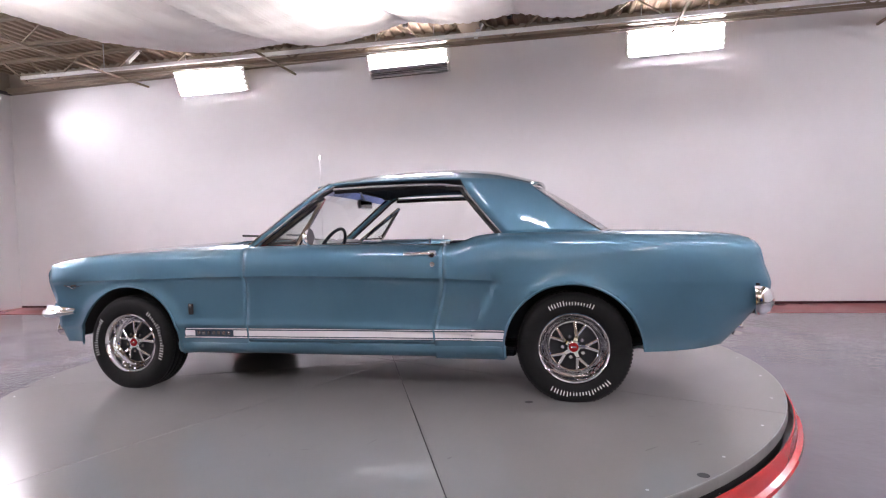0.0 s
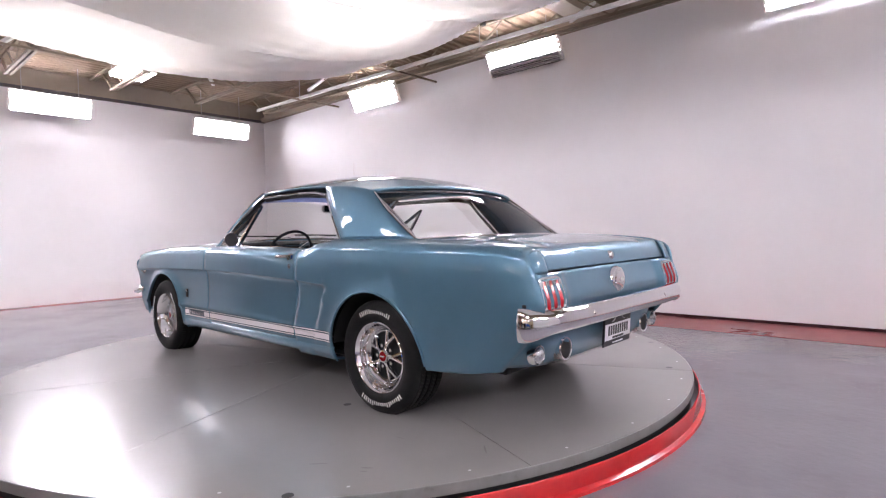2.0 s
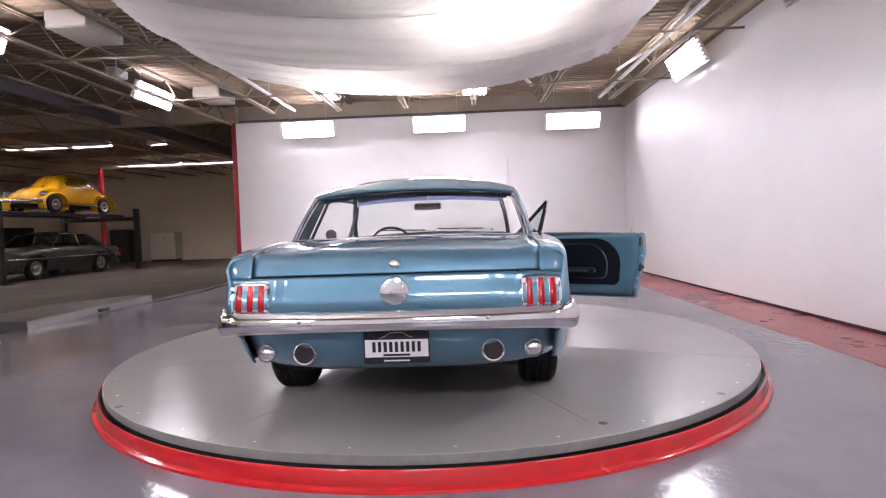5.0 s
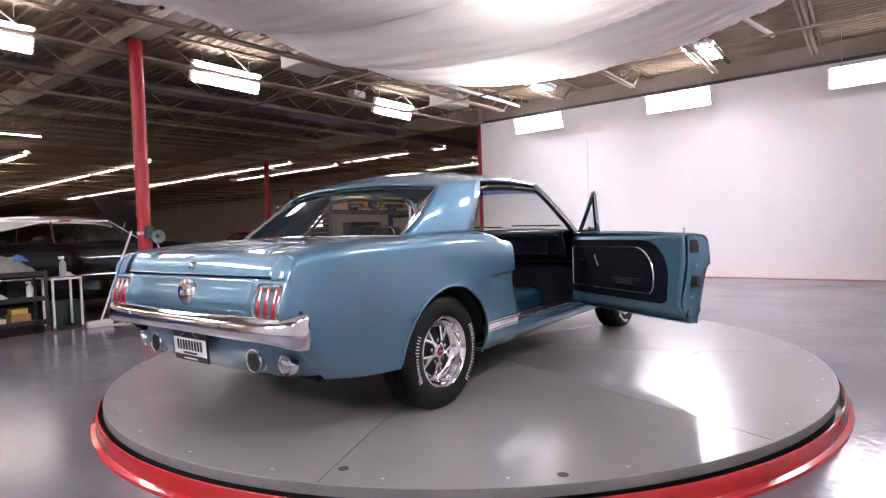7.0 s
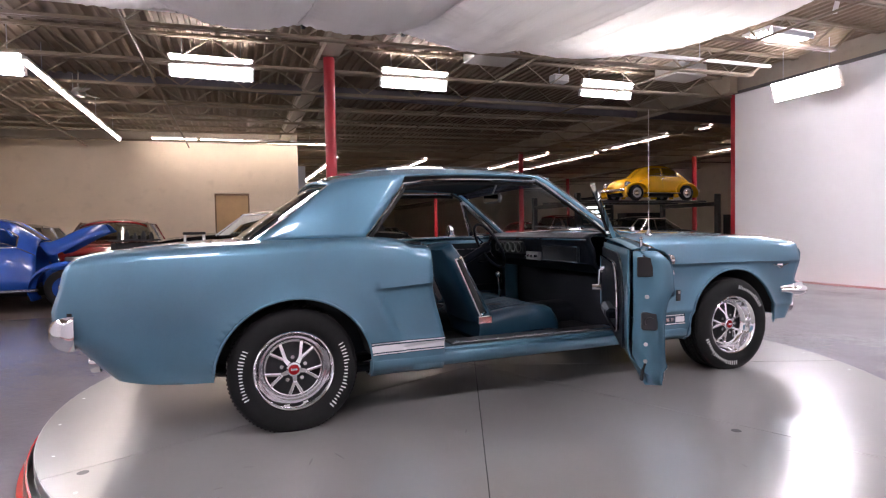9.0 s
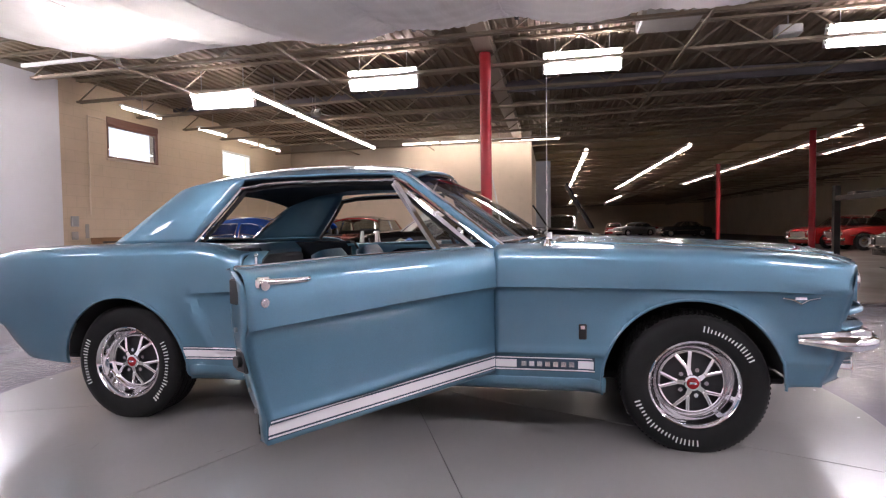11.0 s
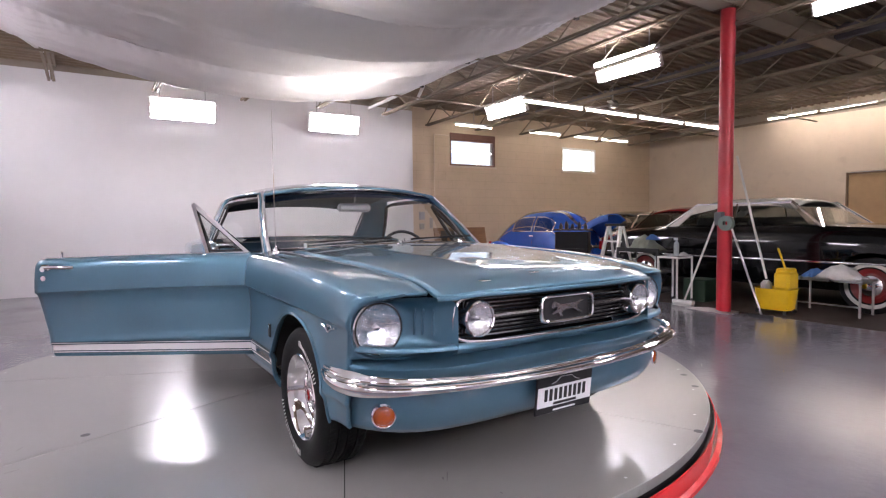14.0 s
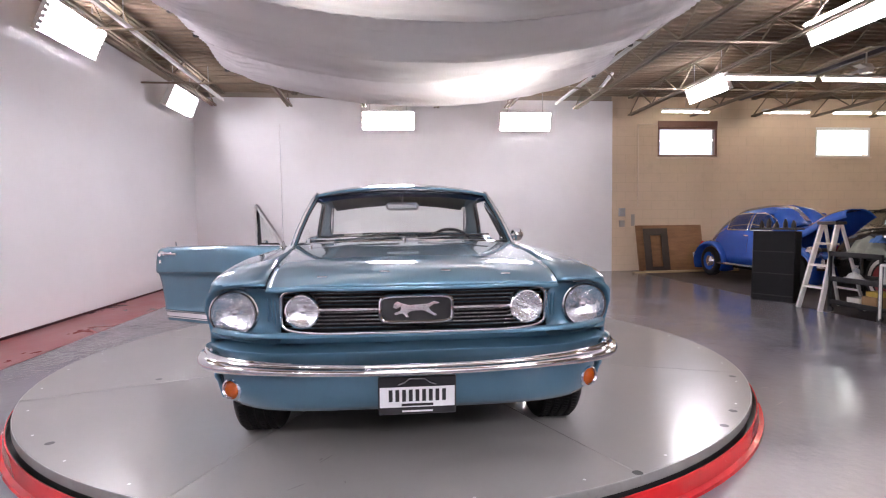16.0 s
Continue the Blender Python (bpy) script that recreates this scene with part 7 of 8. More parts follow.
        part("tail_light", Geo().ball((-1.62, .62, .66), (.05, .05, .08), 10, 8), REDLENS, c, flip=fl)
        part("door_handle", Geo().bar((-.08, .70, .90), (.04, .70, .90), .02, .02), CHROME, c, flip=fl)
        part("door_gap", Geo().sweep([(x, sect(x, t)[0] + .002, sect(x, t)[1]) for x, t in ((-.06, .62), (-.06, .4), (-.05, .2), (-.05, .08))], oval(.003, .003, 4)), BLACK, c, flip=fl)
    for e, x in ((1, 1.98), (-1, -2.02)):
        part("bumper", Geo().sweep([(x - e * .22 * abs(v) ** 3, v * .72, .42) for v in steps(-1, 1, 14)], oval(.02, .05, 8)), CHROME, c)
        part("bumper_iron", Geo().box(min(x, x - e * .3), max(x, x - e * .3), -.3, .3, .38, .42), DARK, c)
    rows = [[(.60 + .10 * (1 - v * v) - .24 * u, v * .52, 1.02 + .32 * u - .03 * v * v) for v in steps(-1, 1, 8)] for u in steps(0, 1, 5)]
    part("windshield", Geo().grid(rows), GLASS_D, c, smooth=60)
    part("windshield_moulding", Geo().sweep(rows[0] + [q[-1] for q in rows[1:]] + rows[-1][::-1][1:] + [q[0] for q in rows[::-1]][1:-1], oval(.014, .012, 6), closed=True), paint, c)
    part("underside", Geo().box(-1.5, 1.5, -.5, .5, .2, .34), DARK, c)
    return c


BLUEP = mat("blue_beetle_paint", (0.02, 0.085, 0.40), 0.22, coat=0.7, var=0.08, scale=4)
YELP = mat("yellow_beetle_paint", (0.72, 0.38, 0.012), 0.25, coat=0.6, var=0.07, scale=4)
BLACKP = mat("black_car_lacquer", (0.003, 0.003, 0.0035), 0.12, spec=0.3, coat=0.3, var=0.1, scale=6)
CREAM = mat("off_white_roof_paint", (0.66, 0.64, 0.58), 0.25, coat=0.6, var=0.05, scale=4)
CHAR = mat("charcoal_car_paint", (0.028, 0.03, 0.034), 0.22, coat=0.8, var=0.1, scale=5)
REDP = mat("dark_red_car_paint", (0.22, 0.012, 0.012), 0.25, coat=0.7, var=0.12, scale=5)
REDRIM = mat("red_wheel_enamel", (0.18, 0.012, 0.012), 0.3, coat=0.4, var=0.1, scale=20)
PALEY = mat("pale_yellow_car_paint", (0.34, 0.31, 0.10), 0.25, coat=0.6, var=0.07, scale=4)
SILV = mat("silver_car_paint", (0.20, 0.21, 0.21), 0.3, 0.6, var=0.06, scale=5)

saloon("sedan", "black lacquered old sedan with a white roof and whitewall tyres", (.80, -7.15, 0), 180, BLACKP, CREAM, L=5.0, W=1.85,
            top=[(-2.5, .66), (-2.3, .84), (-1.7, .98), (-1.0, 1.04), (.6, 1.06), (1.3, 1.04), (2.2, .98), (2.5, .74)], cabin=(1.16, .72, -.64, -1.10, 1.41), axles=(1.72, -1.45), cap=REDRIM, white=True, low=.25)
bb = beetle("small_car", "blue round-backed small car with its front lid raised", (5.14, -7.02, FZ), 180, BLUEP, lid=36, cap=BLUEP)
bb.scale = (.95, 1, .92)
beetle("small_car", "yellow round-backed small car raised on a lift", (-12.75, -12.9, 1.805), 0, YELP).scale = (.94, .94, .88)
saloon("coupe", "dark grey sixties coupe parked under a car lift", (-11.9, -12.9, 0), 0, CHAR, CHAR, L=5.2, W=1.8, cabin=(.75, .2, -.95, -1.6, 1.34), top=[(-2.6, .66), (-2.4, .84), (-1.2, .90), (.8, .90), (2.3, .82), (2.6, .68)], r=.33)
cv = saloon("convertible", "black and white open convertible behind the sedan", (.35, -9.85, 0), 0, BLACKP, BLACKP, L=4.7, W=1.8, cap=STEEL, white=True)
part("side_panel", Geo().box(-2.12, -1.62, .885, .905, .48, .95, .02), CREAM, cv, "white painted rear side panel")
part("windshield", Geo().add([(-1.12, -.70, .96), (-1.12, .70, .96), (-.72, .62, 1.56), (-.72, -.62, 1.56)], [(0, 1, 2, 3)]), GLASS_D, cv, smooth=0)
part("windshield_frame", Geo().bar((-1.12, .70, .96), (-.72, .62, 1.56), .03, .04, up=(0, 1, 0)).bar((-1.12, -.70, .96), (-.72, -.62, 1.56), .03, .04, up=(0, 1, 0)).bar((-.72, .62, 1.56), (-.72, -.62, 1.56), .03, .03), BLACK, cv)
part("bench_seat", Geo().box(.35, .60, -.65, .65, .5, 1.05, .08), BLACK, cv)
saloon("hatchback", "dark red hatchback parked by the beige wall", (3.9, -9.8, 0), 90, REDP, REDP, L=4.2, W=1.7, cabin=(.8, .3, -1.0, -1.6, 1.36))
saloon("roadster", "charcoal coupe parked by the beige wall", (5.9, -10.2, 0), 90, CHAR, CHAR, L=4.3, W=1.75, cabin=(.7, .2, -.9, -1.4, 1.30))
for x, y, rz, p, rp, nm, lab in ((-1.02, -19.6, 90, PALEY, CREAM, "roadster", "pale yellow open roadster beyond the convertible"), (-1.30, -26.6, 90, SILV, BLACKP, "suv", "silver and black off-roader in the aisle"), (-14.2, -21.8, 0, REDP, REDP, "pickup", "red pickup parked beyond the lift"),
                                 (-13.5, -24, 15, REDP, REDP, "coupe", "red coupe far back in the workshop"), (-9.4, -58, 30, SILV, SILV, "sedan", "grey sedan at the back of the workshop"), (-7.6, -61, 80, REDP, REDP, "coupe", "red coupe by the far wall"), (-12.5, -50, 10, CHAR, CHAR, "sedan", "dark sedan in the back row"), (-10.5, -63.0, 0, REDP, BLACKP, "roadster", "red roadster in the back row")):
    saloon(nm, lab, (x, y, 0), rz, p, rp, L=4.4, W=1.66 if p is PALEY else 1.75, cabin=None if p is PALEY else (.7, .25, -.9, -1.4, 1.36 if nm not in ("suv", "pickup") else 1.65))
# raised hoods
h = empty("raised_hood", "black engine hood propped upright on a parked car", "car hood", loc=(-1.3, -9.85, FZ + .95))
part("panel", Geo().box(-.04, 0, -.62, .62, 0, 1.15, .02).move(Matrix.Translation((-.35, .3, .08)) @ Matrix.Rotation(radians(30), 4, "Y")), BLACK, h)
part("prop", Geo().rod((.12, .5, -.03), (-.08, .5, .50), .01, 8), STEEL, h)

# four-post lift
LIFT = mat("black_lift_steel", (0.02, 0.02, 0.022), 0.4, 0.3, var=0.2, scale=6)
lf = empty("car_lift", "black four-post car lift with two runways", "car lift", loc=(-11.65, -12.9, FZ))
for x in (-2.95, 2.95):
    for y in (-1.35, 1.35):
        part("post", Geo().box(x - .08, x + .08, y - .08, y + .08, 0, 2.15, .01), LIFT, lf)
        part("foot", Geo().box(x - .18, x + .18, y - .18, y + .18, 0, .02), LIFT, lf)
    part("cross_beam", Geo().box(x - .07, x + .07, -1.27, 1.27, 1.72, 1.86, .01), LIFT, lf)
for y in (-.68, .68):
    part("runway", Geo().box(-2.88, 2.88, y - .24, y + .24, 1.865, 1.94, .01), LIFT, lf)
# blue cover, big wheel
rows = [[(.75 * u * (1 + .1 * math.sin(7 * v)), .6 * v * (1 + .1 * math.cos(5 * u)), max(.75 * (1 - abs(u) ** 2.2) * (1 - abs(v) ** 2.4) + .03 * math.sin(9 * u + 4 * v), 0)) for v in steps(-1, 1, 18)] for u in steps(-1, 1, 20)]
t = whole("covered_engine", Geo().grid(rows), mat("dusty_blue_tarp", (0.035, 0.075, 0.11), 0.7, var=0.2, scale=4, bump=0.4, bscale=20), "dusty blue tarp draped over a low machine", "tarp", smooth=60)
t.matrix_basis = pose(-13.6, -18.4, FZ)

# ---- floor ramp at the edge of the studio ----
RAMPM = mat("scuffed_aluminium", (0.17, 0.165, 0.16), 0.45, 0.4, var=0.2, scale=6, rvar=0.1, dirt=0.3)
rp = empty("floor_ramp", "low scuffed aluminium ramp bridging the two floors", "ramp", loc=(-3.1, -5.2, FZ))
part("ramp_plate", Geo().add([(-1.35, .075, 0), (1.35, .075, 0), (1.35, .06, .10), (-1.35, .06, .10), (-1.35, -.22, .105), (1.35, -.22, .105), (1.35, -1.6, .004), (-1.35, -1.6, .004), (1.35, -1.6, 0), (-1.35, -1.6, 0)],
     [(0, 1, 2, 3), (3, 2, 5, 4), (4, 5, 6, 7), (1, 8, 6, 5, 2), (0, 3, 4, 7, 9), (7, 6, 8, 9), (0, 9, 8, 1)]), RAMPM, rp, smooth=0, recalc=True)
part("clamp", Geo().box(-.1, .1, .10, .16, .02, .07, .01), BLACK, rp)
whole("cable", Geo().sweep([(-3.1, -5.04, FZ + .008), (-4.2, -5.0, FZ + .008), (-5.6, -4.85, FZ + .008), (-6.8, -5.0, FZ + .008), (-7.9, -4.95, FZ + .008)], oval(.008, .006, 6)), BLACK, "thin black cable lying on the floor", "cable")

# ---- things by the red column ----
WHITEP = mat("worn_white_paint", (0.68, 0.67, 0.64), 0.45, var=0.12, scale=8, dirt=0.25)
la = empty("step_ladder", "small paint-worn white step ladder standing open", "ladder", loc=(2.16, -5.28, FZ))
for sx in (-1, 1):
    part("front_rail", Geo().bar((sx * .18, .16, 0), (sx * .12, -.10, 1.08), .03, .055, up=(0, 1, 0)), WHITEP, la)
    part("rear_rail", Geo().bar((sx * .20, -.42, 0), (sx * .13, -.14, 1.06), .022, .035, up=(0, 1, 0)), WHITEP, la)
for k in range(3):
    z = .27 + .27 * k
    part("step", Geo().box(-.17 + .02 * k, .17 - .02 * k, .02 - .07 * k, .13 - .07 * k, z, z + .022, .004), WHITEP, la)
part("top_cap", Geo().box(-.15, .15, -.20, -.04, 1.06, 1.10, .006), BLACK, la)
part("brace", Geo().bar((-.18, -.36, .25), (.18, -.36, .25), .012, .025), WHITEP, la)

cb = empty("black_cabinet", "tall black panelled cabinet stand with cans on top", "cabinet", loc=(2.86, -5.14, FZ), rz=28)
part("board", Geo().box(-.28, .28, -.16, .02, .0, .97, .008).move(Matrix.Rotation(radians(2), 4, "X")), mat("matt_black_board", (0.006, 0.006, 0.007), 0.55, spec=0.25, var=0.2, scale=6), cb)
for k, z in enumerate((.08, .38, .68)):
    part("panel_rib", Geo().box(-.27, .27, .018, .024, z, z + .012).move(Matrix.Rotation(radians(2), 4, "X")), BLACK, cb)
ti = [(-.25, .05), (-.12, .07), (.02, .04), (.15, .08), (.27, .05)]
for x, h in ti:
    b = whole("spray_can", Geo().lathe([(0, 0), (.03, 0), (.03, h), (.02, h + .02), (.012, h + .05), (0, h + .05)], c=(2.86 + .8 * x * .883 + .03, -5.14 + .8 * x * .469 - .09, FZ + 1.0125), axis="z", n=14), BLACK, "small dark spray can on the black cabinet", "can", group="spray cans", recalc=True)
part("ledge", Geo().box(-.30, .30, -.22, .02, .985, 1.012, .004), BLACK, cb)

# black trolley
tr = empty("tool_trolley", "black three-shelf trolley with a canvas bag and cartons", "trolley", loc=(1.63, -5.45, FZ))
for z in (.10, .38, .68):
    part("shelf", Geo().box(-.36, .36, -.22, .22, z, z + .02, .004).box(-.36, .36, .205, .22, z, z + .06).box(-.36, .36, -.22, -.205, z, z + .06), BLACK, tr)
for sx in (-1, 1):
    for sy in (-1, 1):
        part("leg", Geo().box(sx * .35 - .015, sx * .35 + .015, sy * .21 - .015, sy * .21 + .015, .07, .74), BLACK, tr)
        part("caster", Geo().rod((sx * .34, sy * .2 - .015, .035), (sx * .34, sy * .2 + .015, .035), .035, 12), BLACK, tr)


def bottle(x, y, z, h, r, m, cap, label="plastic spray bottle on the trolley"):
    b = empty("bottle", label, "bottle", loc=(x, y, z), group="bottles")
    part("body", Geo().lathe([(0, 0), (r, 0), (r, h * .6), (r * .9, h * .7), (r * .35, h * .82), (r * .35, h * .88), (0, h * .88)], axis="z", n=16), m, b, recalc=True)
    part("cap", Geo().box(-r * .5, r * 1.1, -r * .3, r * .3, h * .86, h, .004), cap, b)


cols = [mat("plastic_%s" % n, c, 0.35, var=0.06, scale=20) for n, c in (("white", (.7, .7, .68)), ("blue", (.03, .12, .5)), ("green", (.06, .3, .08)), ("amber", (.5, .2, .03)), ("clear_grey", (.35, .38, .4)), ("red", (.5, .03, .03)))]

bottle(1.40, -5.40, FZ + .40, .22, .036, cols[0], cols[4])
bottle(1.86, -5.48, FZ + .40, .17, .034, cols[4], cols[0])


def rag(x, y, z, sx, sy, h, m, label, seed):
    r_ = random.Random(seed)
    a, b = r_.uniform(3, 6), r_.uniform(3, 6)
    rows = [[(sx * u * (1 + .12 * math.sin(a * v * 2)), sy * v * (1 + .1 * math.cos(b * u * 2)), max(h * (1 - u * u) * (1 - v * v) + .12 * h * math.sin(9 * u + a) * math.sin(8 * v + b), 0)) for v in steps(-1, 1, 16)] for u in steps(-1, 1, 16)]
    o = whole("rag", Geo().grid(rows), m, label, "cloth", group="rags", smooth=70)
    o.matrix_basis = pose(x, y, z)


RAGW = mat("grubby_white_cotton", (0.55, 0.54, 0.52), 0.9, var=0.2, scale=12, bump=0.4, bscale=40)
RAGB = mat("blue_shop_towel", (0.06, 0.14, 0.34), 0.9, var=0.2, scale=12, bump=0.4, bscale=40)
RAGG = mat("grey_green_canvas", (0.20, 0.21, 0.17), 0.9, var=0.25, scale=10, bump=0.4, bscale=40)
rag(1.62, -5.42, FZ + .70, .26, .17, .22, RAGG, "crumpled grey-green canvas bag on the trolley", 1)
rag(1.74, -5.34, FZ + .40, .12, .08, .10, RAGW, "white cotton rag on the trolley shelf", 5)
rag(1.50, -5.42, FZ + .86, .09, .08, .08, RAGB, "balled blue towel on the canvas bag", 2)
# narrow white frame table
tb = empty("frame_table", "narrow white tube-frame table with a bottle on top", "table", loc=(1.08, -5.36, FZ))
for sx in (-1, 1):
    for sy in (-1, 1):
        part("leg", Geo().rod((sx * .15, sy * .17, .03), (sx * .15, sy * .17, .63), .014, 10), WHITEP, tb)
        part("caster", Geo().rod((sx * .15, sy * .17 - .012, .025), (sx * .15, sy * .17 + .012, .025), .025, 10), BLACK, tb)
    part("side_rail", Geo().rod((sx * .15, -.17, .63), (sx * .15, .17, .63), .014, 10), WHITEP, tb)
for sy in (-.17, .17):
    part("long_rail", Geo().rod((-.15, sy, .63), (.15, sy, .63), .014, 10), WHITEP, tb)
part("tabletop", Geo().box(-.15, .15, -.17, .17, .635, .65, .004), DKBEAM, tb)
bottle(1.06, -5.36, FZ + .65, .25, .036, cols[4], cols[0], "clear spray bottle on the frame table")
rag(.99, -5.42, FZ + .65, .06, .07, .05, RAGW, "crumpled pale rag on the frame table", 8)
whole("crate", Geo().box(.76, 1.10, -5.96, -5.58, FZ, FZ + .31, .01), mat("green_steel_crate", (0.02, 0.045, 0.025), 0.5, var=0.2, scale=8), "dark green steel crate behind the frame table", "crate")
whole("carton", Geo().box(1.42, 1.62, -5.55, -5.33, FZ + .121, FZ + .24, .004), mat("brown_cardboard", (0.32, 0.19, 0.09), 0.8, var=0.15, scale=10), "open brown cardboard carton", "box")
whole("carton", Geo().box(1.66, 1.84, -5.54, -5.34, FZ + .121, FZ + .20, .004), mat("white_carton_board", (0.55, 0.54, 0.50), 0.7, var=0.1, scale=14), "flat white carton on the trolley shelf", "box")
whole("carton", Geo().box(1.44, 1.60, -5.53, -5.36, FZ + .2405, FZ + .30, .004), mat("yellow_carton_board", (0.48, 0.33, 0.06), 0.7, var=0.12, scale=14), "small yellow carton on a brown one", "box")
# broom leaning on the column, mop with yellow bucket
br = empty("broom", "push broom with a long white handle leaning on the column", "broom", loc=(0, 0, 0))
part("handle", Geo().rod((.76, -5.10, FZ + .06), (.33, -5.12, 1.05), .013, 10), WHITEP, br)
part("head", Geo().box(.62, .92, -5.14, -5.06, FZ + .03, FZ + .08, .01), WHITEP, br)
part("bristles", Geo().box(.63, .91, -5.135, -5.065, FZ, FZ + .03), RAGW, br)
mb = empty("mop_bucket", "yellow plastic mop bucket with wringer on castors", "mop bucket", loc=(-.22, -5.50, FZ))
YPL = mat("yellow_plastic", (0.72, 0.46, 0.015), 0.4, var=0.1, scale=10, dirt=0.2)
rows = []
for z, a in ((.05, .80), (.08, .86), (.22, .95), (.30, 1.0), (.31, 1.05), (.30, 1.0), (.27, .94), (.10, .82)):
    rows.append([(.22 * a * x, .15 * a * y, z) for x, y in oval(1, 1, 24, .5)])
part("tub", Geo().grid(rows, close_u=True), YPL, mb, recalc=True)
part("tub_floor", Geo().box(-.17, .17, -.11, .11, .06, .08), YPL, mb)
part("wringer", Geo().box(-.20, -.02, -.13, .13, .30, .52, .03).box(-.19, -.03, -.10, .10, .50, .56, .02), YPL, mb)
part("wringer_handle", Geo().rod((-.11, .0, .52), (-.06, .10, .80), .012, 8), YPL, mb)
for sx in (-1, 1):
    for sy in (-1, 1):
        part("caster", Geo().rod((sx * .16, sy * .12 - .012, .025), (sx * .16, sy * .12 + .012, .025), .025, 12), BLACK, mb)
mp = empty("mop", "mop with a pale pole leaning across the column", "mop", loc=(0, 0, 0))
part("pole", Geo().rod((-.12, -5.46, FZ + .42), (.13, -5.20, 1.80), .014, 10), WHITEP, mp)
part("mop_head", Geo().box(-.18, -.06, -5.52, -5.40, FZ + .10, FZ + .40, .04), RAGW, mp)
sc = empty("squeegee", "metal squeegee pole leaning on the column", "squeegee", loc=(0, 0, 0))
part("pole", Geo().rod((-.30, -5.02, FZ + .02), (.12, -5.0, 1.05), .012, 10), STEEL, sc)
part("blade", Geo().box(-.42, -.16, -5.05, -4.99, FZ, FZ + .04, .006), BLACK, sc)
hr = empty("hose_reel", "grey electrical box and cable reel strapped to the column", "cable reel", loc=(.19, -4.95, 1.02))
part("box", Geo().box(-.05, .05, -.03, .05, -.08, .09, .012), mat("dark_grey_casing", (0.06, 0.065, 0.07), 0.5, var=0.1), hr)
part("reel", Geo().lathe([(.03, -.03), (.09, -.03), (.09, .03), (.03, .03)], c=(-.10, .03, -.05), axis="y", n=18), mat("grey_green_cable", (0.10, 0.14, 0.12), 0.5, var=0.2), hr, recalc=True)
part("strap", Geo().lathe([(.09, -.02), (.094, 0), (.09, .02)], c=(0, -.11, 0), axis="z", n=20), WHITEM, hr)
# low bench with towels
bn = empty("low_bench", "low steel bench heaped with towels", "bench", loc=(-.62, -6.05, FZ))
part("bench_top", Geo().box(-.38, .38, -.22, .22, .40, .43, .006), STEEL, bn)
for sx in (-1, 1):
    for sy in (-1, 1):
        part("leg", Geo().rod((sx * .34, sy * .18, 0), (sx * .34, sy * .18, .41), .014, 8), STEEL, bn)
part("stretcher", Geo().rod((-.34, .18, .12), (.34, .18, .12), .010, 8), STEEL, bn)
rag(-.70, -6.02, FZ + .43, .24, .16, .16, RAGW, "heap of grubby white towels on the bench", 5)
rag(-.42, -6.05, FZ + .43, .14, .13, .10, RAGB, "folded blue towel on the bench", 6)
rag(.35, -5.02, FZ, .30, .10, .035, RAGW, "flat white rag on the floor by the broom", 8)
# plywood sheets by the block wall
PLY = mat("stained_plywood", (0.27, 0.14, 0.065), 0.6, var=0.3, scale=3, dirt=0.4, stretch=(1, 1, 6))
for k, (y0, y1, h, m) in enumerate(((-6.75, -5.25, 1.02, PLY),)):
    p = empty("plywood_sheet", "stained plywood sheet leaning on the block wall", "board", loc=(7.15, (y0 + y1) / 2, FZ))
    part("sheet", Geo().box(-.012, .012, (y0 - y1) / 2, (y1 - y0) / 2, 0, h, .002).move(Matrix.Rotation(radians(13), 4, "Y")), m, p)
p = empty("gasket_board", "dark board with a cut-out leaning on the plywood", "board", loc=(7.02, -5.62, FZ))
part("sheet", Geo().box(-.01, .01, -.27, .27, 0, .12).box(-.01, .01, -.27, .27, .80, .95).box(-.01, .01, -.27, -.12, .12, .80).box(-.01, .01, .12, .27, .12, .80).move(Matrix.Rotation(radians(12), 4, "Y")), mat("oily_dark_board", (0.05, 0.035, 0.025), 0.5, var=0.3, scale=6), p)
for k, (y0, y1, x) in enumerate(((-6.2, -5.0, 6.85), (-7.4, -5.3, 6.95))):
    whole("timber", Geo().box(x, x + .09, y0, y1, FZ, FZ + .035, .004), mat("pale_timber", (0.5, 0.36, 0.2), 0.6, var=0.15, scale=5), "pale timber plank lying by the wall", "plank", group="planks")
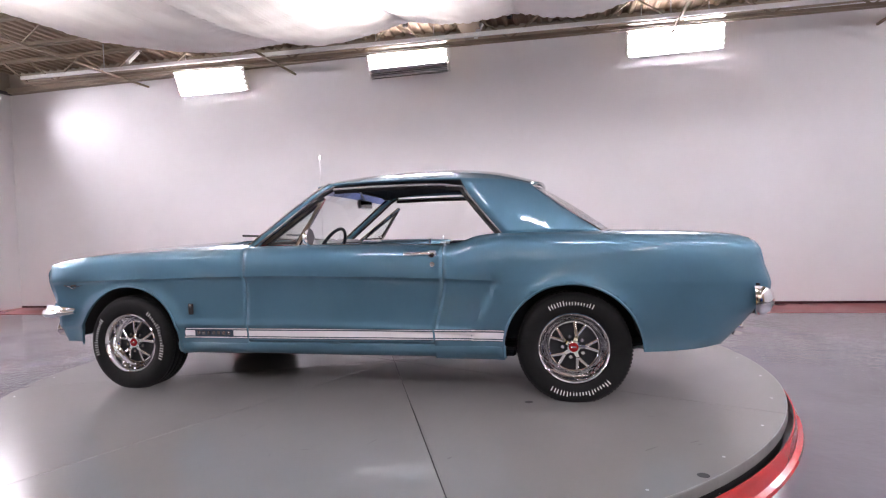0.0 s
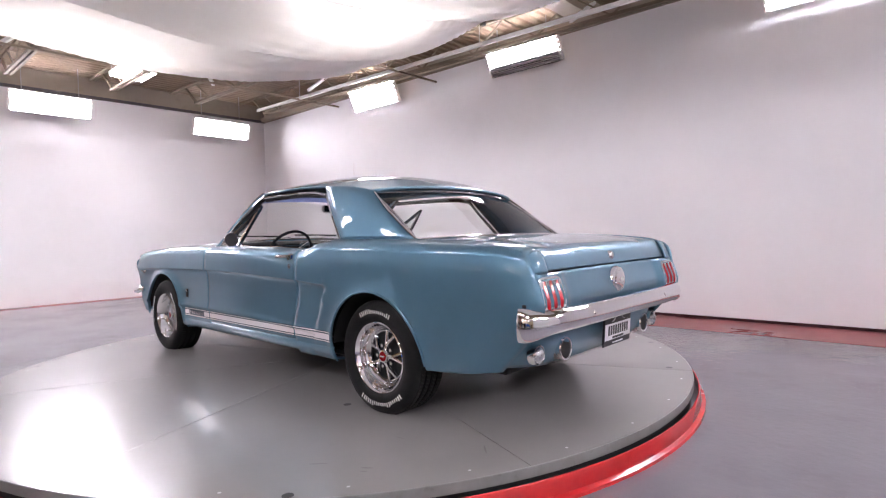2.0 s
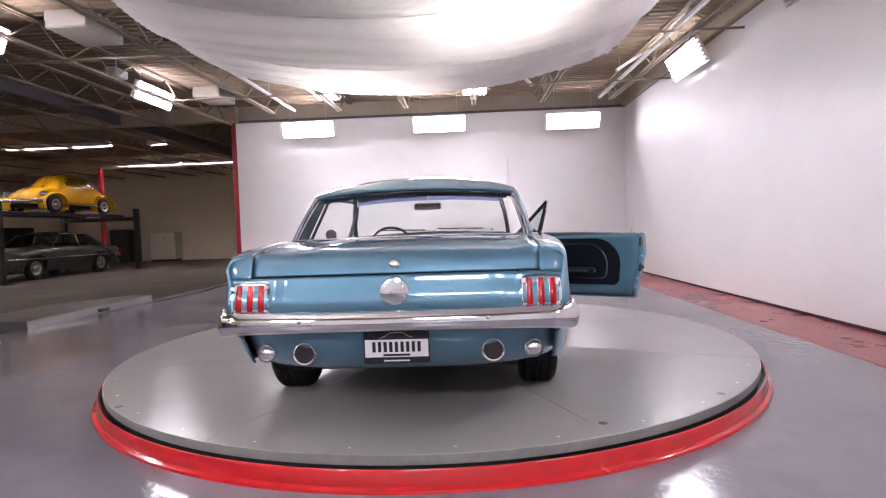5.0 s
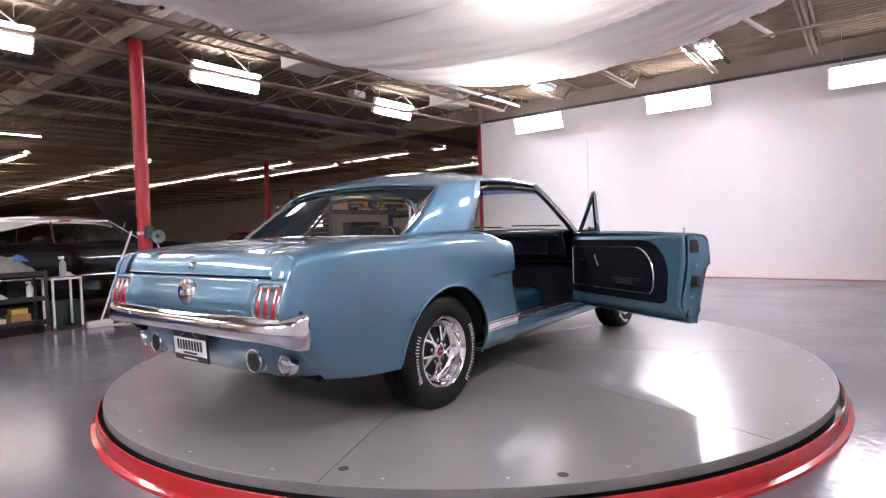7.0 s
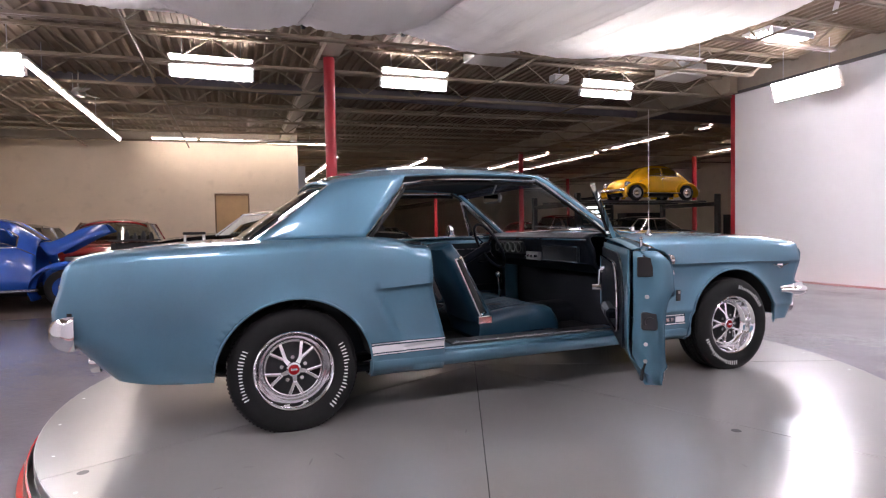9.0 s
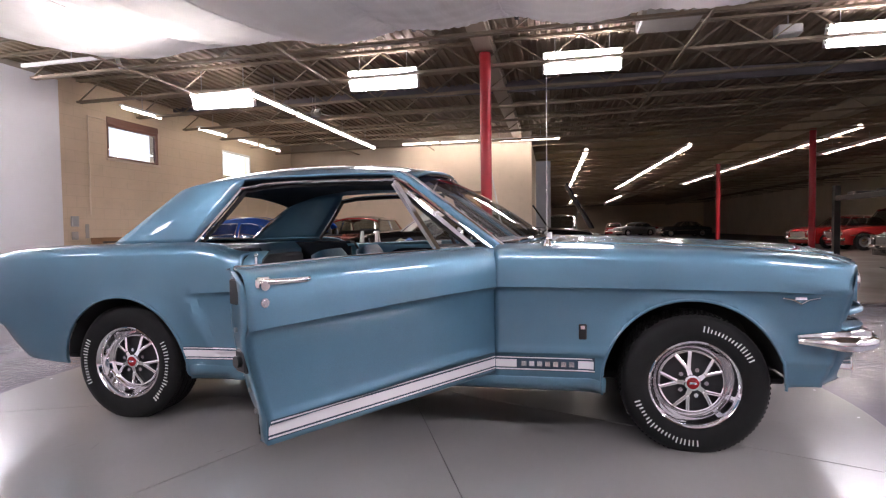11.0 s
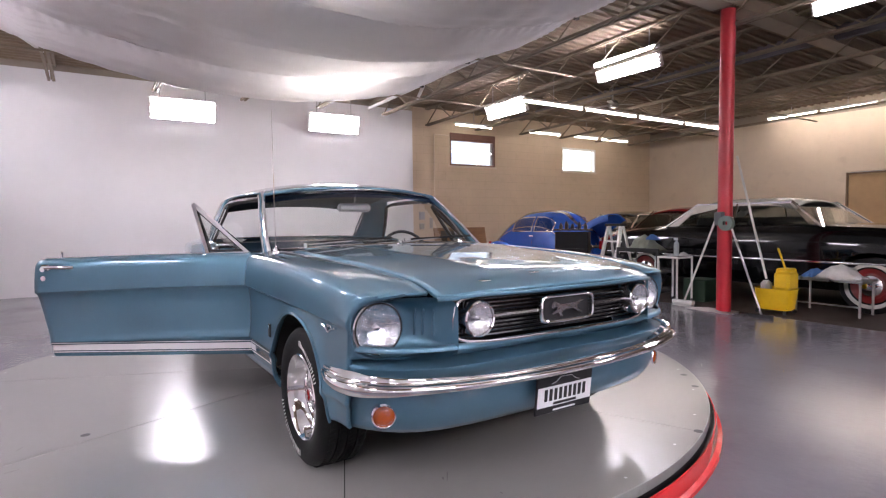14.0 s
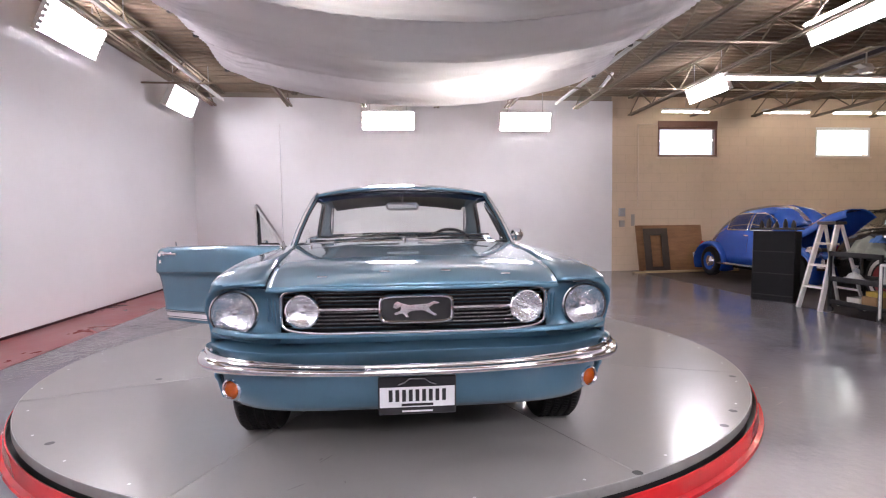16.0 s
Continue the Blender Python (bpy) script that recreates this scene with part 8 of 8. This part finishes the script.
# tool cabinets and drums along the far walls
for k, (x, y, w, d_, h, m, nm, lab) in enumerate(((-20.0, -9.4, .7, 1.0, 1.1, BLACK, "tool_cabinet", "black tool cabinet by the workshop wall"), (-20.1, -8.2, .5, .5, .9, REDP, "oil_drum", "red oil drum by the wall"), (-20.1, -13.6, .6, 1.2, 1.3, STEEL, "tool_cabinet", "grey tool cabinet by the wall"), (-20.1, -15.6, .6, .9, 1.5, BLACK, "tool_cabinet", "tall black tool cabinet by the wall"), (-17.5, -19.0, 2.2, .7, 1.7, LIFT, "rack", "dark steel rack of parts"))):
    if nm == "oil_drum":
        o = whole(nm, Geo().lathe([(0, 0), (.28, 0), (.29, .02), (.28, .3), (.29, .31), (.28, .6), (.29, .61), (.28, .88), (.27, .86), (0, .86)], axis="z", n=24), m, lab, "drum", recalc=True)
        o.matrix_basis = pose(x, y, FZ)
    else:
        o = empty(nm, lab, "cabinet", loc=(x, y, FZ))
        part("body", Geo().box(-w / 2, w / 2, -d_ / 2, d_ / 2, .08, h, .01), m, o)
        for j in range(4):
            part("drawer", Geo().box(w / 2, w / 2 + .012, -d_ / 2 + .04, d_ / 2 - .04, .14 + (h - .2) * j / 4, .10 + (h - .2) * (j + 1) / 4, .003), m, o)
        part("plinth", Geo().box(-w / 2 + .03, w / 2 - .03, -d_ / 2 + .03, d_ / 2 - .03, 0, .08), BLACK, o)
o = empty("roller_door", "dark roller door with bright slots of daylight", "door", loc=(-20.45, -26.6, FZ), kind="structure")
part("door_frame", Geo().box(-.05, .05, -1.7, -1.5, 0, 3.0).box(-.05, .05, 1.5, 1.7, 0, 3.0).box(-.05, .05, -1.5, 1.5, 2.8, 3.0), LIFT, o)
for k in range(9):
    part("slat", Geo().box(-.02, .02, -1.5, 1.5, .3 * k + .06, .3 * k + .32), LIFT if k < 4 or k > 7 else LIFT, o)
for k in (5, 6, 7, 8):
    part("light_slot", Geo().box(.021, .03, -1.35, .9, .3 * k + .14, .3 * k + .26), GLOW, o)
